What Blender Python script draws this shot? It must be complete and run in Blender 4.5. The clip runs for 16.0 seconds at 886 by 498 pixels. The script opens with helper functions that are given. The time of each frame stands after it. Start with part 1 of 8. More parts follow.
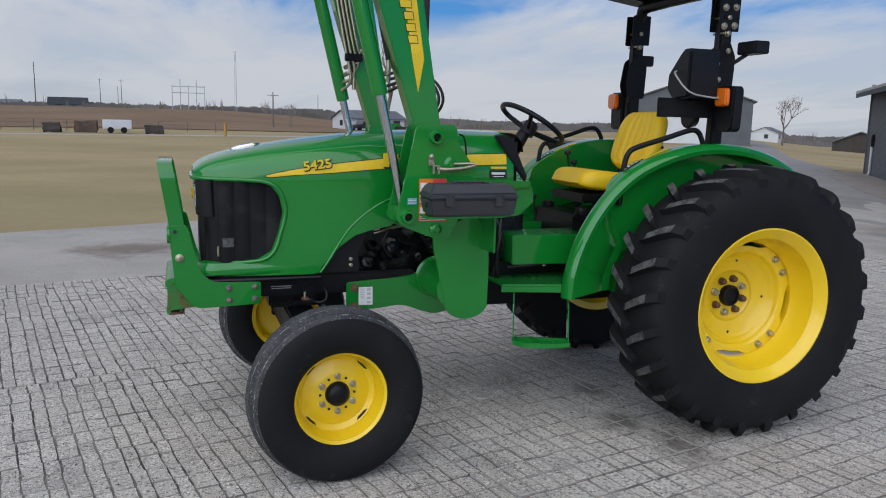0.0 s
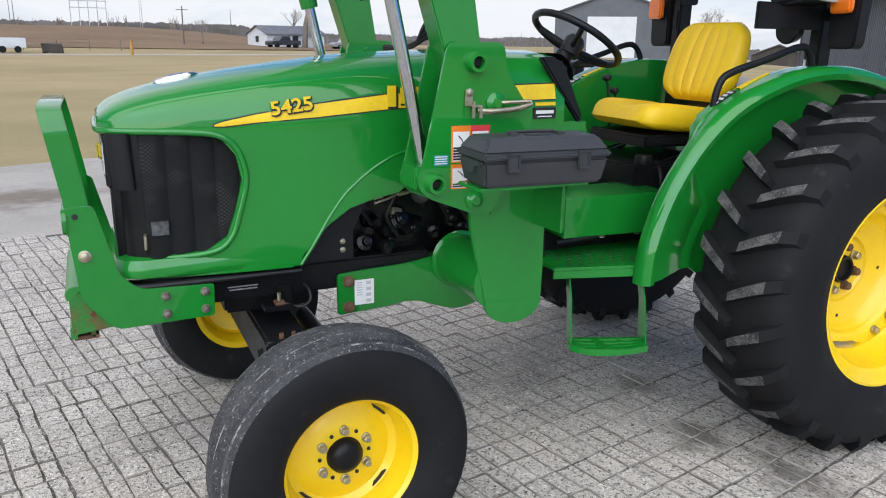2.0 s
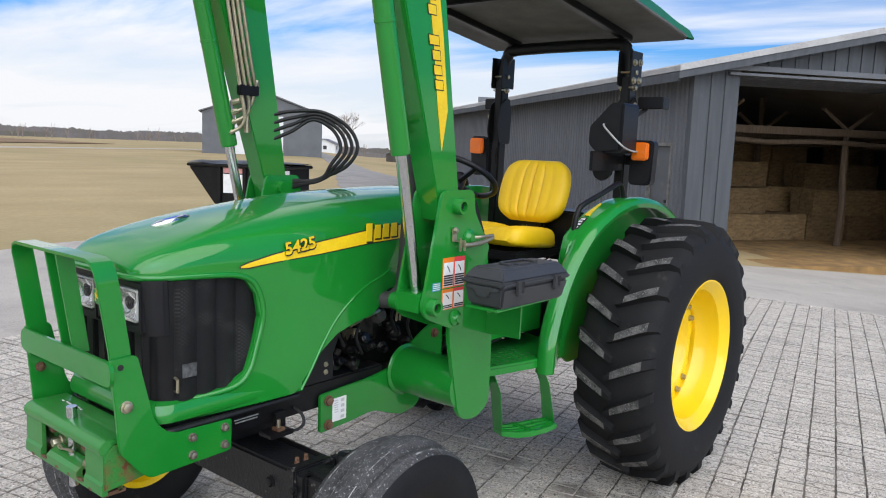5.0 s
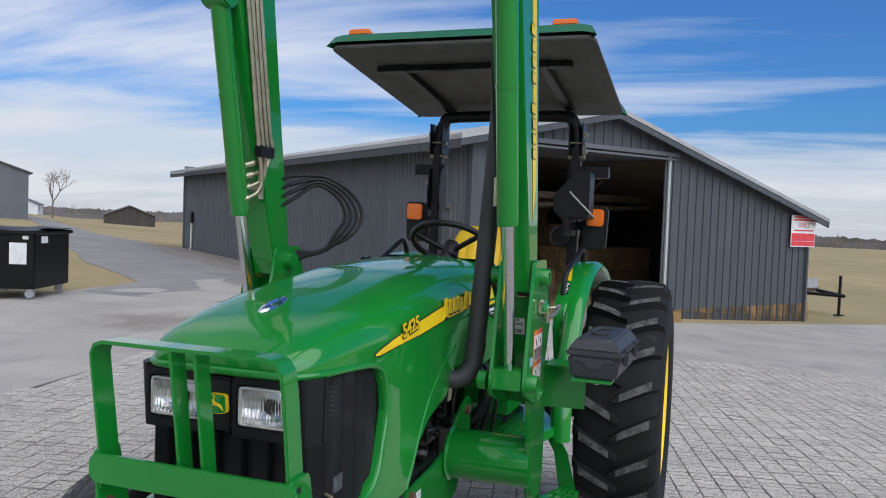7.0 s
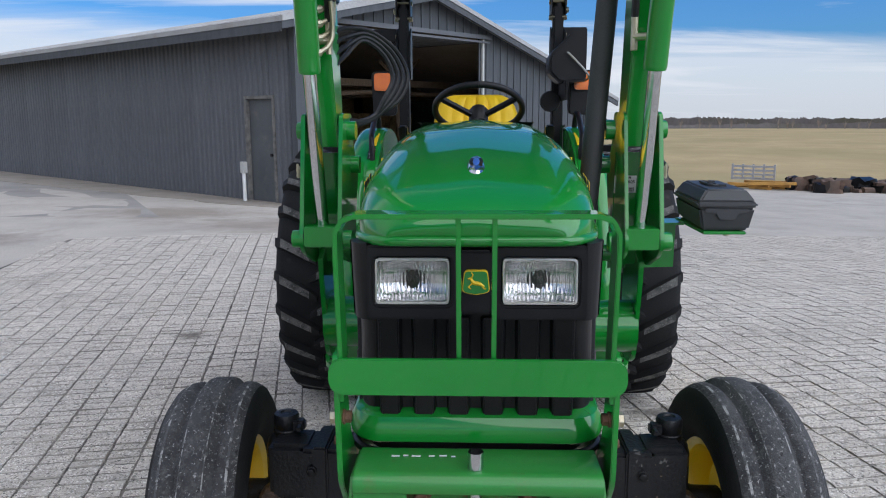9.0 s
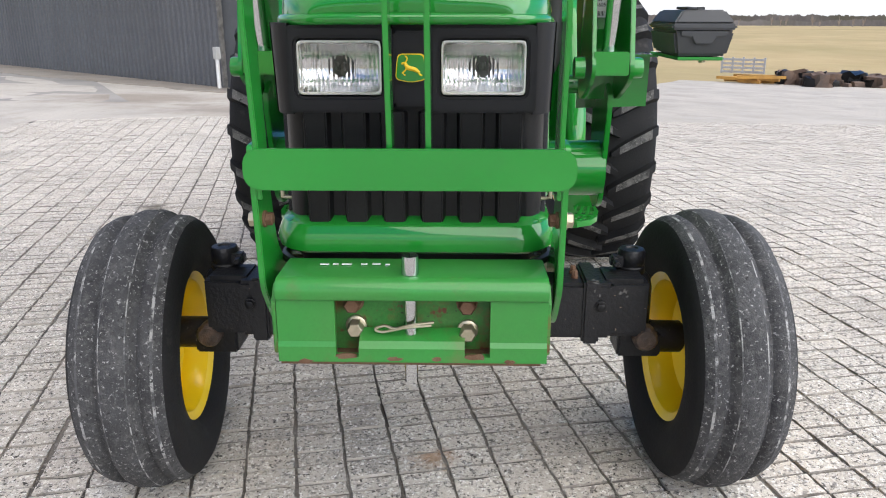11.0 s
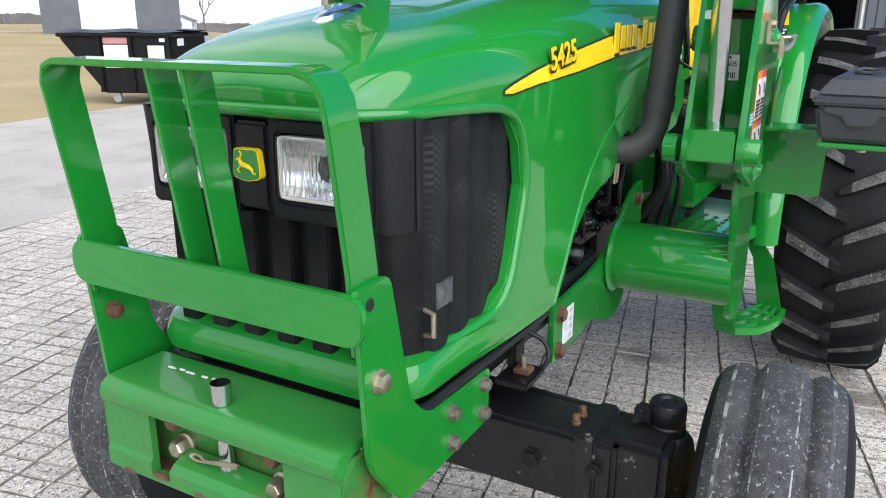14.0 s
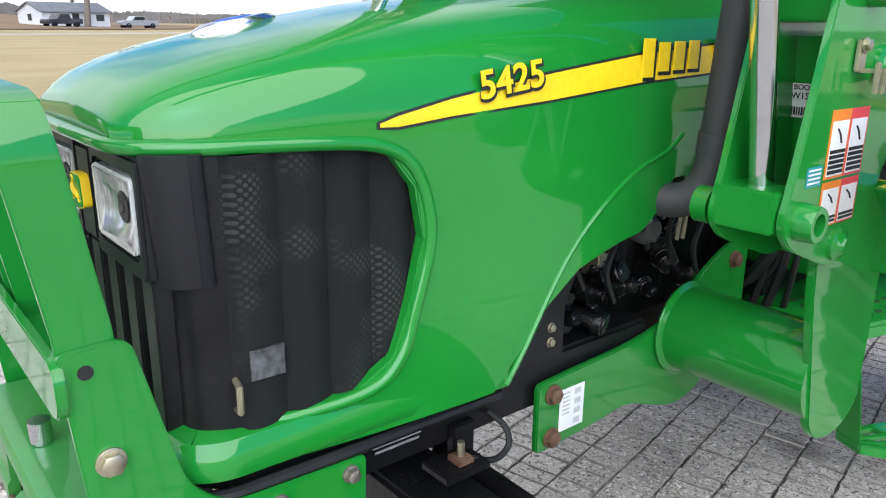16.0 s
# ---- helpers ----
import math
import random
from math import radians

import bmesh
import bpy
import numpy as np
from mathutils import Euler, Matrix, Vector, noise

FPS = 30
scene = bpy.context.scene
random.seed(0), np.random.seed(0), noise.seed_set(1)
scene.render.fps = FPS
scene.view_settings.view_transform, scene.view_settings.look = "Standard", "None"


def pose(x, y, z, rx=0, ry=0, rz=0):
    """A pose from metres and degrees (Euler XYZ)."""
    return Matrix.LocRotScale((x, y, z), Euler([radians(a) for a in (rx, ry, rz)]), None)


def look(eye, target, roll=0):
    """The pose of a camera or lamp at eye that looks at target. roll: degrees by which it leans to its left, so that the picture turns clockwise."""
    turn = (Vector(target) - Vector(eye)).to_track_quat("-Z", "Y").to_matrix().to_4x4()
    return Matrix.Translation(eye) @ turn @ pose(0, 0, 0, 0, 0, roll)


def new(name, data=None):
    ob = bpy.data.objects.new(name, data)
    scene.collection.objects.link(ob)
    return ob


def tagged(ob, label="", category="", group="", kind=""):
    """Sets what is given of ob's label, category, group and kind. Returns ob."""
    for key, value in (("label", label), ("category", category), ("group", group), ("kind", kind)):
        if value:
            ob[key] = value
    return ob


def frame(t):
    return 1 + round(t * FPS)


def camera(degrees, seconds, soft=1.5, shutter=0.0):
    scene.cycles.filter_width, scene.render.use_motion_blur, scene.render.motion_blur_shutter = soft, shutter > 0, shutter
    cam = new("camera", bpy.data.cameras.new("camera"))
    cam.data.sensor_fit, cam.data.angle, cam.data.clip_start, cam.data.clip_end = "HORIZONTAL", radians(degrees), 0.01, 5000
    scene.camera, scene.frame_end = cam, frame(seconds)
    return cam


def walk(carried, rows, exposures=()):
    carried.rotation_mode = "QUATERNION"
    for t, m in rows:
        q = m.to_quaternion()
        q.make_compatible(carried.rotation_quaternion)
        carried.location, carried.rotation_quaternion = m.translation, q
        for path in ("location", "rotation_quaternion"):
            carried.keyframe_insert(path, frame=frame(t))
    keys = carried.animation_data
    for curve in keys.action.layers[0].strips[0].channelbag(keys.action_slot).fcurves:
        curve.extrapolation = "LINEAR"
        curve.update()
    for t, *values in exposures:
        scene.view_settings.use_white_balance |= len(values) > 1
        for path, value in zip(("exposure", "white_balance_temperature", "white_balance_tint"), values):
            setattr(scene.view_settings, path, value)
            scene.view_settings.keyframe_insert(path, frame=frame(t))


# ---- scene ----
EXPO = 0.15
cam = camera(60.1, 16.0, soft=1.05)
PATH = [  # seconds, place, turn
    (0.0, 2.746, 3.952, 1.516, 80.74, -1.17, 161.30),
    (0.5, 2.637, 3.528, 1.422, 78.86, -1.19, 161.53),
    (1.0, 2.582, 3.177, 1.414, 77.08, -1.01, 160.83),
    (1.5, 2.630, 2.894, 1.479, 75.80, -0.85, 158.91),
    (2.0, 2.717, 2.720, 1.517, 74.79, -0.73, 155.50),
    (2.5, 2.818, 2.516, 1.525, 74.36, -0.76, 150.74),
    (3.0, 3.032, 2.370, 1.530, 74.57, -0.85, 145.20),
    (3.5, 3.296, 2.303, 1.552, 75.57, -1.03, 139.94),
    (4.0, 3.506, 2.385, 1.569, 77.54, -1.34, 135.68),
    (4.5, 3.676, 2.452, 1.635, 79.92, -1.62, 132.46),
    (5.0, 3.862, 2.349, 1.673, 82.35, -2.12, 129.47),
    (7.5, 4.375, 0.794, 1.656, 87.31, -1.47, 103.60),
    (8.0, 4.372, 0.417, 1.655, 86.04, -0.74, 98.54),
    (8.5, 4.343, 0.092, 1.604, 83.55, -0.07, 94.81),
    (9.0, 4.285, 0.000, 1.509, 80.05, 0.32, 92.45),
    (9.5, 4.224, 0.011, 1.405, 76.28, 0.34, 91.15),
    (10.0, 4.189, 0.027, 1.298, 73.33, 0.00, 90.46),
    (12.5, 4.073, 0.379, 1.252, 72.63, -0.84, 96.64),
    (13.0, 3.926, 0.536, 1.307, 72.81, -0.53, 103.29),
    (13.5, 3.744, 0.706, 1.382, 73.04, -0.22, 111.46),
    (14.0, 3.585, 0.861, 1.379, 73.30, -0.03, 119.70),
    (14.5, 3.431, 1.036, 1.392, 73.38, 0.13, 126.80),
    (15.0, 3.237, 1.106, 1.384, 73.46, 0.12, 133.00),
    (15.5, 3.090, 1.140, 1.397, 73.48, -0.15, 137.39),
    (16.0, 2.972, 1.170, 1.397, 73.45, -0.56, 141.10),
]
walk(cam, [(t, pose(*p)) for t, *p in PATH], [(t, EXPO + e, k, 10) for t, e, k in ((0, -0.3, 6150), (0.8, 0.0, 6300), (1.5, 0.26, 6350), (2.5, 0.45, 6350), (3.5, 0.6, 6500), (4.3, 0.58, 6500), (5.0, 0.4, 6500), (7.5, 0.05, 6150), (8.5, 0.05, 6100), (9.2, 0.3, 6150), (10.0, 0.72, 6700), (12.5, 0.92, 6700), (13.5, 0.88, 6550), (14.5, 0.9, 6400), (16.0, 0.92, 6350))])
# ---- light ----
world = bpy.data.worlds.new("sky")
scene.world = world
world.use_nodes = True
SUN_EL, SUN_AZ = 42.0, 55.0  # degrees: height, and compass turn from +x towards +y
wn, wl = world.node_tree.nodes, world.node_tree.links
wn.clear()
w_out = wn.new("ShaderNodeOutputWorld")
w_bg = wn.new("ShaderNodeBackground")
w_sky = wn.new("ShaderNodeTexSky")
w_sky.sky_type, w_sky.sun_disc = "NISHITA", False
w_sky.sun_elevation, w_sky.sun_rotation = radians(SUN_EL), radians(90 - SUN_AZ)
w_sky.air_density, w_sky.dust_density, w_sky.ozone_density = 1.0, 1.2, 2.0
w_co = wn.new("ShaderNodeTexCoord")
w_sep = wn.new("ShaderNodeSeparateXYZ")
wl.new(w_co.outputs["Generated"], w_sep.inputs[0])


def wmath(op, a, b=None):
    node = wn.new("ShaderNodeMath")
    node.operation = op
    for i, v in enumerate((a, b)):
        if isinstance(v, (int, float)):
            node.inputs[i].default_value = v
        elif v is not None:
            wl.new(v, node.inputs[i])
    return node.outputs[0]


# cloud layer: the direction laid on a flat sheet overhead, drawn out into streaks
w_h = wmath("ADD", wmath("MAXIMUM", w_sep.outputs[2], 0.0), 0.09)
w_cx, w_cy = wmath("DIVIDE", w_sep.outputs[0], w_h), wmath("DIVIDE", w_sep.outputs[1], w_h)
w_com = wn.new("ShaderNodeCombineXYZ")
wl.new(w_cx, w_com.inputs[0]), wl.new(w_cy, w_com.inputs[1])
w_map = wn.new("ShaderNodeMapping")
w_map.inputs["Rotation"].default_value = (0, 0, radians(-38))
w_map.inputs["Scale"].default_value = (0.62, 0.25, 1)
w_map.inputs["Location"].default_value = (1.7, 0.6, 0)
wl.new(w_com.outputs[0], w_map.inputs[0])
w_noise = wn.new("ShaderNodeTexNoise")
w_noise.inputs["Scale"].default_value, w_noise.inputs["Detail"].default_value = 1.0, 9.0
w_noise.inputs["Roughness"].default_value, w_noise.inputs["Distortion"].default_value = 0.56, 0.5
wl.new(w_map.outputs[0], w_noise.inputs["Vector"])
w_ramp = wn.new("ShaderNodeValToRGB")
w_ramp.color_ramp.elements[0].position, w_ramp.color_ramp.elements[1].position = 0.48, 0.64
# thicker cloud towards the open fields, clear sky behind the barn
wl.new(wmath("SUBTRACT", w_noise.outputs[0], wmath("ADD", wmath("MULTIPLY", w_sep.outputs[1], 0.102), wmath("MULTIPLY", w_sep.outputs[0], -0.02))), w_ramp.inputs[0])
# towards the horizon the layer closes to a pale veil
w_veil = wn.new("ShaderNodeMapRange")
w_veil.inputs["From Min"].default_value, w_veil.inputs["From Max"].default_value = 0.112, 0.074
w_veil.inputs["To Min"].default_value, w_veil.inputs["To Max"].default_value = 0.0, 0.76
w_bank = wmath("SUBTRACT", wmath("MULTIPLY", w_sep.outputs[1], 0.040), wmath("MULTIPLY", wmath("SUBTRACT", w_noise.outputs[0], 0.5), 0.09))
wl.new(wmath("ADD", w_sep.outputs[2], w_bank), w_veil.inputs[0])
w_mul = wn.new("ShaderNodeMix")
w_mul.data_type, w_mul.blend_type = "RGBA", "MULTIPLY"
w_mul.inputs[0].default_value = 1.0
wl.new(w_sky.outputs[0], w_mul.inputs[6])
SKY = 0.072
w_mul.inputs[7].default_value = (SKY * 0.42, SKY * 0.86, SKY * 1.42, 1)
w_mix = wn.new("ShaderNodeMix")
w_mix.data_type = "RGBA"
wl.new(wmath("MULTIPLY", w_ramp.outputs[0], 0.85), w_mix.inputs[0])
wl.new(w_mul.outputs[2], w_mix.inputs[6])
w_mix.inputs[7].default_value = (0.72, 0.72, 0.735, 1)
w_low = wn.new("ShaderNodeMix")
w_low.data_type = "RGBA"
wl.new(w_veil.outputs[0], w_low.inputs[0])
wl.new(w_mix.outputs[2], w_low.inputs[6])
w_low.inputs[7].default_value = (0.64, 0.645, 0.665, 1)
wl.new(w_low.outputs[2], w_bg.inputs[0])
w_bg.inputs[1].default_value = 1.0
wl.new(w_bg.outputs[0], w_out.inputs[0])

sun = new("sun", bpy.data.lights.new("sun", "SUN"))
sun.data.energy, sun.data.angle, sun.data.color = 2.95, radians(95), (1.0, 0.915, 0.79)
sun.matrix_world = look((0, 0, 0), (-math.cos(radians(SUN_AZ)) * math.cos(radians(SUN_EL)), -math.sin(radians(SUN_AZ)) * math.cos(radians(SUN_EL)), -math.sin(radians(SUN_EL))))


# ---- materials ----
def mat(name, col, col2=None, speck=None, rough=0.5, metal=0.0, scale=6.0, fine=90.0, bump=0.0, coat=0.0, rvar=0.1, mixpos=(0.35, 0.7), dirt=None, dirt_at=(0.6, 0.75), dirt_scale=3.0, stretch=(1, 1, 1), island=0.0, objvar=0.0, spec=0.5, grain=0.35):
    """A surface with two scales of colour change, uneven gloss and fine relief."""
    m = bpy.data.materials.new(name)
    m.use_nodes = True
    n, l = m.node_tree.nodes, m.node_tree.links
    b = n["Principled BSDF"]
    col2 = col2 or tuple(c * 0.8 for c in col)
    co = n.new("ShaderNodeTexCoord")
    mp = n.new("ShaderNodeMapping")
    mp.inputs["Scale"].default_value = stretch
    l.new(co.outputs["Object"], mp.inputs[0])
    big = n.new("ShaderNodeTexNoise")
    big.inputs["Scale"].default_value, big.inputs["Detail"].default_value = scale, 6
    l.new(mp.outputs[0], big.inputs["Vector"])
    small = n.new("ShaderNodeTexNoise")
    small.inputs["Scale"].default_value, small.inputs["Detail"].default_value = fine, 4
    l.new(mp.outputs[0], small.inputs["Vector"])
    r = n.new("ShaderNodeValToRGB")
    r.color_ramp.elements[0].position, r.color_ramp.elements[1].position = mixpos
    r.color_ramp.elements[0].color, r.color_ramp.elements[1].color = (*col, 1), (*col2, 1)
    l.new(big.outputs[0], r.inputs[0])
    out = r.outputs[0]
    g = n.new("ShaderNodeMix")
    g.data_type, g.blend_type = "RGBA", "SOFT_LIGHT"
    g.inputs[0].default_value = grain
    l.new(out, g.inputs[6]), l.new(small.outputs[0], g.inputs[7])
    out = g.outputs[2]
    if dirt:
        dn = n.new("ShaderNodeTexNoise")
        dn.inputs["Scale"].default_value, dn.inputs["Detail"].default_value, dn.inputs["Roughness"].default_value = dirt_scale, 8, 0.65
        l.new(co.outputs["Object"], dn.inputs["Vector"])
        dr = n.new("ShaderNodeValToRGB")
        dr.color_ramp.elements[0].position, dr.color_ramp.elements[1].position = dirt_at
        l.new(dn.outputs[0], dr.inputs[0])
        dm = n.new("ShaderNodeMix")
        dm.data_type = "RGBA"
        l.new(dr.outputs[0], dm.inputs[0]), l.new(out, dm.inputs[6])
        dm.inputs[7].default_value = (*dirt, 1)
        out = dm.outputs[2]
    if speck:
        for sc, at, cc in speck:
            sn = n.new("ShaderNodeTexNoise")
            sn.inputs["Scale"].default_value, sn.inputs["Detail"].default_value, sn.inputs["Roughness"].default_value = sc, 3, 0.7
            l.new(co.outputs["Object"], sn.inputs["Vector"])
            sr = n.new("ShaderNodeValToRGB")
            sr.color_ramp.elements[0].position, sr.color_ramp.elements[1].position = at
            l.new(sn.outputs[0], sr.inputs[0])
            sm = n.new("ShaderNodeMix")
            sm.data_type = "RGBA"
            l.new(sr.outputs[0], sm.inputs[0]), l.new(out, sm.inputs[6])
            sm.inputs[7].default_value = (*cc, 1)
            out = sm.outputs[2]
    if island or objvar:
        src = n.new("ShaderNodeNewGeometry").outputs["Random Per Island"] if island else n.new("ShaderNodeObjectInfo").outputs["Random"]
        mr = n.new("ShaderNodeMapRange")
        k = island or objvar
        mr.inputs["To Min"].default_value, mr.inputs["To Max"].default_value = 1 - k, 1 + k
        l.new(src, mr.inputs[0])
        vm = n.new("ShaderNodeVectorMath")
        vm.operation = "SCALE"
        l.new(out, vm.inputs[0]), l.new(mr.outputs[0], vm.inputs["Scale"])
        out = vm.outputs[0]
    l.new(out, b.inputs["Base Color"])
    rr = n.new("ShaderNodeMapRange")
    rr.inputs["To Min"].default_value, rr.inputs["To Max"].default_value = max(0.02, rough - rvar), min(1, rough + rvar)
    l.new(big.outputs[0], rr.inputs[0]), l.new(rr.outputs[0], b.inputs["Roughness"])
    b.inputs["Metallic"].default_value = metal
    b.inputs["Specular IOR Level"].default_value = spec
    b.inputs["Coat Weight"].default_value, b.inputs["Coat Roughness"].default_value, b.inputs["Coat IOR"].default_value = coat, 0.04, 1.6
    if bump:
        bp = n.new("ShaderNodeBump")
        bp.inputs["Strength"].default_value, bp.inputs["Distance"].default_value = bump, 0.01
        l.new(small.outputs[0], bp.inputs["Height"]), l.new(bp.outputs[0], b.inputs["Normal"])
    return m


GREEN = mat("green_paint", (0.010, 0.215, 0.024), (0.008, 0.180, 0.020), spec=0.12, rough=0.34, coat=0.85, scale=2.5, fine=300, rvar=0.05, grain=0.04)
GREEN_DULL = mat("green_worn_paint", (0.020, 0.205, 0.032), (0.034, 0.185, 0.034), spec=0.3, rough=0.40, coat=0.35, scale=5, fine=160, bump=0.03, dirt=(0.12, 0.10, 0.04), dirt_at=(0.56, 0.80), dirt_scale=6, speck=((9, (0.64, 0.78), (0.15, 0.06, 0.025)),), grain=0.12)
GREEN_RUST = mat("green_paint_rusting", (0.024, 0.185, 0.030), (0.045, 0.150, 0.032), spec=0.3, rough=0.5, coat=0.15, scale=6, fine=160, bump=0.08, dirt=(0.15, 0.075, 0.03), dirt_at=(0.49, 0.64), dirt_scale=9, speck=((24, (0.58, 0.66), (0.12, 0.035, 0.018)), (60, (0.64, 0.70), (0.03, 0.025, 0.02))))
YELLOW = mat("yellow_paint", (0.88, 0.60, 0.004), (0.84, 0.55, 0.004), rough=0.38, coat=0.4, scale=3, fine=200, dirt=(0.25, 0.17, 0.05), dirt_at=(0.72, 0.9), dirt_scale=7, grain=0.04)
YELLOW_FILM = mat("yellow_film", (0.85, 0.58, 0.01), None, rough=0.4, rvar=0.03)
SEAT_Y = mat("yellow_vinyl", (0.86, 0.55, 0.004), (0.80, 0.50, 0.004), rough=0.5, scale=4, fine=400, bump=0.12)
TYRE = mat("tyre_rubber", (0.008, 0.008, 0.009), (0.013, 0.013, 0.013), spec=0.22, rough=0.72, scale=5, fine=140, bump=0.15, dirt=(0.05, 0.047, 0.042), dirt_at=(0.62, 0.85), dirt_scale=9)
TYRE_WORN = mat("worn_tread_rubber", (0.062, 0.062, 0.064), (0.030, 0.030, 0.032), spec=0.3, rough=0.85, scale=9, fine=240, bump=0.5, dirt=(0.115, 0.113, 0.109), dirt_at=(0.50, 0.78), dirt_scale=60, speck=((110, (0.60, 0.67), (0.28, 0.277, 0.27)), (70, (0.62, 0.70), (0.016, 0.016, 0.016))))
LUG_TOP = mat("scuffed_lug_rubber", (0.125, 0.122, 0.117), (0.050, 0.050, 0.049), spec=0.25, rough=0.9, scale=22, fine=220, bump=0.7, mixpos=(0.40, 0.62), speck=((130, (0.58, 0.66), (0.24, 0.235, 0.22)), (70, (0.60, 0.70), (0.020, 0.020, 0.020))))
BLACK = mat("black_paint", (0.006, 0.006, 0.007), (0.011, 0.011, 0.011), spec=0.22, rough=0.36, scale=6, fine=120, bump=0.05, dirt=(0.04, 0.036, 0.03), dirt_at=(0.7, 0.9), dirt_scale=8)
BLACK_PLASTIC = mat("black_plastic", (0.007, 0.007, 0.009), (0.010, 0.010, 0.011), spec=0.27, rough=0.42, scale=6, fine=400, bump=0.06)
MESH_BLACK = mat("grille_mesh", (0.006, 0.006, 0.007), (0.010, 0.010, 0.010), spec=0.28, rough=0.55, scale=8, fine=700, bump=0.6)
RUBBER = mat("hose_rubber", (0.007, 0.007, 0.008), (0.012, 0.012, 0.012), spec=0.35, rough=0.45, scale=10)
STEEL = mat("chrome_rod", (0.62, 0.63, 0.64), (0.55, 0.56, 0.57), rough=0.14, metal=1.0, scale=4, rvar=0.05)
ZINC = mat("zinc_steel", (0.50, 0.45, 0.33), (0.38, 0.34, 0.24), rough=0.40, metal=0.9, scale=20)
RUSTY = mat("rusty_bolt", (0.115, 0.055, 0.030), (0.17, 0.10, 0.06), rough=0.7, metal=0.3, scale=40, fine=300, bump=0.3)
EXHAUST = mat("exhaust_black", (0.030, 0.030, 0.032), (0.045, 0.045, 0.045), rough=0.6, scale=6, fine=200, bump=0.05, dirt=(0.12, 0.10, 0.09), dirt_at=(0.72, 0.8), dirt_scale=14)
WHITE_FILM = mat("white_film", (0.78, 0.78, 0.76), None, rough=0.4)
ORANGE_FILM = mat("orange_film", (0.80, 0.22, 0.02), None, rough=0.4)
RED_FILM = mat("red_film", (0.70, 0.05, 0.06), None, rough=0.4)
TEAL_FILM = mat("teal_film", (0.03, 0.28, 0.32), None, rough=0.4)
INK = mat("black_ink", (0.012, 0.012, 0.012), None, rough=0.5)
SILVER = mat("bright_trim", (0.70, 0.71, 0.74), (0.6, 0.6, 0.62), rough=0.12, metal=1.0)
BLUE_FILM = mat("blue_film", (0.04, 0.12, 0.42), None, rough=0.3)
AMBER = mat("amber_lens", (0.85, 0.20, 0.01), (0.75, 0.15, 0.01), rough=0.2, coat=0.6, fine=500, bump=0.15)
BOX_GREY = mat("dark_grey_plastic", (0.030, 0.031, 0.034), (0.038, 0.039, 0.042), rough=0.5, scale=5, fine=300, bump=0.08)
CANOPY = mat("canopy_green", (0.012, 0.13, 0.060), (0.010, 0.11, 0.05), rough=0.45, fine=200, grain=0.04)
LINER = mat("canopy_underside", (0.10, 0.098, 0.092), (0.075, 0.073, 0.070), rough=0.8, scale=9, bump=0.1)


def glass(name, tint=(1, 1, 1), rough=0.02):
    m = bpy.data.materials.new(name)
    m.use_nodes = True
    b = m.node_tree.nodes["Principled BSDF"]
    b.inputs["Base Color"].default_value = (*tint, 1)
    b.inputs["Transmission Weight"].default_value, b.inputs["Roughness"].default_value, b.inputs["IOR"].default_value = 1.0, rough, 1.45
    return m


GLASS = glass("lamp_glass")


# ---- building kit ----
def mesh_of(bm, name, material, smooth=40.0, bevel=0.0):
    me = bpy.data.meshes.new(name)
    bmesh.ops.recalc_face_normals(bm, faces=bm.faces)
    if bevel:
        edges = [e for e in bm.edges if len(e.link_faces) == 2 and e.calc_face_angle(0) > radians(35)]
        bmesh.ops.bevel(bm, geom=edges, offset=bevel, segments=2, affect="EDGES", clamp_overlap=True)
    bm.to_mesh(me)
    bm.free()
    for m in material if isinstance(material, (list, tuple)) else (material,):
        me.materials.append(m)
    for p in me.polygons:
        p.use_smooth = True
    me.set_sharp_from_angle(angle=radians(smooth))
    return me


def part(name, bm, material, parent=None, label="", bevel=0.0, smooth=40.0, m=None, category="", group="", kind=""):
    """Links a bmesh as one mesh object under a thing or a part."""
    ob = new(name, mesh_of(bm, name, material, smooth, bevel))
    if parent is not None:
        ob.parent = parent
    if m is not None:
        ob.matrix_basis = m
    return tagged(ob, label, category, group, kind)


def thing(name, label, category, m=None, group="", kind=""):
    ob = new(name)
    ob.empty_display_size = 0.1
    if m is not None:
        ob.matrix_basis = m
    return tagged(ob, label, category, group, kind)


def box(bm, c, s, m=None):
    """A block with its centre and its size."""
    mm = Matrix.Translation(c) if m is None else m @ Matrix.Translation(c)
    return bmesh.ops.create_cube(bm, size=1.0, matrix=mm @ Matrix.Diagonal((*s, 1)))["verts"]


def prism(bm, pts, a, b, axis="y"):
    """A plate: an outline in the plane across the axis, from a to b along it."""
    def at(p, h):
        return {"y": (p[0], h, p[1]), "x": (h, p[0], p[1]), "z": (p[0], p[1], h)}[axis]
    lo, hi = [bm.verts.new(at(p, a)) for p in pts], [bm.verts.new(at(p, b)) for p in pts]
    bm.faces.new(lo), bm.faces.new(hi[::-1])
    for i in range(len(pts)):
        j = (i + 1) % len(pts)
        bm.faces.new((lo[i], hi[i], hi[j], lo[j]))


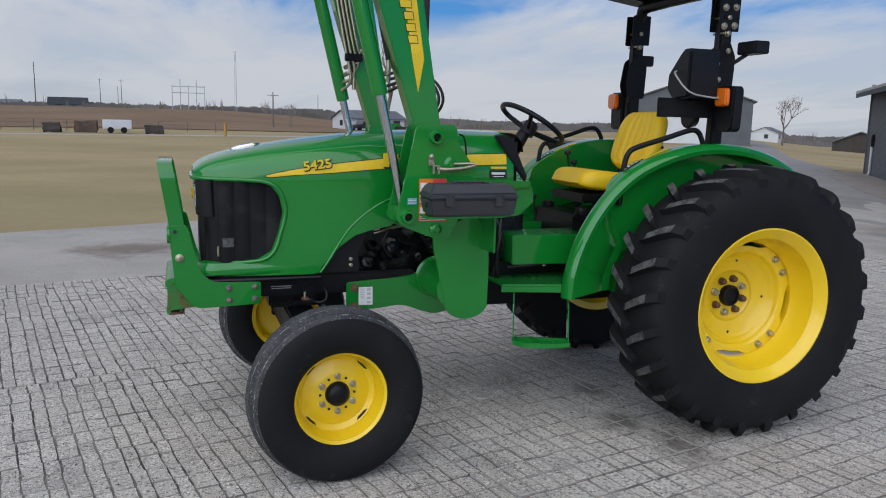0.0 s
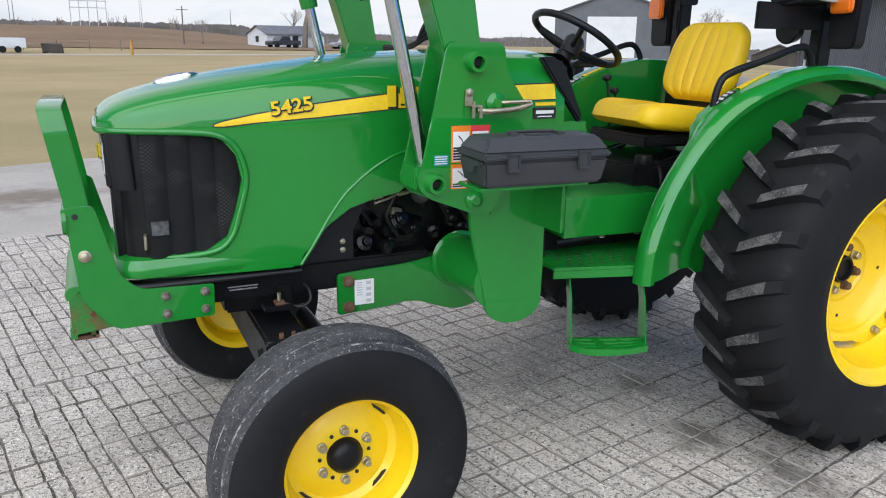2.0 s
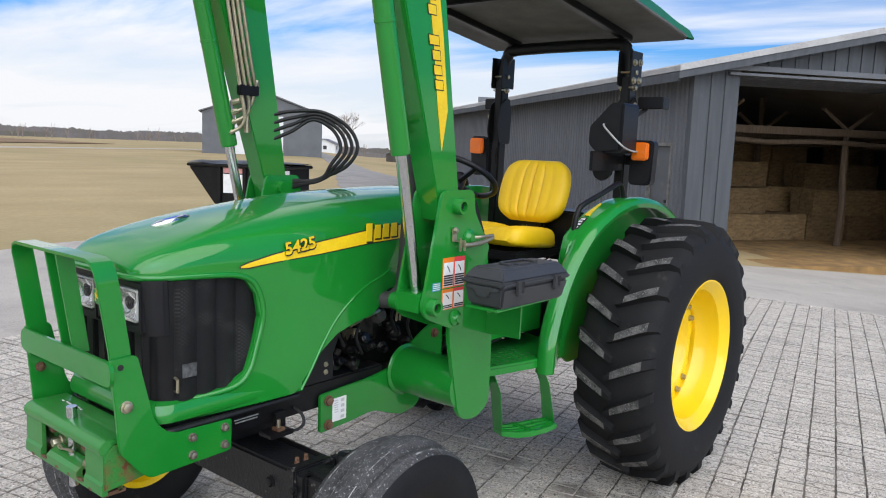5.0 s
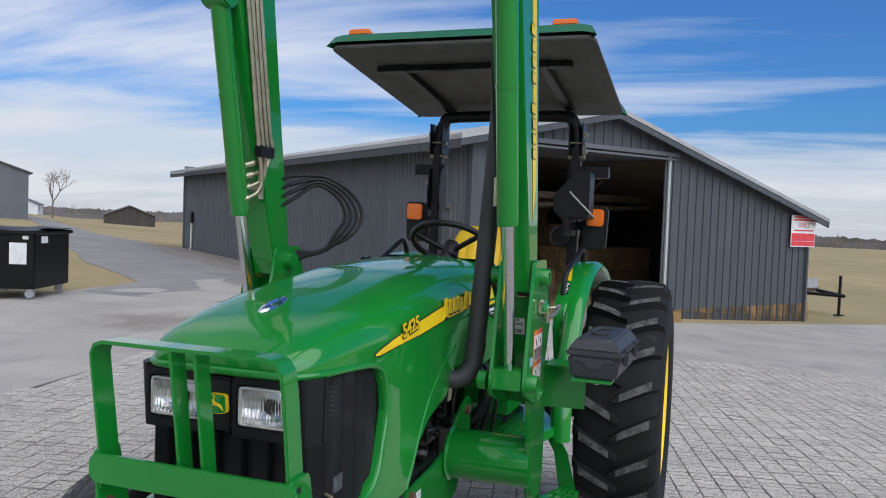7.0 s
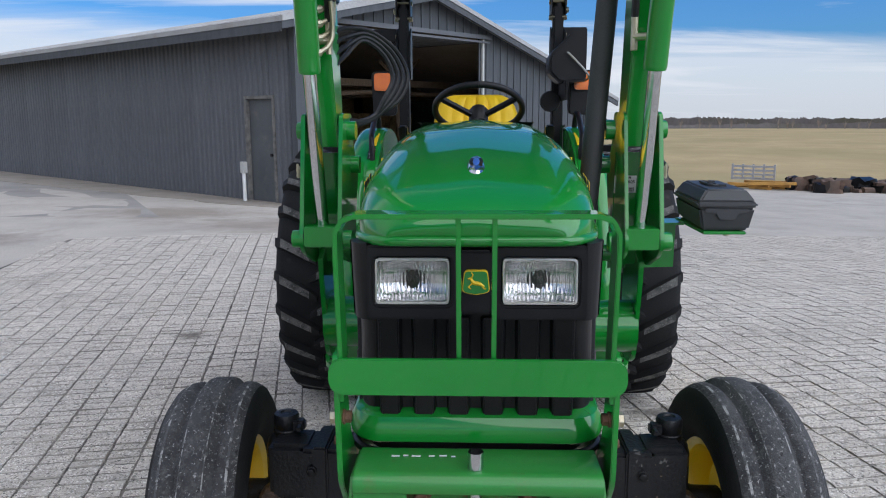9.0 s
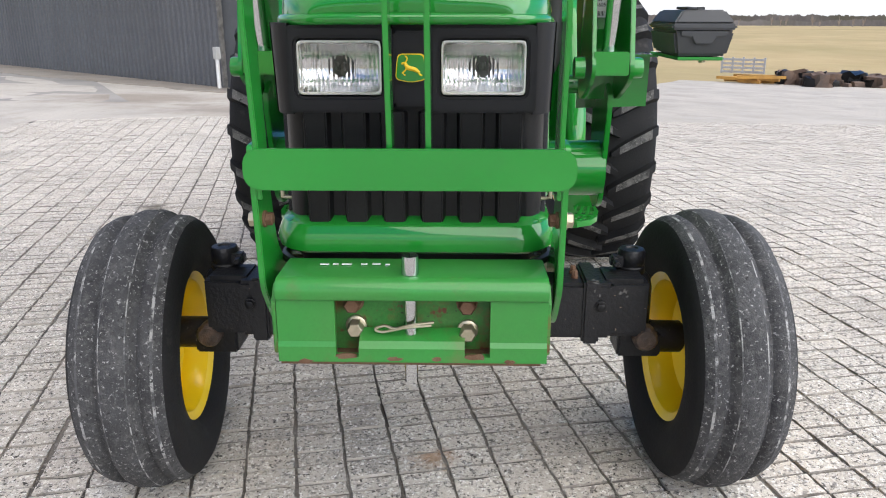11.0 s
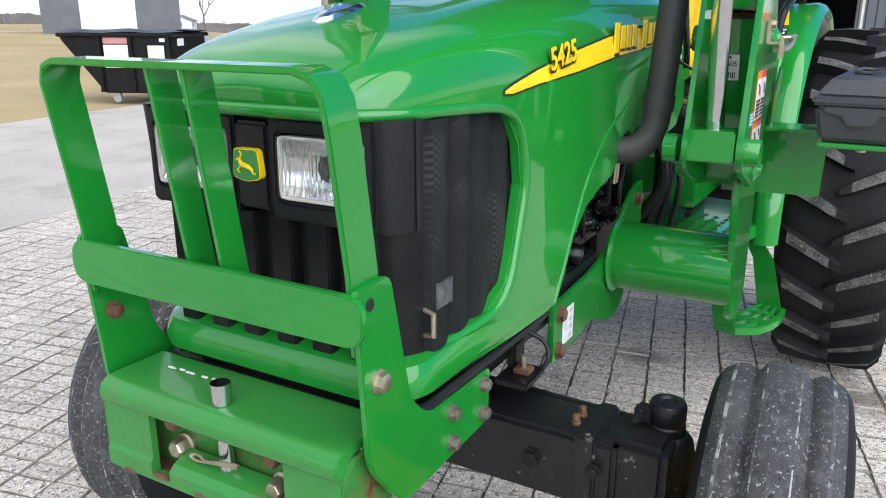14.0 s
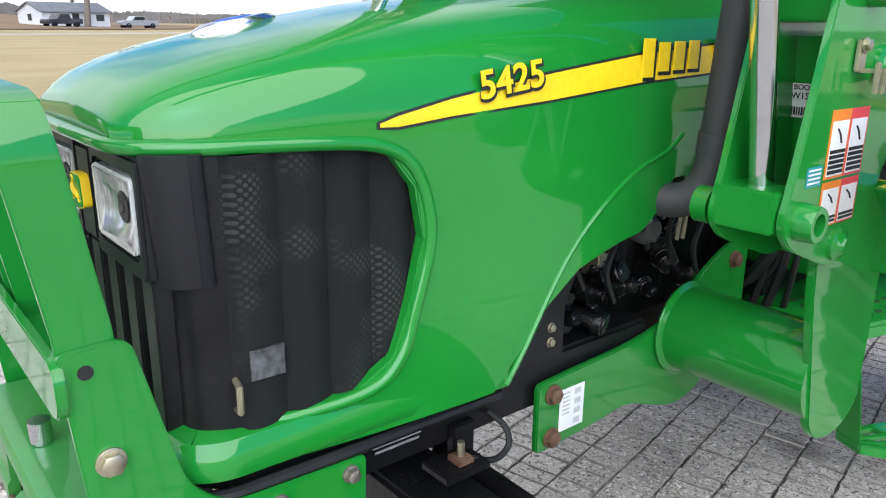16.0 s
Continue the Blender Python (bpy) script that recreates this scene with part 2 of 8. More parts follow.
def rounded(pts, r, n=5):
    """An outline with its corners rounded; r is one radius or one for each corner."""
    out = []
    for i, p in enumerate(pts):
        rad = r[i] if isinstance(r, (list, tuple)) else r
        a, b, c = Vector(pts[i - 1]), Vector(p), Vector(pts[(i + 1) % len(pts)])
        d1, d2 = (a - b), (c - b)
        k = min(rad, d1.length * 0.49, d2.length * 0.49)
        if k < 1e-4:
            out.append(tuple(b))
            continue
        s, e = b + d1.normalized() * k, b + d2.normalized() * k
        for j in range(n + 1):
            t = j / n
            out.append(tuple((1 - t) ** 2 * s + 2 * t * (1 - t) * b + t * t * e))
    return out


def lathe(bm, prof, segs=48, m=Matrix(), closed=False):
    """Turns (radius, height) pairs round the local y axis."""
    rings = []
    for r, h in prof:
        rings.append([bm.verts.new(m @ Vector((r * math.cos(2 * math.pi * i / segs), h, r * math.sin(2 * math.pi * i / segs)))) for i in range(segs)])
    pairs = list(zip(rings, rings[1:])) + ([(rings[-1], rings[0])] if closed else [])
    for a, b in pairs:
        for i in range(segs):
            j = (i + 1) % segs
            bm.faces.new((a[i], a[j], b[j], b[i]))
    if not closed:
        for ring in (rings[0], rings[-1]):
            bm.faces.new(ring)


def tube(bm, pts, r, segs=10, smooth_n=0):
    """A round bar along points; r is one radius or one for each point."""
    pts = [Vector(p) for p in pts]
    if smooth_n:
        pts = curve_through(pts, smooth_n)
    rs = r if isinstance(r, (list, tuple)) else [r] * len(pts)
    t0 = (pts[1] - pts[0]).normalized()
    nrm = t0.orthogonal().normalized()
    rings = []
    for i, p in enumerate(pts):
        t = (pts[min(i + 1, len(pts) - 1)] - pts[max(i - 1, 0)]).normalized()
        nrm = (nrm - t * nrm.dot(t)).normalized()
        b = t.cross(nrm)
        rings.append([bm.verts.new(p + (nrm * math.cos(2 * math.pi * k / segs) + b * math.sin(2 * math.pi * k / segs)) * rs[i]) for k in range(segs)])
    for a, b in zip(rings, rings[1:]):
        for k in range(segs):
            j = (k + 1) % segs
            bm.faces.new((a[k], a[j], b[j], b[k]))
    bm.faces.new(rings[0]), bm.faces.new(rings[-1][::-1])


def curve_through(pts, n):
    """A smooth line through points (Catmull-Rom)."""
    out = []
    P = [pts[0] * 2 - pts[1], *pts, pts[-1] * 2 - pts[-2]]
    for i in range(1, len(P) - 2):
        a, b, c, d = P[i - 1:i + 3]
        for k in range(n):
            t = k / n
            out.append(0.5 * (2 * b + (c - a) * t + (2 * a - 5 * b + 4 * c - d) * t * t + (3 * b - a - 3 * c + d) * t ** 3))
    out.append(pts[-1])
    return out


def ribbon(bm, pts, w, th, across):
    """A flat bar of width w along `across`, thickness th, bent along points."""
    pts, ax = [Vector(p) for p in pts], Vector(across).normalized()
    rows = []
    for i, p in enumerate(pts):
        t = (pts[min(i + 1, len(pts) - 1)] - pts[max(i - 1, 0)]).normalized()
        nn = t.cross(ax).normalized()
        rows.append([bm.verts.new(p + ax * a * w / 2 + nn * b * th / 2) for a, b in ((-1, -1), (1, -1), (1, 1), (-1, 1))])
    for a, b in zip(rows, rows[1:]):
        for k in range(4):
            j = (k + 1) % 4
            bm.faces.new((a[k], a[j], b[j], b[k]))
    bm.faces.new(rows[0]), bm.faces.new(rows[-1][::-1])


def grid(bm, rows, close_ring=False):
    """A skin over rows of points."""
    vs = [[bm.verts.new(p) for p in row] for row in rows]
    for a, b in zip(vs, vs[1:]):
        for k in range(len(a) - (0 if close_ring else 1)):
            j = (k + 1) % len(a)
            bm.faces.new((a[k], a[j], b[j], b[k]))
    return vs


def hexbolt(bm, c, r, h, axis="y", sign=1):
    """A hexagon head with a washer under it."""
    turn = {"y": Matrix(), "x": pose(0, 0, 0, 0, 0, -90), "z": pose(0, 0, 0, 90)}[axis]
    m = Matrix.Translation(c) @ turn
    if sign < 0:
        m = m @ pose(0, 0, 0, 0, 0, 180)
    lathe(bm, [(r * 1.25, 0), (r * 1.25, h * 0.25), (r * 1.1, h * 0.3)], 16, m)
    lathe(bm, [(r, h * 0.25), (r, h * 0.9), (r * 0.8, h)], 6, m)


def letters(text, size, material, name, parent, m, depth=0.001, bold=0.0, label=""):
    cu = bpy.data.curves.new(name, "FONT")
    cu.body, cu.size, cu.extrude, cu.offset = text, size, depth, bold
    cu.align_x, cu.align_y = "CENTER", "CENTER"
    tmp = bpy.data.objects.new("tmp", cu)
    scene.collection.objects.link(tmp)
    bpy.context.view_layer.update()
    me = bpy.data.meshes.new_from_object(tmp.evaluated_get(bpy.context.evaluated_depsgraph_get()))
    bpy.data.objects.remove(tmp)
    bpy.data.curves.remove(cu)
    me.materials.clear()
    me.materials.append(material)
    ob = new(name, me)
    ob.parent, ob.matrix_basis = parent, m
    return tagged(ob, label)


# ---- ground ----
U, N, C0 = Vector((0.625, 0.781, 0)), Vector((-0.781, 0.625, 0)), Vector((-10.95, -3.5, 0))
BARN = Matrix.Translation(C0) @ pose(0, 0, 0, 0, 0, 51.33)  # x along the side wall to its near corner, y along the gable


def smooth(a, b, v):
    t = max(0.0, min(1.0, (v - a) / (b - a)))
    return t * t * (3 - 2 * t)


def land(x, y):
    """Height of the ground: level round the tractor, falling gently past the barn's gable, a rise far off behind the field."""
    q = -0.781 * x + 0.625 * y - 2.6
    sp = math.log1p(math.exp(min(q / 0.9, 50))) * 0.9
    z = -0.02 - 1.9 * math.tanh(0.068 * sp / 1.9)
    z -= 0.009 * max(0.0, math.hypot(x, y) - 80) * smooth(-20, 30, q)
    z += 3.6 * smooth(72, 190, -y) * smooth(-25, 25, x + 0.25 * (-y - 70))
    return z


GRASS = mat("dry_grass", (0.43, 0.335, 0.185), (0.355, 0.275, 0.148), spec=0.1, rough=0.95, scale=0.22, fine=9, bump=0.8, dirt=(0.275, 0.235, 0.115), dirt_at=(0.44, 0.72), dirt_scale=0.05, mixpos=(0.3, 0.7), stretch=(1, 1.6, 1))
CONCRETE = mat("old_concrete", (0.46, 0.425, 0.375), (0.38, 0.35, 0.31), rough=0.95, spec=0.15, scale=0.8, fine=55, bump=0.55, dirt=(0.33, 0.305, 0.275), dirt_at=(0.52, 0.72), dirt_scale=1.1, speck=((45, (0.60, 0.68), (0.25, 0.235, 0.21)),))
BLOCK = mat("grooved_concrete", (0.60, 0.55, 0.475), (0.49, 0.445, 0.38), spec=0.2, rough=0.92, scale=1.3, fine=75, bump=1.0, dirt=(0.27, 0.245, 0.215), dirt_at=(0.55, 0.78), dirt_scale=1.6, speck=((26, (0.58, 0.70), (0.36, 0.332, 0.292)), (48, (0.54, 0.62), (0.25, 0.23, 0.205)), (80, (0.565, 0.62), (0.80, 0.77, 0.71)), (60, (0.60, 0.65), (0.10, 0.09, 0.078)), (120, (0.60, 0.66), (0.05, 0.045, 0.04))), island=0.07)
BLOCK_ONE = mat("grooved_concrete_block", (0.60, 0.55, 0.475), (0.49, 0.445, 0.38), spec=0.2, rough=0.92, scale=1.3, fine=75, bump=1.0, dirt=(0.27, 0.245, 0.215), dirt_at=(0.55, 0.78), dirt_scale=1.6, speck=((26, (0.58, 0.70), (0.36, 0.332, 0.292)), (48, (0.54, 0.62), (0.25, 0.23, 0.205)), (80, (0.565, 0.62), (0.80, 0.77, 0.71)), (60, (0.60, 0.65), (0.10, 0.09, 0.078)), (120, (0.60, 0.66), (0.05, 0.045, 0.04))), objvar=0.07)


def stain(material, spots):
    """Ragged spots of oil, rust and mud on a paving surface: x, y, reach, strength and colour."""
    n, l = material.node_tree.nodes, material.node_tree.links
    b = n["Principled BSDF"]
    out = b.inputs["Base Color"].links[0].from_socket
    co = n.new("ShaderNodeTexCoord")
    for x, y, reach, k, cc in spots:
        ns = n.new("ShaderNodeTexNoise")
        ns.inputs["Scale"].default_value, ns.inputs["Detail"].default_value, ns.inputs["Roughness"].default_value = 1.6 / reach, 6, 0.7
        l.new(co.outputs["Object"], ns.inputs["Vector"])
        dv = n.new("ShaderNodeVectorMath")
        dv.operation = "DISTANCE"
        dv.inputs[1].default_value = (x, y, -0.02)
        l.new(co.outputs["Object"], dv.inputs[0])
        ad = n.new("ShaderNodeMath")
        ad.operation = "MULTIPLY_ADD"
        ad.inputs[1].default_value, ad.inputs[2].default_value = -2.4 * reach, 1.2 * reach
        l.new(ns.outputs[0], ad.inputs[0])
        su = n.new("ShaderNodeMath")
        su.operation = "ADD"
        l.new(dv.outputs["Value"], su.inputs[0]), l.new(ad.outputs[0], su.inputs[1])
        mr = n.new("ShaderNodeMapRange")
        mr.inputs["From Min"].default_value, mr.inputs["From Max"].default_value = reach, reach * 0.25
        mr.inputs["To Min"].default_value, mr.inputs["To Max"].default_value = 0.0, k
        l.new(su.outputs[0], mr.inputs[0])
        mx = n.new("ShaderNodeMix")
        mx.data_type = "RGBA"
        l.new(mr.outputs[0], mx.inputs[0]), l.new(out, mx.inputs[6])
        mx.inputs[7].default_value = (*cc, 1)
        out = mx.outputs[2]
    l.new(out, b.inputs["Base Color"])


OIL, RUST_SPOT, MUD = (0.10, 0.088, 0.072), (0.36, 0.21, 0.11), (0.19, 0.155, 0.12)
for surface in (BLOCK, BLOCK_ONE):
    stain(surface, ((0.58, 0.60, 0.16, 0.75, OIL), (0.46, 1.02, 0.20, 0.75, OIL), (0.50, 0.12, 0.15, 0.6, OIL), (0.46, 0.84, 0.12, 0.6, OIL), (-0.88, -2.02, 0.13, 0.8, OIL), (1.86, -0.74, 0.12, 0.4, OIL), (2.16, 0.02, 0.075, 0.7, RUST_SPOT)))
stain(CONCRETE, ((3.4, -5.8, 0.75, 0.85, MUD), (2.3, -5.9, 0.5, 0.6, MUD), (-5.0, -6.6, 1.2, 0.6, MUD), (-8.4, -5.2, 1.6, 0.6, MUD), (-7.0, -3.2, 1.3, 0.5, MUD)))
JOINT = mat("dirty_joint", (0.07, 0.062, 0.053), (0.24, 0.215, 0.183), rough=0.95, scale=2.6, fine=120, bump=0.8, mixpos=(0.40, 0.64), speck=((45, (0.55, 0.66), (0.36, 0.33, 0.29)),))
# Block sides: coloured darker than the tops so the grooves show at low angles.
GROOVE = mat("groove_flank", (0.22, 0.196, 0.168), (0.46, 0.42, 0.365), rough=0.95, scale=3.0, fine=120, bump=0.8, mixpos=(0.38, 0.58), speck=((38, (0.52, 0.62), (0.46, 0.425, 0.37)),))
ASPHALT = mat("worn_asphalt", (0.30, 0.285, 0.265), (0.24, 0.228, 0.212), rough=0.95, spec=0.15, scale=0.7, fine=60, bump=0.5, dirt=(0.33, 0.315, 0.29), dirt_at=(0.5, 0.72), dirt_scale=0.6)
DIRT = mat("bare_dirt", (0.30, 0.262, 0.22), (0.23, 0.20, 0.165), rough=0.95, scale=1.2, fine=40, bump=0.9, dirt=(0.28, 0.26, 0.23), dirt_at=(0.5, 0.7), dirt_scale=2.0)


def axis_steps(fine_to, fine, far, ratio=1.16):
    out, v, d = [0.0], 0.0, fine
    while v < far:
        v += d
        out.append(v)
        if v > fine_to:
            d *= ratio
    return [-a for a in out[:0:-1]] + out


bm = bmesh.new()
steps = axis_steps(30, 1.6, 1600)
grid(bm, [[(x, y, land(x, y) - 0.03) for y in steps] for x in steps])
ground = part("ground", bm, GRASS, None, "dry winter grass field around the farmyard", kind="structure", category="ground")


def sheet(name, outline, material, lift, label, step=1.0, wobble=0.0, category="pavement"):
    """A thin slab laid on the land inside an outline; its outer cells follow the outline."""
    xs, ys = [p[0] for p in outline], [p[1] for p in outline]
    b = bmesh.new()
    vs = [b.verts.new((p[0], p[1], 0)) for p in outline]
    b.faces.new(vs)
    x = math.floor(min(xs)) + step
    while x < max(xs):
        bmesh.ops.bisect_plane(b, geom=b.verts[:] + b.edges[:] + b.faces[:], plane_co=(x, 0, 0), plane_no=(1, 0, 0))
        x += step
    y = math.floor(min(ys)) + step
    while y < max(ys):
        bmesh.ops.bisect_plane(b, geom=b.verts[:] + b.edges[:] + b.faces[:], plane_co=(0, y, 0), plane_no=(0, 1, 0))
        y += step
    for v in b.verts:
        if wobble and v.is_boundary:
            v.co.x += noise.noise(v.co * 0.7) * wobble
            v.co.y += noise.noise(v.co * 0.7 + Vector((9, 3, 0))) * wobble
        v.co.z = land(v.co.x, v.co.y) + lift
    ext = bmesh.ops.extrude_face_region(b, geom=b.faces[:])
    for v in [e for e in ext["geom"] if isinstance(e, bmesh.types.BMVert)]:
        v.co.z -= 0.05
    return part(name, b, material, None, label, kind="structure", category=category)


# the yard: one slab of old concrete, a drive that runs off along the barn, bare dirt at its wall
def bp(x, y, z=0.0):
    return BARN @ Vector((x, y, z))


yard = sheet("pavement_yard", [(30, 1.5), (16, -3.2), (4.6, -7.7), (-1.5, -9.7), (-7.4, -10.6), tuple(bp(-9.2, 1.2))[:2], tuple(bp(-2.6, 0.2))[:2], tuple(bp(1.2, 0.2))[:2], tuple(bp(0.6, 15.5))[:2], (-26.5, 8.6), (-23.6, 16), (-15, 27), (30, 30)], CONCRETE, -0.014, "weathered pale grey concrete yard", wobble=0.15)
drive = sheet("road_drive", [(-7.2, -10.4), (-9.6, -10.8), (-12.9, -15.5), (-33.5, -38.5), (-95, -111), (-96.5, -109.5), (-34.6, -36.0), tuple(bp(-25.5, -0.9))[:2], tuple(bp(-24, -1.4))[:2], tuple(bp(-4, -1.6))[:2], (-7.6, -5.2)], ASPHALT, -0.012, "worn grey asphalt drive past the barn", step=2.0, wobble=0.25, category="road")
dirt = sheet("ground_dirt", [tuple(bp(-24.1, -2.0))[:2], tuple(bp(-10, -2.2))[:2], tuple(bp(-3.2, -1.5))[:2], tuple(bp(0.2, -0.8))[:2], tuple(bp(0.3, 0.3))[:2], tuple(bp(-24.1, 0.3))[:2]], DIRT, -0.004, "bare gravelly dirt strip along the barn wall", wobble=0.3, category="ground")
far_road = sheet("road_far", [(80, -66), (10, -70), (-14, -74), (-60, -92), (-62, -96), (-12, -78), (10, -74), (80, -70)], CONCRETE, -0.01, "pale country road beyond the field", step=6, category="road")

# ---- barn ----
SHEET_GREY = mat("grey_sheet_metal", (0.115, 0.122, 0.134), (0.095, 0.101, 0.112), rough=0.55, metal=0.25, scale=0.8, fine=30, bump=0.05, dirt=(0.12, 0.12, 0.12), dirt_at=(0.6, 0.85), dirt_scale=1.2, objvar=0.06)
BOARD_GREY = mat("grey_painted_board", (0.066, 0.073, 0.082), (0.052, 0.058, 0.066), rough=0.75, scale=1.5, fine=50, bump=0.25, dirt=(0.10, 0.10, 0.10), dirt_at=(0.6, 0.85), dirt_scale=3, stretch=(6, 6, 0.6), objvar=0.08)
ROOF_TIN = mat("pale_roof_tin", (0.40, 0.40, 0.39), (0.32, 0.31, 0.30), rough=0.5, metal=0.4, scale=1.0, fine=20, dirt=(0.22, 0.18, 0.14), dirt_at=(0.62, 0.8), dirt_scale=1.5)
OLD_WOOD = mat("old_timber", (0.125, 0.088, 0.058), (0.075, 0.053, 0.036), rough=0.85, scale=4, fine=60, bump=0.5, stretch=(8, 8, 1))
HAY = mat("hay", (0.22, 0.145, 0.068), (0.12, 0.078, 0.036), rough=0.95, scale=5, fine=70, bump=1.0, stretch=(1, 1, 3), objvar=0.28, speck=((14, (0.55, 0.66), (0.08, 0.052, 0.026)), (40, (0.60, 0.68), (0.30, 0.21, 0.10))))
STRAW = mat("loose_straw", (0.34, 0.20, 0.07), (0.17, 0.105, 0.045), rough=0.95, scale=3, fine=90, bump=1.0)

barn = thing("barn", "long dark grey metal barn with an open hay bay", "barn", BARN)
EAVE, PEAK, LOW = (-0.60, 3.34), (3.74, 4.30), (12.25, 1.99)


def roof_z(y):
    return EAVE[1] + (PEAK[1] - EAVE[1]) * (y - EAVE[0]) / (PEAK[0] - EAVE[0]) if y < PEAK[0] else PEAK[1] + (LOW[1] - PEAK[1]) * (y - PEAK[0]) / (LOW[0] - PEAK[0])


def ribbed_sheet(width, z0, z1, pitch=0.19):
    """A metal wall sheet with raised ribs, in its own x and z, its face towards -y."""
    b = bmesh.new()
    pts, x = [], 0.0
    while x < width - 0.01:
        pts += [(x, 0), (x + pitch * 0.36, 0), (x + pitch * 0.46, -0.040), (x + pitch * 0.86, -0.040)]
        x += pitch
    pts = [p for p in pts if p[0] < width] + [(width, 0), (width, 0.03), (0, 0.03)]
    prism(b, pts, z0, z1, "z")
    return b


side_me = mesh_of(ribbed_sheet(0.95, -0.75, 3.22), "wall_sheet", SHEET_GREY, 20)
for i in range(26):
    x0 = -24.7 + i * 0.95
    if -2.2 < x0 < -0.6:
        continue
    ob = new("wall_sheet", side_me)
    ob.parent, ob.matrix_basis = barn, pose(x0 + 0.0, 0, 0)
for x0, wd, z0, z1 in ((-1.90, 0.19, -0.75, 3.22), (-1.71, 0.9, 1.86, 3.22), (-0.81, 0.81, -0.75, 3.22)):
    part("wall_sheet", ribbed_sheet(wd, z0, z1), SHEET_GREY, barn, m=pose(x0, 0, 0), smooth=20)

bm = bmesh.new()
prism(bm, [(0.81 - 2.52 + 0.0, -0.6), (-0.81, -0.6), (-0.81, 1.86), (-1.71, 1.86)][:4], 0.03, 0.07)
door_s = part("door_side", bm, mat("grey_door_paint", (0.085, 0.092, 0.10), None, rough=0.6, scale=2, fine=60, dirt=(0.14, 0.13, 0.12), dirt_at=(0.55, 0.8)), barn, "plain grey walk-in door, shut")
bm = bmesh.new()
for c, s in (((-1.74, -0.01, 0.65), (0.07, 0.09, 2.5)), ((-0.78, -0.01, 0.65), (0.07, 0.09, 2.5)), ((-1.26, -0.01, 1.885), (1.03, 0.09, 0.07))):
    box(bm, c, s)
part("door_frame", bm, mat("weathered_frame_wood", (0.20, 0.195, 0.18), (0.10, 0.098, 0.092), rough=0.85, scale=9, fine=60, bump=0.3), door_s, "weathered grey door frame", bevel=0.004)
bm = bmesh.new()
lathe(bm, [(0.02, 0.03), (0.02, -0.05), (0.035, -0.055), (0.035, -0.08)], 12, Matrix.Translation((-0.90, 0.03, 0.7)))
part("door_knob", bm, BLACK, door_s)

# gable: upright boards with battens, cut to the roof line, round the open bay
BAY0, BAY1, BAYTOP = 0.90, 5.72, 3.38
y = 0.0
while y < 11.72:
    wdt = min(0.30, 11.72 - y)
    zt0, zt1 = roof_z(y) - 0.10, roof_z(y + wdt) - 0.10
    if abs(y + wdt / 2 - PEAK[0]) < wdt / 2:
        zt0 = zt1 = min(zt0, zt1)
    lo = BAYTOP if BAY0 - 0.01 <= y and y + wdt <= BAY1 + 0.15 else -1.5
    bm = bmesh.new()
    prism(bm, [(y + 0.006, lo), (y + wdt - 0.006, lo), (y + wdt - 0.006, zt1), (y + 0.006, zt0)], -0.03, 0.0, "x")
    part("board", bm, BOARD_GREY, barn)
    bm = bmesh.new()
    prism(bm, [(y - 0.024, lo), (y + 0.024, lo), (y + 0.024, zt0 - 0.02), (y - 0.024, zt0 - 0.02)], 0.0005, 0.024, "x")
    part("batten", bm, BOARD_GREY, barn)
    y += 0.30
bm = bmesh.new()
box(bm, (0.02, -0.06, 1.3), (0.14, 0.14, 4.2))
part("corner_trim", bm, BOARD_GREY, barn)
bm = bmesh.new()
box(bm, (0.02, 11.74, 0.2), (0.1, 0.08, 3.4))
part("corner_trim", bm, BOARD_GREY, barn)
bm = bmesh.new()
box(bm, (0.06, 3.3, BAYTOP + 0.02), (0.10, 5.6, 0.10)), box(bm, (0.10, 3.3, BAYTOP - 0.10), (0.05, 5.4, 0.05))
part("door_track", bm, SHEET_GREY, barn, "steel sliding-door track")
bm = bmesh.new()
box(bm, (0.045, 5.80, 1.2), (0.05, 0.07, 4.3))
part("bay_trim", bm, mat("pale_trim", (0.45, 0.45, 0.43), None, rough=0.6), barn, "pale upright trim strip")
bm = bmesh.new()
box(bm, (-12, 11.72, -0.03), (24.2, 0.06, 4.14)), box(bm, (-12.3, 0.055, 3.27), (24.6, 0.03, 0.20)), box(bm, (-24.2, 6, 1.0), (0.06, 12.2, 5.2)), box(bm, (-24.2, 4.3, 3.6), (0.06, 5, 1.2))
part("back_wall", bm, SHEET_GREY, barn)
for a, b_, nm in ((EAVE, PEAK, "roof"), (PEAK, LOW, "roof")):
    bm = bmesh.new()
    prism(bm, [(a[0], a[1] - 0.10), (b_[0], b_[1] - 0.10), (b_[0], b_[1]), (a[0], a[1])], -25.0, 0.38, "x")
    slope = part(nm, bm, ROOF_TIN, barn)
    for k in range(43):
        xr = -24.9 + 0.6 * k
        bm = bmesh.new()
        prism(bm, [(a[0], a[1] + 0.002), (b_[0], b_[1] + 0.002), (b_[0], b_[1] + 0.022), (a[0], a[1] + 0.022)], xr, xr + 0.04, "x")
        part("roof_rib", bm, ROOF_TIN, slope)
bm = bmesh.new()
prism(bm, [(EAVE[0], EAVE[1] - 0.24), (PEAK[0], PEAK[1] - 0.24), (LOW[0], LOW[1] - 0.24), (LOW[0], LOW[1] - 0.105), (PEAK[0], PEAK[1] - 0.105), (EAVE[0], EAVE[1] - 0.105)], 0.30, 0.36, "x")
box(bm, (-12.3, EAVE[0] + 0.02, EAVE[1] - 0.20), (25.2, 0.04, 0.17))
part("fascia", bm, BOARD_GREY, barn, "dark grey roof edge board")
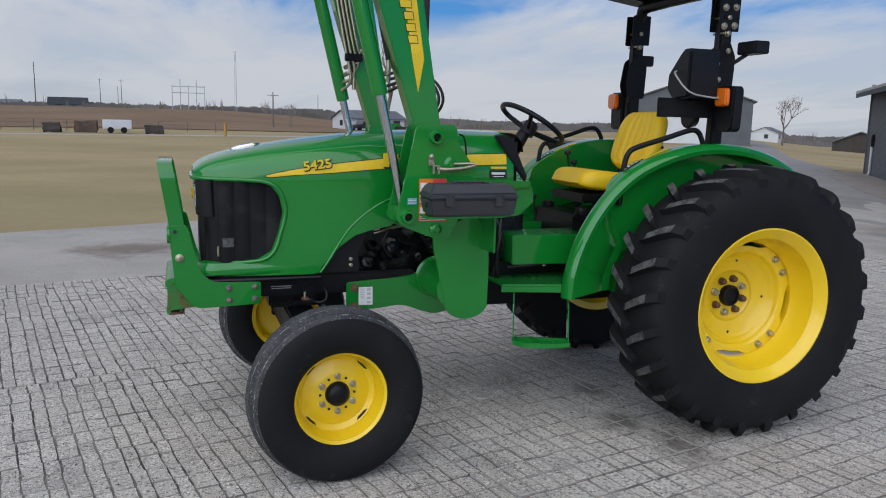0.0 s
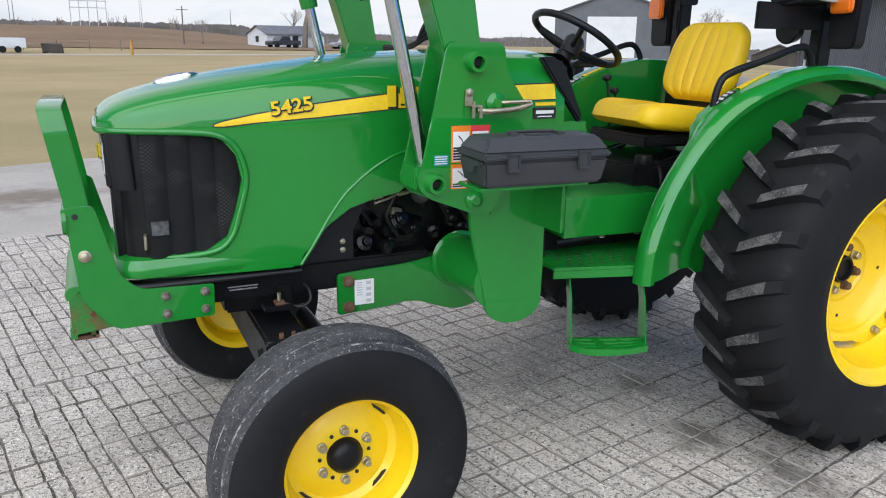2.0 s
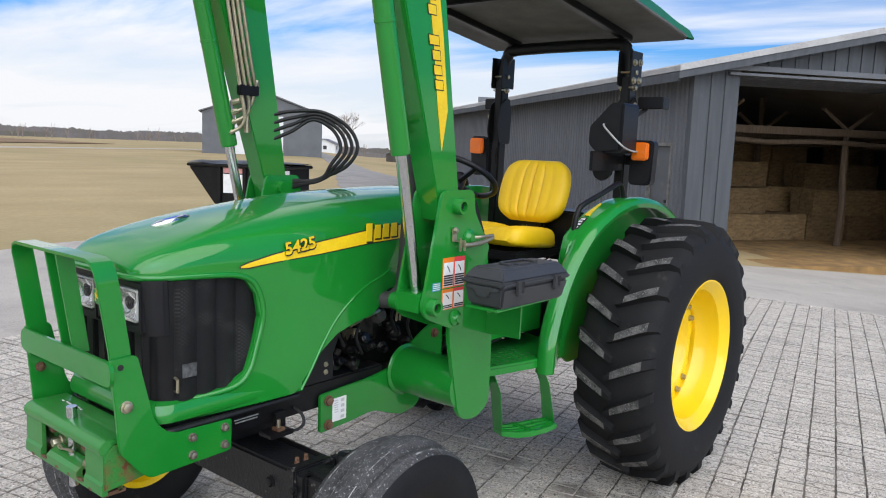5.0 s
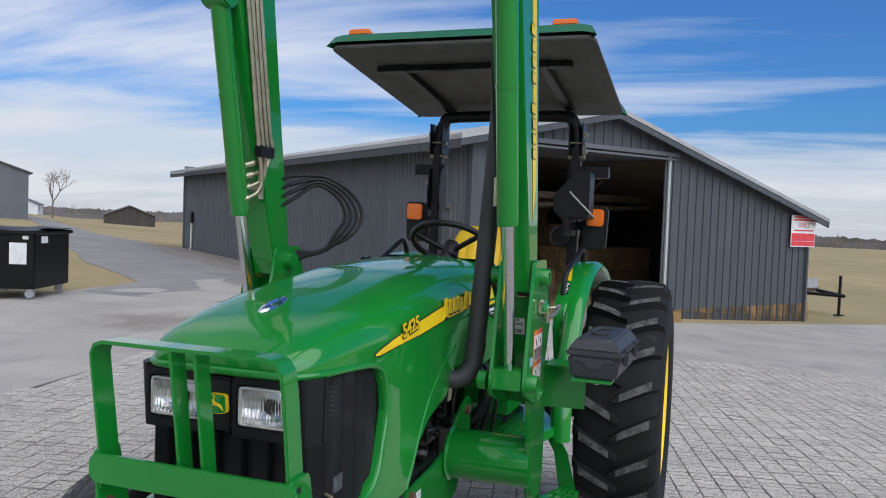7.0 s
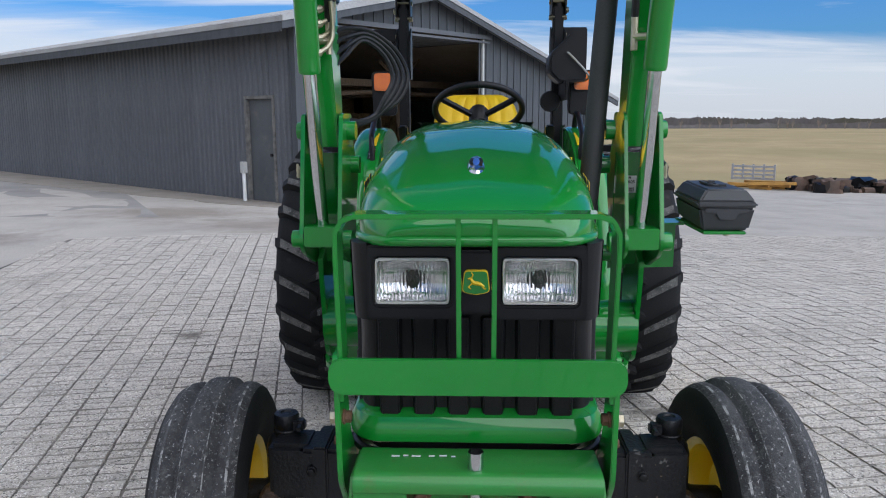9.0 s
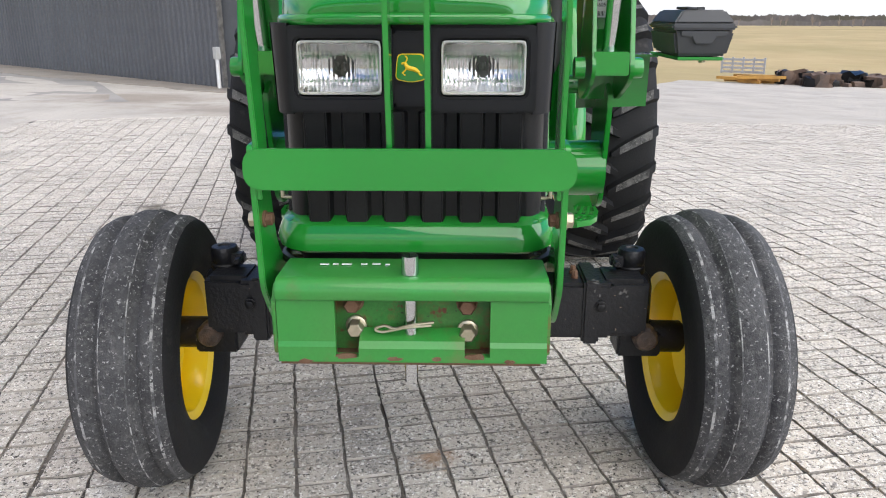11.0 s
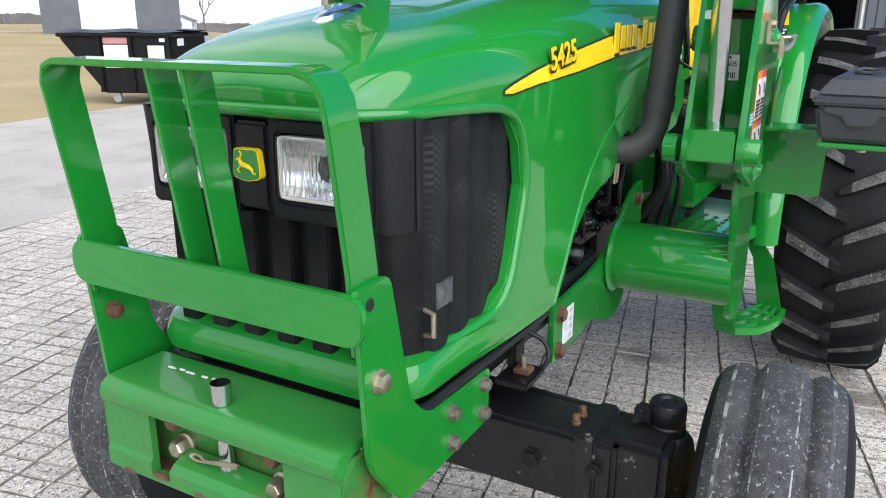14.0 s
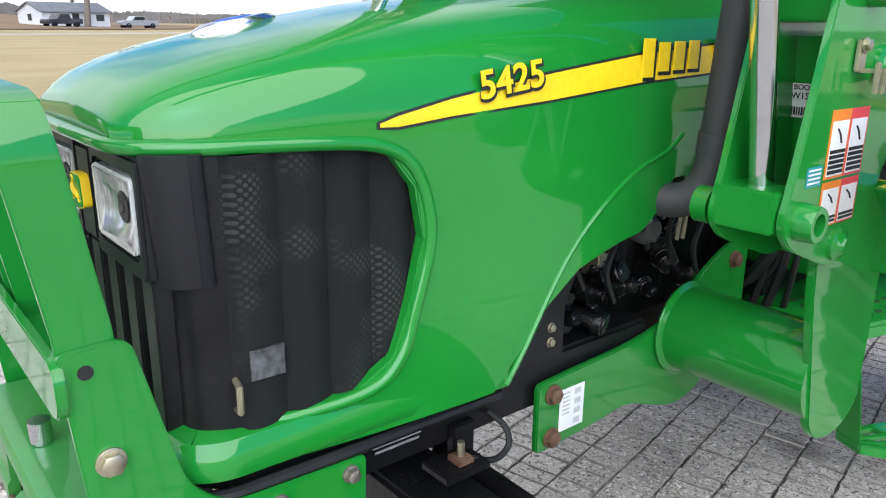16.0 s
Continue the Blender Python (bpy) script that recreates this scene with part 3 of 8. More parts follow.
for px in (-3.0, -6.6, -10.2, -14):
    for py in (2.1, 5.9, 9.6):
        bm = bmesh.new()
        tube(bm, [(px, py, -1.2), (px + 0.03, py + 0.03, 0.6), (px + 0.01, py - 0.02, 1.4), (px - 0.02, py, 2.3 if px > -5 else roof_z(py) - 0.3)], [0.10, 0.085, 0.09, 0.075], 8)
        part("post", bm, OLD_WOOD, barn)
    bm = bmesh.new()
    box(bm, (px, 6, 2.36), (0.14, 11.8, 0.18))
    tube(bm, [(px + 0.10, 1.5 + 1.1 * k, 2.10 + 0.03 * math.sin(2.3 * k)) for k in range(10)], 0.06, 7, 3)
    for py in (2.1, 5.9):
        tube(bm, [(px, py, 2.42), (px, py + 0.85, 3.05)], 0.05, 6), tube(bm, [(px, py, 2.42), (px, py - 0.75, 2.95)], 0.05, 6)
    part("beam", bm, OLD_WOOD, barn)
bm = bmesh.new()
box(bm, (-7, 6, -0.92), (14, 12, 0.9)), box(bm, (0.3, 3.3, -0.80), (1.0, 4.6, 0.8))
part("straw_floor", bm, STRAW, barn, "loose straw over the barn floor")


def hay_bale():
    b = bmesh.new()
    bmesh.ops.create_grid(b, x_segments=1, y_segments=1, size=0.5)
    b.clear()
    box(b, (0, 0, 0), (0.88, 1.24, 0.68))
    bmesh.ops.subdivide_edges(b, edges=b.edges[:], cuts=4, use_grid_fill=True)
    for v in b.verts:
        v.co += Vector((noise.noise(v.co * 7), noise.noise(v.co * 7 + Vector((5, 0, 0))), noise.noise(v.co * 7 + Vector((0, 9, 0))))) * 0.035
    return mesh_of(b, "hay_bale", HAY, 60)


bale_me = hay_bale()
for bx, first, tall in ((-4.6, 2.75, (2, 2, 1, 2, 2, 2)), (-6.1, 3.6, (3, 3, 2, 3, 3)), (-7.5, 2.2, (2, 1, 3, 4, 4, 3, 4))):
    for k, high in enumerate(tall):
        for h in range(high):
            ob = tagged(new("hay_bale", bale_me), "square brown hay bale stacked inside the barn", "hay bale", "stacked hay bales")
            ob.matrix_basis = BARN @ pose(bx + random.uniform(-0.16, 0.16), first + k * 1.27 + random.uniform(-0.05, 0.05), -0.13 + h * 0.675, random.uniform(-1.5, 1.5), 0, random.uniform(-5, 5)) @ Matrix.Diagonal((1, random.uniform(0.93, 1.0), 1, 1))

# overhead door of the bay, run back under the roof
raised = thing("overhead_door", "grey panelled overhead door standing open under the roof", "door", BARN @ pose(-0.12, 3.3, 3.30))
for k in range(5):
    bm = bmesh.new()
    prism(bm, [(-0.02 - 0.40 * k, -0.02), (-0.41 - 0.40 * k, -0.02), (-0.41 - 0.40 * k, 0.03), (-0.02 - 0.40 * k, 0.03)], -2.30, 2.36)
    for r in range(2):
        box(bm, (-0.13 - 0.40 * k - 0.17 * r, 0.03, -0.028), (0.05, 4.6, 0.016))
    part("door_panel", bm, SHEET_GREY, raised, bevel=0.004)
for yy in (-2.36, 2.42):
    bm = bmesh.new()
    box(bm, (-1.0, yy, 0.0), (2.1, 0.05, 0.07))
    part("door_rail", bm, SHEET_GREY, raised)

# sign on the corner post
sign = thing("wall_sign", "red and white notice board on the barn corner", "sign", BARN @ pose(0.10, 11.40, 1.62))
bm = bmesh.new()
box(bm, (0, 0, 0), (0.012, 1.15, 0.90))
part("sign_board", bm, WHITE_FILM, sign, bevel=0.003)
bm = bmesh.new()
box(bm, (0.009, 0, -0.17), (0.004, 1.1, 0.22)), box(bm, (0.009, 0, -0.355), (0.004, 1.1, 0.13)), box(bm, (0.009, 0, 0.40), (0.004, 0.9, 0.045)), box(bm, (0.009, 0, 0.32), (0.004, 1.0, 0.045)), box(bm, (0.009, 0, 0.02), (0.004, 0.9, 0.04))
part("sign_bar", bm, RED_FILM, sign)
letters("ONLY", 0.20, RED_FILM, "sign_word", sign, pose(0.009, 0, 0.17, 90, 0, 90), 0.002)

# service box, pipe and marker post on the side wall
meter = thing("electric_box", "small black electric box with a pale conduit on the barn wall", "electric box", BARN @ pose(-22.7, -0.10, 1.2))
bm = bmesh.new()
box(bm, (0, 0, 0), (0.34, 0.14, 0.5))
part("box_body", bm, BLACK_PLASTIC, meter, bevel=0.02)
bm = bmesh.new()
tube(bm, [(0, 0, -0.2), (0, 0, -1.35), (-0.1, -0.05, -1.5), (-0.35, -0.05, -1.52)], 0.05, 10)
part("conduit", bm, WHITE_FILM, meter)
stand = thing("utility_post", "short white pipe post with a grey outlet box", "utility post", BARN @ pose(-1.53, -0.30, -0.28))
bm = bmesh.new()
tube(bm, [(0, 0, -0.2), (0, 0, 0.62)], 0.04, 12)
part("pipe", bm, WHITE_FILM, stand)
bm = bmesh.new()
box(bm, (0, 0, 0.72), (0.14, 0.10, 0.24))
part("outlet_box", bm, mat("pale_grey_box", (0.5, 0.5, 0.48), None, rough=0.5), stand, bevel=0.01)


# ---- tractor ----
tractor = thing("tractor", "green tractor with yellow wheels, raised loader arms and a canopy", "tractor")
HW = 0.305  # half width of the hood


def lerp(table, x):
    """Straight-line reading of a table of (x, value) pairs, x rising."""
    if x <= table[0][0]:
        return table[0][1]
    for (a, va), (b, vb) in zip(table, table[1:]):
        if x <= b:
            return va + (vb - va) * (x - a) / (b - a)
    return table[-1][1]


TOP = [(1.10, 1.478), (1.40, 1.482), (1.64, 1.475), (1.88, 1.462), (2.11, 1.435), (2.28, 1.412), (2.41, 1.390), (2.54, 1.362), (2.62, 1.338), (2.67, 1.314), (2.70, 1.285)]
WID = [(1.10, HW), (2.05, HW), (2.20, 0.302), (2.35, 0.294), (2.48, 0.280), (2.58, 0.264), (2.64, 0.245), (2.68, 0.217), (2.70, 0.192)]
LIP = [(1.10, 1.20), (2.30, 1.215), (2.45, 1.238), (2.70, 1.245)]


def hood_section(x):
    """Half cross-section from the crown to the lower edge of the top panel."""
    zt, w, zl = lerp(TOP, x), lerp(WID, x), lerp(LIP, x)
    k = (zt - zl)
    pts = []
    for i in range(15):
        a = i / 14 * math.pi / 2
        e = 0.48
        pts.append((w * math.sin(a) ** e if a > 0 else 0.0, zl + k * (math.cos(a) ** 0.62 if a < math.pi / 2 - 1e-6 else 0.0)))
    # a raised centre spine, fading towards the sides
    return [(y, z + 0.008 * math.exp(-(y / 0.05) ** 2)) for y, z in pts]


bm = bmesh.new()
xs = [1.12 + i * 0.06 for i in range(22)] + [2.42, 2.47, 2.52, 2.55, 2.585, 2.61, 2.64, 2.66, 2.68, 2.69, 2.70]
rows = []
for x in xs:
    sec = hood_section(x)
    rows.append([(x, -y, z) for y, z in sec[:0:-1]] + [(x, y, z) for y, z in sec])
rows.append([(2.702, y * 0.97, 1.245 + (z - 1.245) * 0.6) for x, y, z in rows[-1]])
rows.append([(2.695, y * 0.95, 1.243) for x, y, z in rows[-2]])
grid(bm, rows)
hood = part("hood", bm, GREEN, tractor, "glossy green hood", smooth=50)

# side panels: behind the grille, over the engine arch
ARCH = [(2.15, 0.785), (2.10, 0.838), (2.03, 0.915), (1.95, 0.970), (1.86, 0.997), (1.775, 1.012), (1.735, 1.040), (1.710, 1.088), (1.685, 1.106), (1.655, 1.108), (1.625, 1.090), (1.60, 1.10), (1.35, 1.17)]
GRB = [(2.62, 0.785), (2.62, 0.852), (2.42, 0.865), (2.355, 0.905), (2.325, 0.985), (2.30, 1.085), (2.315, 1.165), (2.36, 1.222), (2.40, 1.236)]
for sy in (1, -1):
    bm = bmesh.new()
    prism(bm, GRB + [(2.30, 1.2425), (1.02, 1.2325), (1.02, 1.20), (1.30, 1.175)] + ARCH[::-1][1:], sy * (HW - 0.022), sy * HW)
    for xc in (1.5, 1.8, 2.05, 2.2, 2.3, 2.4, 2.5):
        bmesh.ops.bisect_plane(bm, geom=bm.verts[:] + bm.edges[:] + bm.faces[:], plane_co=(xc, 0, 0), plane_no=(1, 0, 0))
    for v in bm.verts:
        v.co.y += sy * (lerp(WID, v.co.x) - HW)
    pn = part("side_panel", bm, GREEN, tractor, bevel=0.003)
    # raised bead round the engine arch and round the grille
    bm = bmesh.new()
    tube(bm, [(x + 0.018, sy * (lerp(WID, x) - 0.003), z + 0.028) for x, z in [(2.105, 0.765), (2.06, 0.83), (2.00, 0.925), (1.94, 1.00), (1.86, 1.065), (1.78, 1.11), (1.70, 1.135), (1.655, 1.165)]], 0.0065, 8, 4)
    part("arch_bead", bm, GREEN, pn)
    bm = bmesh.new()
    tube(bm, [(x - 0.006, sy * (lerp(WID, x) - 0.001), z) for x, z in [(2.62, 0.845), (2.42, 0.858), (2.35, 0.90), (2.318, 0.985), (2.293, 1.085), (2.305, 1.160), (2.335, 1.208), (2.385, 1.232), (2.46, 1.240), (2.54, 1.243)]] + [(2.60, sy * 0.2595, 1.2445), (2.645, sy * 0.243, 1.2455), (2.680, sy * 0.216, 1.246), (2.699, sy * 0.180, 1.2465), (2.704, sy * 0.12, 1.247), (2.706, sy * 0.0, 1.247)], 0.0105, 10, 5)
    part("grille_bead", bm, GREEN, pn)
    # yellow stripe, tapering to a point, with a dark edge
    y = sy * (HW + 0.0012)
    up = [(1.16, 1.372), (1.50, 1.363), (1.80, 1.345), (2.05, 1.318), (2.25, 1.289), (2.345, 1.270), (2.374, 1.261)]
    lo = [(2.374, 1.256), (2.345, 1.255), (2.25, 1.2645), (2.05, 1.277), (1.80, 1.297), (1.50, 1.310), (1.16, 1.318)]

    def wrapped(bm_, outline, out):
        vs = []
        for x, z in outline:
            sec = hood_section(x)
            w = lerp([(zz, yy) for yy, zz in sec[::-1]], z)
            vs.append((x, sy * (w + out), z))
        return vs
    for nm, grow, out, mt in (("stripe_edge", 0.0042, 0.0012, INK), ("stripe", 0.0, 0.0022, YELLOW_FILM)):
        bm = bmesh.new()
        a = wrapped(bm, [(x, z + grow) for x, z in up[:-1]] + [(up[-1][0] + grow, up[-1][1] + grow * 0.6)], out)
        b_ = wrapped(bm, [(x, z - grow) for x, z in lo[::-1][:-1]] + [(lo[0][0] + grow, lo[0][1] - grow * 0.6)], out)
        mid = [tuple((Vector(p) + Vector(q)) / 2 + Vector((0, sy * 0.001, 0))) for p, q in zip(a, b_)]
        grid(bm, [a, mid, b_])
        part(nm, bm, mt, pn)
    # model number, and plain bars for the maker's name
    turn = pose(0, 0, 0, 90, 0, 180) if sy > 0 else pose(0, 0, 0, 90, 0, 0)
    for dx, out, mt, bold in ((0.003, 0.004, INK, 0.0035), (0.0, 0.0055, YELLOW_FILM, 0.0012)):
        letters("5425", 0.062, mt, "model_number", pn, Matrix.Translation((2.136 - dx, sy * (HW + out - 0.004), 1.312 - dx)) @ turn @ pose(0, 0, 0, -3, 0, 7 if sy > 0 else -7) @ Matrix.Diagonal((1.12, 0.95, 1, 1)), 0.0006, bold)
    bm = bmesh.new()
    for i in range(9):
        xx = 1.80 - i * 0.046
        if i == 4:
            continue
        box(bm, (xx, sy * (HW - 0.001), 1.338 + 0.0012 * i), (0.030, 0.004, 0.052 if i not in (0, 5) else 0.068))
    part("name_bar", bm, YELLOW_FILM, pn, kind="stuff")
    bm = bmesh.new()
    for i in range(9):
        if i != 4:
            box(bm, (1.795 - i * 0.046, sy * (HW - 0.0022), 1.333 + 0.0012 * i), (0.036, 0.004, 0.056 if i not in (0, 5) else 0.072))
    part("name_bar_shade", bm, INK, pn, kind="stuff")
    bm = bmesh.new()
    prism(bm, rounded([(1.16, 1.248), (1.255, 1.248), (1.255, 1.288), (1.16, 1.288)], 0.004, 2), sy * (HW - 0.002), sy * (HW + 0.003))
    part("dealer_plate", bm, INK, pn, "small black dealer sticker")
    bm = bmesh.new()
    box(bm, (1.207, sy * (HW + 0.0035), 1.272), (0.075, 0.0015, 0.012)), box(bm, (1.207, sy * (HW + 0.0035), 1.256), (0.06, 0.0015, 0.004))
    part("dealer_bar", bm, WHITE_FILM, pn, kind="stuff")
    bm = bmesh.new()
    box(bm, (1.205, sy * (HW + 0.001), 1.301), (0.085, 0.004, 0.012))
    part("dealer_bar", bm, YELLOW_FILM, pn)
    # cowl behind the hood, with a dark slanted trim
    bm = bmesh.new()
    prism(bm, [(1.050, 1.225), (1.232, 1.464), (1.178, 1.468), (1.13, 1.44), (1.045, 1.26)], sy * (HW - 0.03), sy * (HW + 0.004))
    part("cowl_trim", bm, BLACK_PLASTIC, tractor, bevel=0.006)

# lower skirt round the nose: a green band with rounded corners
plan = rounded([(2.12, -0.283), (2.25, -0.283), (2.40, -0.283), (2.635, -0.277), (2.685, -0.235), (2.685, 0.235), (2.635, 0.277), (2.40, 0.283), (2.25, 0.283), (2.12, 0.283)], [0, 0, 0, 0.09, 0.05, 0.05, 0.09, 0, 0, 0], 6)
prof = [(0.000, 0.790), (0.010, 0.797), (0.014, 0.815), (0.008, 0.835), (0.0, 0.850), (-0.03, 0.862), (-0.05, 0.86), (-0.05, 0.795), (-0.02, 0.788)]
bm = bmesh.new()
rows = []
for i, p in enumerate(plan):
    a, b_ = Vector(plan[max(i - 1, 0)]), Vector(plan[min(i + 1, len(plan) - 1)])
    t = (b_ - a).normalized()
    nn = Vector((t.y, -t.x))
    f = smooth(2.15, 2.5, p[0])
    rows.append([(p[0] + nn.x * d * (f if d > 0 else 1), p[1] + nn.y * d * (f if d > 0 else 1) + (1 if p[1] > 0 else -1) * (lerp(WID, p[0]) - 0.283) * (1 - f), z) for d, z in prof])
grid(bm, rows, True)
skirt = part("skirt", bm, GREEN, tractor, "green band under the grille")
bm = bmesh.new()
tube(bm, [(p[0] * 1.0, p[1] * 1.0, 0.768) for p in plan], 0.010, 8)
part("rubber_lip", bm, RUBBER, skirt)
# Dark backing, added so no bright ground shows below the skirt.
bm = bmesh.new()
prism(bm, rounded([(2.10, -0.255), (2.60, -0.255), (2.655, -0.20), (2.655, 0.20), (2.60, 0.255), (2.10, 0.255)], [0, 0.05, 0.05, 0.05, 0.05, 0], 5), 0.752, 0.784, "z")
part("nose_backing", bm, BLACK, skirt, "black backing added to close the gap under the nose", bevel=0.004)

def punched(material, pitch):
    """Pale dots in patches paint daylight seen through a punched screen, and some dust."""
    n, l = material.node_tree.nodes, material.node_tree.links
    b = n["Principled BSDF"]
    co = n.new("ShaderNodeTexCoord")
    xyz, flat = n.new("ShaderNodeSeparateXYZ"), n.new("ShaderNodeCombineXYZ")
    l.new(co.outputs["Object"], xyz.inputs[0])
    add = n.new("ShaderNodeMath")
    l.new(xyz.outputs[0], add.inputs[0]), l.new(xyz.outputs[1], add.inputs[1])
    l.new(add.outputs[0], flat.inputs[0]), l.new(xyz.outputs[2], flat.inputs[1])
    turn = n.new("ShaderNodeMapping")
    turn.inputs["Rotation"].default_value = (0, 0, math.pi / 4)
    l.new(flat.outputs[0], turn.inputs[0])
    dots = n.new("ShaderNodeTexVoronoi")
    dots.voronoi_dimensions = "2D"
    dots.inputs["Scale"].default_value, dots.inputs["Randomness"].default_value = 1 / pitch, 0.0
    l.new(turn.outputs[0], dots.inputs["Vector"])
    hole = n.new("ShaderNodeMapRange")
    hole.inputs["From Min"].default_value, hole.inputs["From Max"].default_value = 0.40, 0.28
    l.new(dots.outputs["Distance"], hole.inputs[0])
    noise = n.new("ShaderNodeTexNoise")
    noise.inputs["Scale"].default_value, noise.inputs["Detail"].default_value = 8.0, 2
    l.new(co.outputs["Object"], noise.inputs["Vector"])
    patch = n.new("ShaderNodeMapRange")
    patch.inputs["From Min"].default_value, patch.inputs["From Max"].default_value = 0.55, 0.62
    l.new(noise.outputs[0], patch.inputs[0])
    both = n.new("ShaderNodeMath")
    both.operation = "MULTIPLY"
    l.new(hole.outputs[0], both.inputs[0]), l.new(patch.outputs[0], both.inputs[1])
    mix = n.new("ShaderNodeMix")
    mix.data_type = "RGBA"
    l.new(both.outputs[0], mix.inputs[0])
    l.new(b.inputs["Base Color"].links[0].from_socket, mix.inputs[6])
    mix.inputs[7].default_value = (0.038, 0.038, 0.037, 1)
    l.new(mix.outputs[2], b.inputs["Base Color"])


punched(MESH_BLACK, 0.0085)
# grille: a ribbed black screen that wraps round the nose
gplan = rounded([(2.24, -0.268), (2.605, -0.264), (2.655, -0.235), (2.655, 0.235), (2.605, 0.264), (2.24, 0.268)], [0, 0.05, 0.035, 0.035, 0.05, 0], 8)
dense, acc = [], 0.0
for a, b_ in zip(gplan, gplan[1:]):
    a, b_ = Vector(a), Vector(b_)
    n_ = max(1, int((b_ - a).length / 0.008))
    for k in range(n_):
        dense.append((a.lerp(b_, k / n_), (b_ - a).normalized(), acc + (b_ - a).length * k / n_))
    acc += (b_ - a).length
bm = bmesh.new()
rows = []
for p, t, s in dense:
    nn = Vector((t.y, -t.x))
    ph = (s / 0.073) % 1.0
    d = 0.013 * math.sin(math.pi * ph) ** 0.7 * (1 - 0.35 * ph) if p.x < 2.585 else 0.0
    rows.append([(p.x + nn.x * d, p.y + nn.y * d, z) for z in (0.83, 0.95, 1.1, 1.234)])
grid(bm, rows)
for f in bm.faces:
    f.material_index = 1 if f.calc_center_median().x > 2.60 else 0
grille = part("grille", bm, (MESH_BLACK, BLACK), tractor, "ribbed black mesh grille wrapping round the nose", smooth=30)
for k in range(6):
    y = (k - 2.5) * 0.076
    bm = bmesh.new()
    prism(bm, rounded([(y - 0.031, 1.075), (y - 0.029, 0.842), (y - 0.018, 0.833), (y + 0.018, 0.833), (y + 0.029, 0.842), (y + 0.031, 1.075)], [0, 0.01, 0.008, 0.008, 0.01, 0], 4), 2.645, 2.676, "x")
    for v in bm.verts:
        if v.co.x > 2.66:
            v.co.y = y + (v.co.y - y) * 0.7
    part("grille_rib", bm, BLACK, grille, bevel=0.004)
bm = bmesh.new()
box(bm, (2.40, 0, 1.03), (0.36, 0.42, 0.38))
part("radiator", bm, BLACK, tractor)
for sy in (1, -1):
    bm = bmesh.new()
    box(bm, (2.552, sy * 0.2745, 0.948), (0.050, 0.004, 0.044))
    part("grille_label", bm, mat("worn_label", (0.11, 0.115, 0.115), (0.02, 0.02, 0.02), rough=0.6, scale=60), grille, "worn grey label")
    bm = bmesh.new()
    tube(bm, [(2.594, sy * 0.255, 0.884), (2.598, sy * 0.281, 0.888), (2.598, sy * 0.281, 0.926), (2.594, sy * 0.255, 0.930)], 0.005, 8)
    part("grille_handle", bm, ZINC, grille, "small wire handle")

REFLECTOR = mat("lamp_reflector", (0.70, 0.71, 0.72), (0.6, 0.6, 0.61), rough=0.15, metal=1.0, scale=14)
LENS_EDGE = mat("frosted_lens_edge", (0.55, 0.56, 0.55), (0.42, 0.43, 0.42), rough=0.25, coat=0.5, scale=20)


def hoop(bm, outer, inner, a, b):
    """A rounded rectangular ring across x, from a to b; outlines as y0, y1, z0, z1, radius."""
    loops = []
    for (y0, y1, z0, z1, r), x in ((outer, a), (outer, b), (inner, b), (inner, a)):
        loops.append([(x, y, z) for y, z in rounded([(y0, z0), (y1, z0), (y1, z1), (y0, z1)], r, 6)])
    grid(bm, loops + loops[:1], close_ring=True)
    bmesh.ops.remove_doubles(bm, verts=bm.verts, dist=1e-6)
    bmesh.ops.recalc_face_normals(bm, faces=bm.faces)


# headlight panel
half_plan = rounded([(2.655, 0.05), (2.655, 0.233), (2.687, 0.233), (2.684, 0.247), (2.668, 0.264), (2.640, 0.2745), (2.606, 0.2775), (2.598, 0.235)], [0, 0, 0.003, 0.012, 0.015, 0.015, 0.012, 0], 5)
bz = [(x, -y) for x, y in half_plan[::-1]] + half_plan
bm = bmesh.new()
prism(bm, bz, 1.070, 1.240, "z")
for v in bm.verts:
    if v.co.z < 1.1:
        v.co.x -= 0.010 if v.co.x > 2.63 else -0.006
        v.co.y *= 0.985
    elif v.co.x < 2.63:
        v.co.x += 0.014
bezel = part("headlight_panel", bm, BLACK_PLASTIC, tractor, "black moulded headlight surround", bevel=0.010)
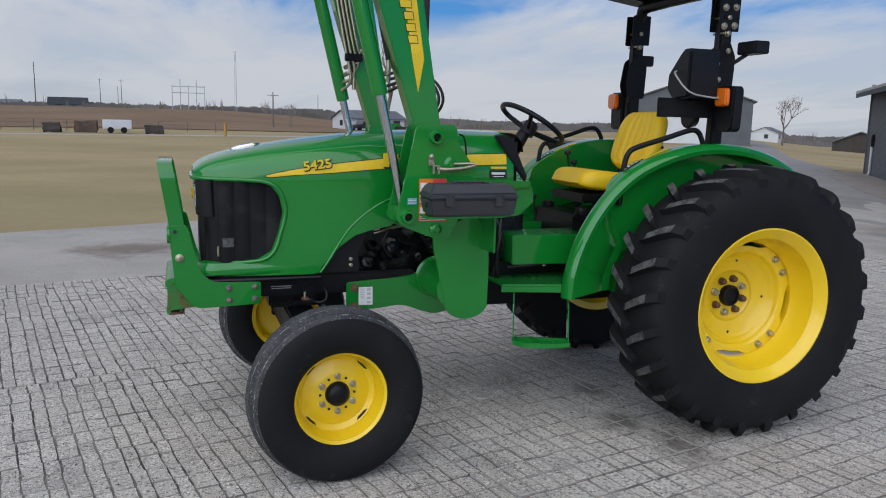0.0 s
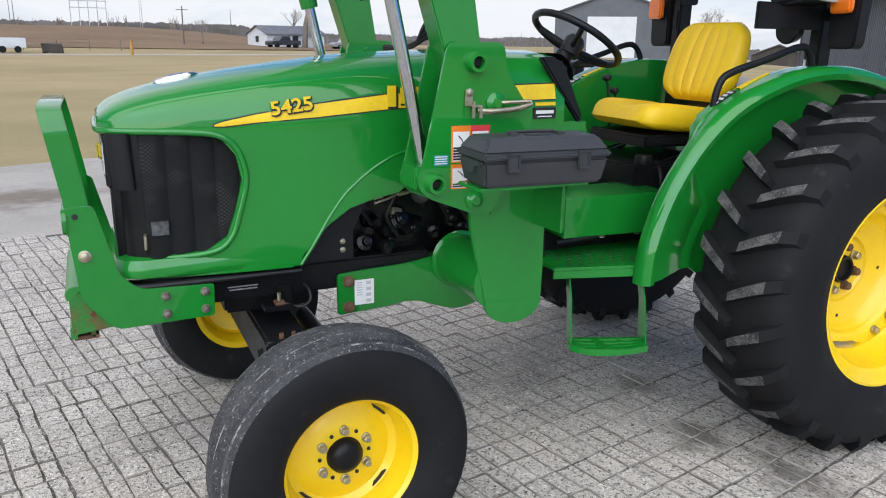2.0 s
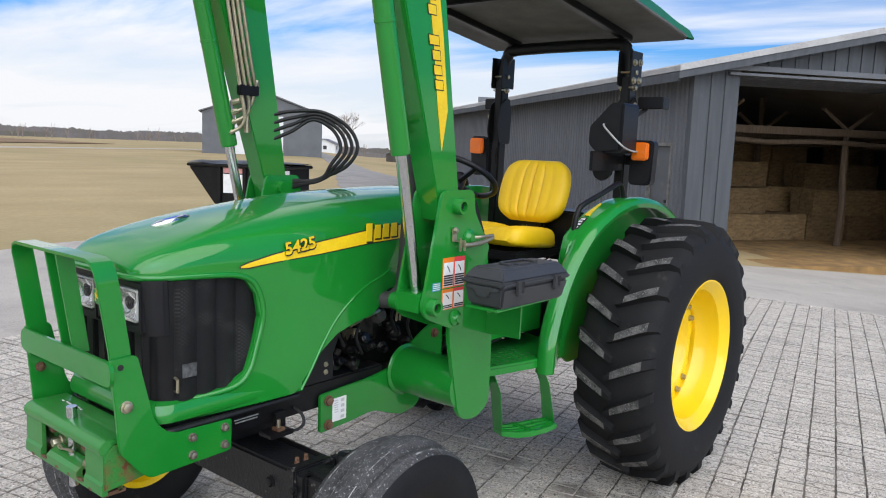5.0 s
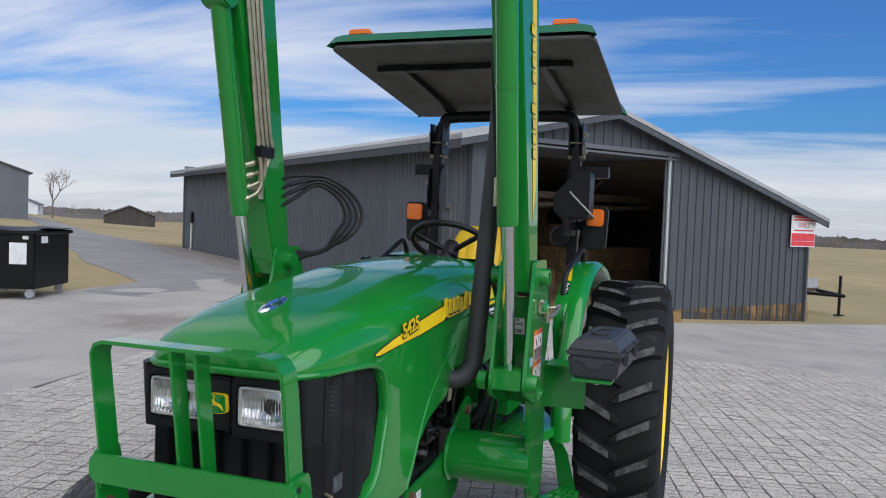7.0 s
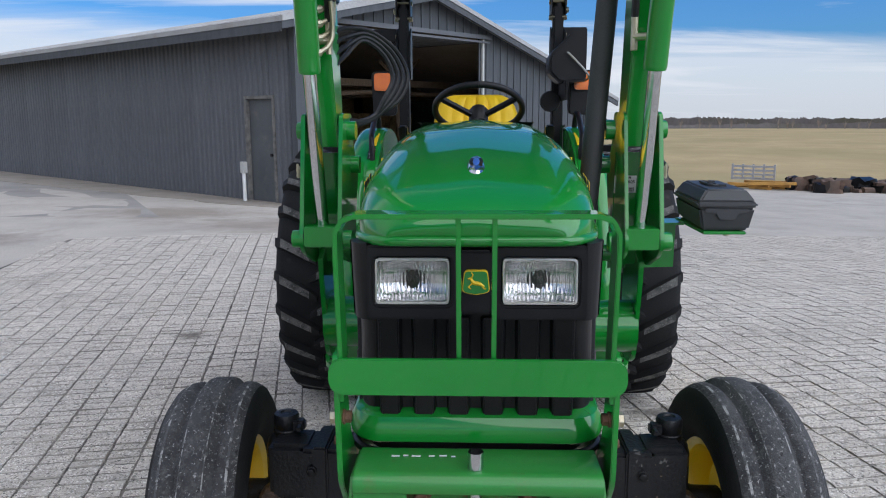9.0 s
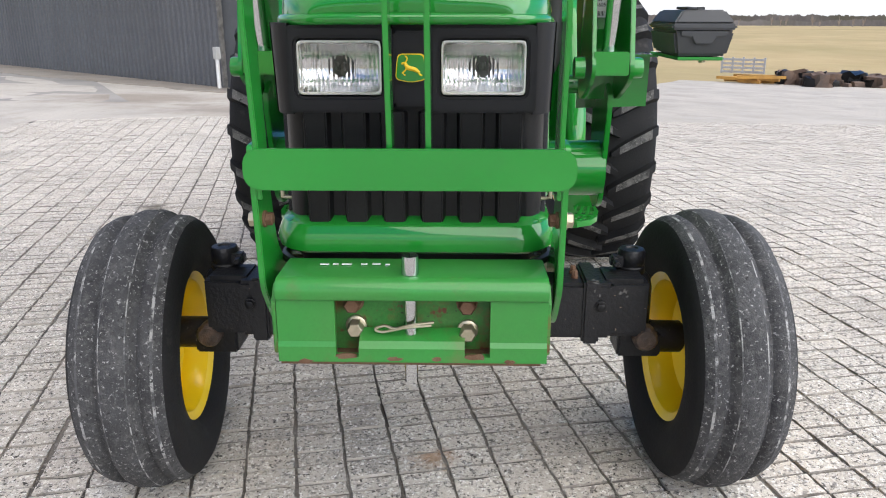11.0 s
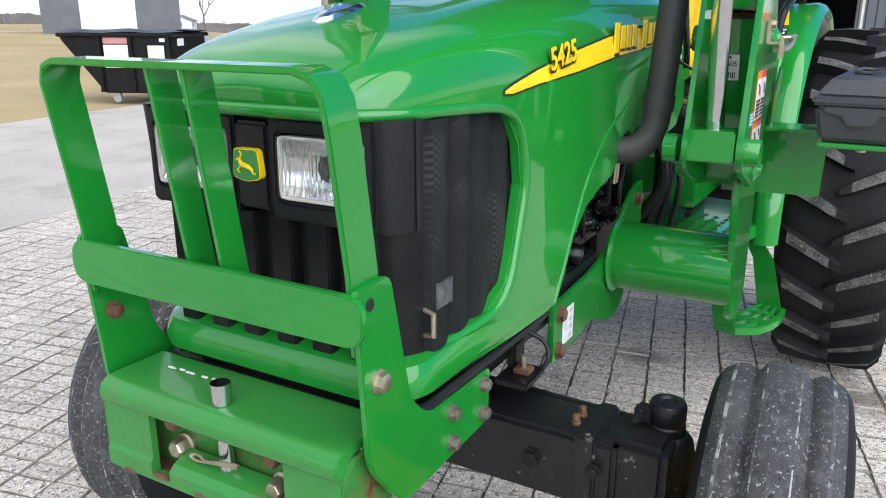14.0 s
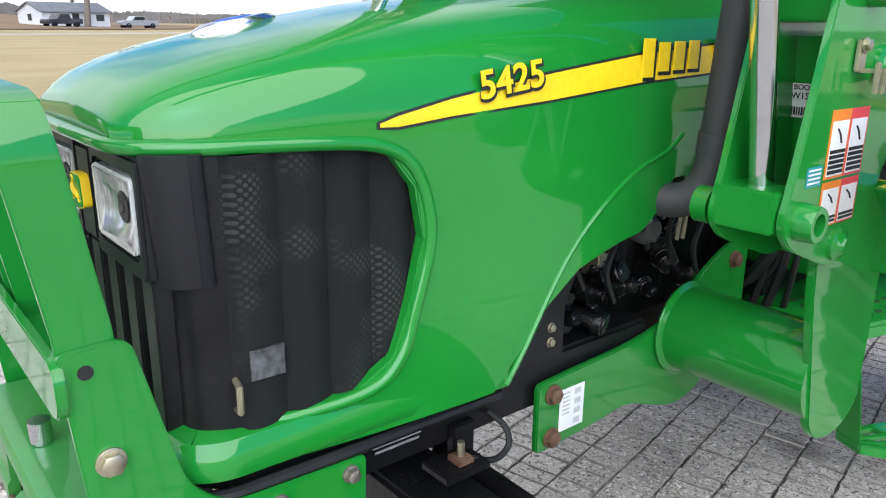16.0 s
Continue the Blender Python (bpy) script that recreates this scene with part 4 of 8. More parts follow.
for sy in (1, -1):
    ym = sy * 0.136
    bm = bmesh.new()
    box(bm, (2.652, ym, 1.156), (0.012, 0.165, 0.108))
    part("lamp_recess", bm, BLACK_PLASTIC, bezel)
    bm = bmesh.new()
    hoop(bm, (ym - 0.1005, ym + 0.1005, 1.074, 1.236, 0.012), (ym - 0.0825, ym + 0.0825, 1.1045, 1.2125, 0.014), 2.650, 2.690)
    part("recess_wall", bm, BLACK_PLASTIC, bezel, "rounded black lamp surround", bevel=0.005)
    bm = bmesh.new()
    hoop(bm, (ym - 0.0800, ym + 0.0800, 1.1085, 1.2085, 0.012), (ym - 0.0752, ym + 0.0752, 1.1135, 1.2035, 0.009), 2.672, 2.693)
    lamp = part("headlight", bm, LENS_EDGE, tractor, "rectangular glass headlight", bevel=0.002, m=Matrix.Translation((-0.001, 0, 0)))
    bm = bmesh.new()
    rows = []
    for i in range(9):
        v = i / 8 * 2 - 1
        rows.append([(2.660 + 0.030 * (v * v + (k / 12 * 2 - 1) ** 2) / 2, ym + (k / 12 * 2 - 1) * 0.078, 1.158 + v * 0.047) for k in range(13)])
    grid(bm, rows)
    part("reflector", bm, REFLECTOR, lamp, "silvered reflector")
    bm = bmesh.new()
    lathe(bm, [(0.021, 0), (0.021, 0.0012), (0.018, 0.0016), (0.016, 0.0005)], 24, Matrix.Translation((2.6640, ym, 1.160)) @ pose(0, 0, 0, 0, 0, -90))
    lathe(bm, [(0.008, 0), (0.008, 0.009), (0.001, 0.012)], 14, Matrix.Translation((2.663, ym, 1.160)) @ pose(0, 0, 0, 0, 0, -90))
    part("bulb_shield", bm, EXHAUST, lamp)
    bm = bmesh.new()
    rows = []
    for z in (1.109, 1.158, 1.207):
        rows.append([(2.694 + 0.0012 * math.cos(k * math.pi), ym - 0.081 + k * 0.162 / 40, z) for k in range(41)])
    grid(bm, rows)
    ln = part("lens", bm, GLASS, lamp, "fluted clear lens", smooth=60)
    ln.visible_shadow = False
bm = bmesh.new()
box(bm, (2.672, 0, 1.156), (0.036, 0.070, 0.140))
part("centre_panel", bm, BLACK_PLASTIC, bezel, bevel=0.006)
bm = bmesh.new()
shield = rounded([(-0.030, -0.020), (-0.025, 0.027), (0.025, 0.027), (0.030, -0.020), (0.0, -0.026)], 0.009, 4)
prism(bm, [(y, z + 1.158) for y, z in shield], 2.690, 2.702, "x")
badge = part("nose_badge", bm, YELLOW_FILM, tractor, "green shield badge with a yellow figure")
bm = bmesh.new()
prism(bm, [(y * 0.93, z * 0.93 + 1.158) for y, z in shield], 2.702, 2.704, "x")
part("badge_field", bm, GREEN, badge)
bm = bmesh.new()
tube(bm, [(2.7045, 0.017, 1.151), (2.7045, 0.008, 1.157), (2.7045, -0.006, 1.160), (2.7045, -0.011, 1.168)], [0.0022, 0.0044, 0.0048, 0.003], 6), tube(bm, [(2.7045, -0.008, 1.158), (2.7045, -0.016, 1.150), (2.7045, -0.010, 1.146)], 0.0018, 5), tube(bm, [(2.7045, 0.010, 1.156), (2.7045, 0.018, 1.146), (2.7045, 0.021, 1.147)], 0.0018, 5), tube(bm, [(2.7045, -0.010, 1.168), (2.7045, -0.006, 1.177), (2.7045, -0.010, 1.181)], 0.0016, 5), tube(bm, [(2.7045, -0.011, 1.169), (2.7045, -0.017, 1.167)], 0.002, 5)
part("badge_figure", bm, YELLOW_FILM, badge)
bm = bmesh.new()
lathe(bm, [(0.001, 0.006), (0.02, 0.004), (0.026, -0.004), (0.027, -0.012)], 24, Matrix.Translation((2.445, 0, 1.394)) @ pose(0, 0, 0, 90 , 0, 0) @ Matrix.Diagonal((2.8, 1, 0.82, 1)))
for v in bm.verts:
    v.co.z -= (v.co.x - 2.445) * 0.19
em = part("hood_emblem", bm, SILVER, tractor, "oval chrome emblem with a blue field")
bm = bmesh.new()
lathe(bm, [(0.001, 0.0075), (0.013, 0.0065), (0.016, 0.004)], 20, Matrix.Translation((2.447, 0, 1.394)) @ pose(0, 0, 0, 90, 0, 0) @ Matrix.Diagonal((2.2, 1, 0.56, 1)))
for v in bm.verts:
    v.co.z -= (v.co.x - 2.445) * 0.19
part("emblem_field", bm, BLUE_FILM, em)

# chassis: engine, frame rails, gearbox, axle
bm = bmesh.new()
box(bm, (2.05, 0, 0.722), (0.85, 0.46, 0.105))
FADED = mat("faded_print", (0.30, 0.30, 0.29), (0.16, 0.16, 0.16), rough=0.7, scale=70)
chassis = part("chassis", bm, BLACK, tractor, "black cast chassis rails", bevel=0.008)
for sy in (1, -1):
    for z, w in ((0.718, 0.100), (0.708, 0.092)):
        bm = bmesh.new()
        box(bm, (2.305, sy * 0.2305, z), (w, 0.002, 0.0045))
        part("rail_print", bm, FADED, chassis, "faded white printed bar")
bm = bmesh.new()
box(bm, (1.62, 0, 0.92), (0.78, 0.30, 0.36)), box(bm, (1.62, 0, 1.15), (0.70, 0.24, 0.12))
OILY = mat("oily_black_paint", (0.0035, 0.0035, 0.004), (0.006, 0.006, 0.006), spec=0.30, rough=0.22, rvar=0.12, coat=0.08, scale=22, fine=90, bump=0.25, dirt=(0.03, 0.028, 0.025), dirt_at=(0.62, 0.8), dirt_scale=24)
eng = part("engine", bm, OILY, tractor, "black painted engine block", bevel=0.012)
for sy in (1, -1):
    random.seed(4)
    for i in range(34):
        c = Vector((random.uniform(1.40, 1.94), sy * random.uniform(0.15, 0.215), random.uniform(0.80, 1.10)))
        bm = bmesh.new()
        tilt_ = pose(*c, random.uniform(-30, 30), random.uniform(-40, 40), random.uniform(-30, 30))
        ra, rb_ = random.uniform(0.010, 0.034), random.uniform(0.008, 0.030)
        if random.random() < 0.3:
            box(bm, (0, 0, 0), (random.uniform(0.03, 0.08), 0.05, random.uniform(0.02, 0.05)), tilt_)
        else:
            lathe(bm, [(ra * 0.6, -0.05), (ra, -0.044), (ra, 0.0), (rb_, 0.004), (rb_, 0.03), (rb_ * 0.7, 0.036)], 12, tilt_)
        part("engine_fitting", bm, ZINC if i in (6, 15) else OILY, eng, bevel=0.004)
    bm = bmesh.new()
    for i in range(5):
        bm = bmesh.new()
        x0, z0 = 1.45 + 0.1 * i, 0.84 + 0.05 * (i % 3)
        tube(bm, [(x0, sy * 0.23, z0), (x0 + 0.05, sy * 0.245, z0 + 0.08), (x0 + 0.02, sy * 0.24, z0 + 0.16), (x0 + 0.10, sy * 0.22, z0 + 0.22)], 0.007, 6, 5)
        part("engine_hose", bm, RUBBER, eng)
    bm = bmesh.new()
    tube(bm, [(1.74, sy * 0.25, 1.005), (1.80, sy * 0.262, 0.985), (1.85, sy * 0.262, 0.972), (1.85, sy * 0.262, 0.988), (1.82, sy * 0.262, 0.994)], 0.005, 6)
    tube(bm, [(1.68, sy * 0.25, 1.01), (1.76, sy * 0.258, 0.998)], 0.009, 8)
    part("latch", bm, ZINC, eng, "plated hood latch")
    for xx in (1.575, 1.555):
        bm = bmesh.new()
        tube(bm, [(xx, sy * 0.25, 0.95), (xx - 0.01, sy * 0.255, 1.08)], 0.005, 6)
        part("fuel_line", bm, ZINC, eng)
    bm = bmesh.new()
    lathe(bm, [(0.03, 0), (0.035, 0.01), (0.035, 0.03), (0.02, 0.05)], 14, Matrix.Translation((1.66, sy * 0.205, 0.985)))
    part("filler_cap", bm, mat("dusty_cap", (0.05, 0.05, 0.046), None, rough=0.8), eng)
    # dark inner shroud at the front of the arch
    bm = bmesh.new()
    prism(bm, [(2.14, 0.78), (2.08, 0.90), (1.95, 1.06), (1.80, 1.14), (1.78, 1.07), (1.875, 0.985), (1.925, 0.88), (1.925, 0.78)], sy * 0.235, sy * 0.255)
    part("arch_shroud", bm, BLACK_PLASTIC, tractor, bevel=0.004)
    for x, z in ((1.965, 0.845), (1.965, 0.815), (1.99, 0.94)):
        bm = bmesh.new()
        hexbolt(bm, (x, sy * 0.255, z), 0.008, 0.008, "y", sy)
        part("shroud_bolt", bm, ZINC, tractor)

bm = bmesh.new()
box(bm, (0.60, 0, 0.68), (1.5, 0.26, 0.30))
trans = part("transmission", bm, BLACK, tractor, "dark transmission housing", bevel=0.03)
bm = bmesh.new()
lathe(bm, [(0.10, -0.655), (0.10, -0.42), (0.16, -0.40), (0.16, 0.40), (0.10, 0.42), (0.10, 0.655)], 24, Matrix.Translation((0.041, 0, 0.658)))
part("axle_housing", bm, BLACK, trans)

# front axle
CAST = mat("chipped_black_casting", (0.006, 0.0065, 0.008), (0.012, 0.012, 0.013), spec=0.35, rough=0.4, scale=6, fine=90, bump=0.25, speck=((16, (0.68, 0.72), (0.12, 0.115, 0.11)), (60, (0.70, 0.74), (0.16, 0.12, 0.09))))
RUSTY_DARK = mat("greasy_joint", (0.03, 0.022, 0.018), (0.08, 0.05, 0.035), rough=0.5, scale=40, bump=0.4, fine=120)
bm = bmesh.new()
box(bm, (2.20, 0, 0.50), (0.145, 1.00, 0.155))
axle = part("front_axle", bm, CAST, tractor, "black box-section front axle", bevel=0.010)
bm = bmesh.new()
box(bm, (2.20, 0, 0.635), (0.30, 0.20, 0.11))
part("axle_pivot", bm, BLACK, axle, bevel=0.01)
for sy in (1, -1):
    bm = bmesh.new()
    box(bm, (2.20, sy * 0.44, 0.50), (0.165, 0.045, 0.178))
    part("axle_clamp", bm, CAST, axle, bevel=0.006)
    bm = bmesh.new()
    box(bm, (2.19, sy * 0.53, 0.50), (0.13, 0.13, 0.165))
    part("axle_end_block", bm, CAST, axle, bevel=0.015)
for sy in (1, -1):
    bm = bmesh.new()
    lathe(bm, [(0.045, -0.12), (0.052, -0.11), (0.052, 0.03), (0.046, 0.055), (0.038, 0.066), (0.03, 0.072)], 20, Matrix.Translation((2.14, sy * 0.575, 0.50)) @ pose(0, 0, 0, 90))
    lathe(bm, [(0.045, 0), (0.045, 0.16)], 16, Matrix.Translation((2.15, sy * 0.56 if sy > 0 else -0.72, 0.38)))
    box(bm, (2.15, sy * 0.59, 0.375), (0.11, 0.12, 0.07))
    part("steering_knuckle", bm, CAST, axle, bevel=0.006)
    bm = bmesh.new()
    lathe(bm, [(0.036, 0.045), (0.039, 0.050), (0.039, 0.072), (0.036, 0.075), (0.036, 0.080), (0.038, 0.083), (0.038, 0.113), (0.034, 0.121), (0.018, 0.123), (0.014, 0.119), (0.001, 0.119)], 28, Matrix.Translation((2.14, sy * 0.565, 0.515)) @ pose(0, 0, 0, 90))
    cap = part("kingpin_cap", bm, CAST, axle)
    bm = bmesh.new()
    box(bm, (2.155, sy * 0.524, 0.606), (0.036, 0.04, 0.032))
    part("clamp_ear", bm, CAST, cap, bevel=0.006)
    bm = bmesh.new()
    hexbolt(bm, (2.163, sy * 0.516, 0.608), 0.009, 0.038, "x")
    part("clamp_bolt", bm, CAST, cap)
    bm = bmesh.new()
    lathe(bm, [(0.030, -0.03), (0.034, -0.02), (0.034, 0.02), (0.026, 0.03), (0.001, 0.032)], 18, Matrix.Translation((2.215, sy * 0.60, 0.405)) @ pose(0, 0, 0, 0, 0, -90))
    part("ball_joint", bm, RUSTY_DARK, axle)
    for yy, zz in ((0.326, 0.505), (0.462, 0.52)):
        bm = bmesh.new()
        hexbolt(bm, (2.272 if yy < 0.4 else 2.282, sy * yy, zz), 0.017 if yy < 0.4 else 0.012, 0.016, "x")
        part("axle_bolt", bm, BLACK, axle)
    for xx in (2.18, 2.22):
        bm = bmesh.new()
        hexbolt(bm, (xx, sy * 0.40, 0.577), 0.008, 0.022, "z")
        part("clamp_bolt", bm, RUSTY, axle)
bm = bmesh.new()
tube(bm, [(2.03, -0.58, 0.50), (2.03, 0.58, 0.50)], 0.016, 8), tube(bm, [(2.06, 0.05, 0.52), (2.06, 0.5, 0.51)], 0.03, 10)
part("tie_rod", bm, BLACK, axle)


TYRE_LINE = mat("scuffed_tyre_line", (0.075, 0.075, 0.077), (0.30, 0.297, 0.288), rough=0.95, scale=26, fine=160, bump=0.6, mixpos=(0.50, 0.58), speck=((75, (0.56, 0.62), (0.04, 0.04, 0.04)),))


# wheels
def flat_foot(bm, base):
    for v in bm.verts:
        if v.co.z < base:
            v.co.z = base + (v.co.z - base) * 0.1


def rear_wheel(sy):
    cx, cz, yo = 0.041, 0.658, 0.787 if sy > 0 else 0.784
    M = Matrix.Translation((cx, sy * yo, cz)) @ (Matrix() if sy > 0 else pose(0, 0, 0, 0, 0, 180))
    bm = bmesh.new()
    # dished disc: hub face deep inside, a cone out to a four-lobed flange that is bolted to the rim
    SPIN = radians(8)
    lathe(bm, [(0.001, -0.088), (0.118, -0.088), (0.130, -0.082), (0.136, -0.070), (0.150, -0.064), (0.205, -0.050), (0.232, -0.026), (0.243, -0.002), (0.252, 0.010), (0.268, 0.014), (0.302, 0.014), (0.304, 0.008), (0.302, 0.002), (0.262, 0.000), (0.236, -0.014), (0.222, -0.034), (0.198, -0.060), (0.120, -0.100), (0.001, -0.100)], 96)
    for v in bm.verts:
        r = math.hypot(v.co.x, v.co.z)
        if r > 0.225:
            lobe = abs(math.sin(2 * (math.atan2(v.co.z, v.co.x) - SPIN)))
            k = 1 - 0.085 * (1 - smooth(0.30, 0.72, lobe)) * smooth(0.225, 0.30, r)
            v.co.x, v.co.z = v.co.x * k, v.co.z * k
    bm.transform(M)
    disc = part("rear_wheel", bm, YELLOW, tractor, "yellow rear wheel with a bar-tread tyre")
    bm = bmesh.new()
    lathe(bm, [(0.345, -0.175), (0.385, -0.188), (0.405, -0.184), (0.405, -0.170), (0.37, -0.160), (0.345, -0.13), (0.318, -0.06), (0.312, 0.012), (0.332, 0.026), (0.338, 0.058), (0.344, 0.066), (0.348, 0.108), (0.356, 0.116), (0.360, 0.146), (0.372, 0.158), (0.388, 0.170), (0.400, 0.180), (0.402, 0.189), (0.385, 0.191), (0.372, 0.182), (0.356, 0.166), (0.336, 0.15), (0.328, 0.10), (0.318, 0.062), (0.300, 0.030), (0.302, -0.07), (0.335, -0.14)], 72, M, closed=True)
    part("rim", bm, YELLOW, disc, smooth=22)
    bm = bmesh.new()
    prof = [(0.37, -0.19), (0.40, -0.212), (0.45, -0.228), (0.52, -0.232), (0.58, -0.222), (0.622, -0.205), (0.645, -0.17), (0.655, -0.08), (0.658, 0), (0.655, 0.08), (0.645, 0.17), (0.622, 0.205), (0.58, 0.222), (0.52, 0.232), (0.45, 0.228), (0.40, 0.212), (0.37, 0.19)]
    prof = [(r * 0.997, h * 0.918) for r, h in prof]
    lathe(bm, prof, 96, M, closed=True)
    flat_foot(bm, -0.016)
    tyre = part("tyre", bm, TYRE, disc, "black rubber bar-tread tyre")
    # lugs: slanting bars on both halves, staggered
    nl, LUG = 24, -0.16
    bm = bmesh.new()
    for half in (1, -1):
        for i in range(nl):
            a0 = 2 * math.pi * (i + (0.5 if half > 0 else 0)) / nl
            secs = []
            for k in range(7):
                t = k / 6
                h = half * (-0.018 + 0.216 * t)
                ang = a0 + LUG * (1 - t) ** 1.1 * (1 if sy > 0 else -1)
                rb = lerp([(0.0, 0.653), (0.074, 0.650), (0.156, 0.638), (0.188, 0.618), (0.198, 0.583)], abs(h))
                rt = lerp([(0.0, 0.690), (0.092, 0.688), (0.156, 0.682), (0.184, 0.670), (0.198, 0.638)], abs(h))
                wd = (0.013, 0.021, 0.023, 0.024, 0.025, 0.027, 0.028)[k]
                ring = []
                for da, rr in ((-wd * 1.25, rb - 0.01), (-wd * 0.8, rt), (wd * 0.8, rt), (wd * 1.25, rb - 0.01)):
                    aa = ang + da / 0.68
                    ring.append((rr * math.cos(aa), h, rr * math.sin(aa)))
                secs.append([M @ Vector(p) for p in ring])
            vs = grid(bm, secs)
            bm.faces.new(vs[0]), bm.faces.new(vs[-1][::-1])
    bm.normal_update()
    for f in bm.faces:
        c = M.inverted() @ f.calc_center_median()
        nl_ = M.to_3x3().inverted() @ f.normal
        f.material_index = 1 if abs(nl_.x * c.x + nl_.z * c.z) / max(0.01, math.hypot(c.x, c.z)) > 0.80 and math.hypot(c.x, c.z) > 0.655 and abs(c.y) > 0.012 else 0
    flat_foot(bm, -0.02)
    part("tread", bm, (TYRE, LUG_TOP), disc, "worn rubber tread bars", smooth=25)
    bm = bmesh.new()
    lathe(bm, [(0.001, -0.074), (0.040, -0.072), (0.044, -0.058), (0.050, -0.056), (0.056, -0.064), (0.056, -0.10)], 32, M)
    part("axle_end", bm, BLACK, disc)
    for i in range(8):
        bm = bmesh.new()
        a = 2 * math.pi * (i + 0.3) / 8
        hexbolt(bm, (0, 0, 0), 0.016, 0.03)
        part("lug_bolt", bm, RUSTY if i % 3 else ZINC, disc, m=M @ Matrix.Translation((0.090 * math.cos(a), -0.087, 0.090 * math.sin(a))))
    for i in range(8):
        bm = bmesh.new()
        a = SPIN + math.pi / 4 + math.pi / 2 * (i // 2) + (0.16 if i % 2 else -0.16)
        hexbolt(bm, (0, 0, 0), 0.014, 0.022)
        part("rim_bolt", bm, ZINC, disc, m=M @ Matrix.Translation((0.278 * math.cos(a), 0.0145, 0.278 * math.sin(a))))
    for i in range(4):
        bm = bmesh.new()
        a = SPIN + math.pi / 2 * (i + 0.5)
        box(bm, (0.292 * math.cos(a), 0.006, 0.292 * math.sin(a)), (0.05, 0.012, 0.05), None)
        bmesh.ops.rotate(bm, verts=bm.verts, cent=(0.292 * math.cos(a), 0.006, 0.292 * math.sin(a)), matrix=Matrix.Rotation(-a, 3, "Y"))
        part("rim_lug", bm, YELLOW, disc, m=M, bevel=0.004)
        bm = bmesh.new()
        lathe(bm, [(0.001, 0.0), (0.007, 0.0), (0.007, 0.0015)], 10)
        part("stud_hole", bm, INK, disc, m=M @ Matrix.Translation((0.19 * math.cos(a + 0.7), -0.0530, 0.19 * math.sin(a + 0.7))))


def front_wheel(sy):
    cx, cz, yo = (2.136, 0.347, 0.771) if sy > 0 else (2.175, 0.347, 0.762)
    M = Matrix.Translation((cx, sy * yo, cz)) @ pose(0, 0, 0, 0, 0, 3.6 if sy > 0 else 185)
    bm = bmesh.new()
    lathe(bm, [(0.001, 0.012), (0.075, 0.012), (0.10, 0.010), (0.125, -0.004), (0.150, -0.010), (0.172, 0.004), (0.180, 0.01), (0.180, -0.004), (0.15, -0.024), (0.10, -0.008), (0.001, -0.008)], 56, M)
    disc = part("front_wheel", bm, YELLOW, tractor, "yellow front wheel with a ribbed tyre")
    bm = bmesh.new()
    lathe(bm, [(0.212, -0.100), (0.220, -0.103), (0.220, -0.092), (0.198, -0.084), (0.183, -0.04), (0.183, 0.012), (0.194, 0.020), (0.198, 0.044), (0.203, 0.050), (0.206, 0.072), (0.214, 0.082), (0.2200, 0.090), (0.2155, 0.096), (0.204, 0.088), (0.192, 0.076), (0.186, 0.05), (0.172, 0.015), (0.172, -0.045), (0.189, -0.088)], 64, M, closed=True)
    part("rim", bm, YELLOW, disc, smooth=25)
    bm = bmesh.new()
    half = [(0.204, 0.092), (0.223, 0.112), (0.260, 0.126), (0.306, 0.130), (0.338, 0.124), (0.358, 0.111), (0.3695, 0.0915), (0.3712, 0.0875), (0.3716, 0.0850), (0.3735, 0.068), (0.368, 0.059), (0.363, 0.052), (0.367, 0.044), (0.3845, 0.0325), (0.3855, 0.0295), (0.3885, 0.020), (0.3885, 0.0)]
    lathe(bm, [(r, -h) for r, h in half] + half[-2::-1], 80, M, closed=True)
    for f in bm.faces:
        c = M.inverted() @ f.calc_center_median()
        f.material_index = 2 if 0.0845 < abs(c.y) < 0.0905 and 0.367 < math.hypot(c.x, c.z) or 0.0285 < abs(c.y) < 0.0330 and 0.38 < math.hypot(c.x, c.z) else 1 if math.hypot(c.x, c.z) > 0.350 else 0
    flat_foot(bm, -0.02)
    part("tyre", bm, (TYRE, TYRE_WORN, TYRE_LINE), disc, "ribbed rubber implement tyre")
    bm = bmesh.new()
    lathe(bm, [(0.001, 0.05), (0.025, 0.05), (0.042, 0.042), (0.052, 0.03), (0.055, 0.012)], 28, M)
    part("hub_cap", bm, BLACK, disc, "black hub cap")
    for i in range(6):
        bm = bmesh.new()
        a = 2 * math.pi * (i + 0.5) / 6
        hexbolt(bm, (0, 0, 0), 0.0115, 0.022)
        part("lug_bolt", bm, ZINC, disc, m=M @ Matrix.Translation((0.079 * math.cos(a), 0.012, 0.079 * math.sin(a))))
    for i in range(6):
        bm = bmesh.new()
        a = 2 * math.pi * i / 6
        lathe(bm, [(0.001, 0.0), (0.006, 0.0), (0.006, 0.003)], 10)
        part("stud_hole", bm, INK, disc, m=M @ Matrix.Translation((0.076 * math.cos(a), 0.0122, 0.076 * math.sin(a))))
    for i in range(4):
        a0 = math.pi / 4 + i * math.pi / 2
        bm = bmesh.new()
        prism(bm, [(0.166 * math.cos(a0 + d), 0.166 * math.sin(a0 + d)) for d in (-0.2, -0.1, 0, 0.1, 0.2)] + [(0.158 * math.cos(a0 + d), 0.158 * math.sin(a0 + d)) for d in (0.12, 0, -0.12)], -0.003, 0.004)
        part("slot", bm, INK, disc, m=M)


for sy in (1, -1):
    rear_wheel(sy)
    front_wheel(sy)

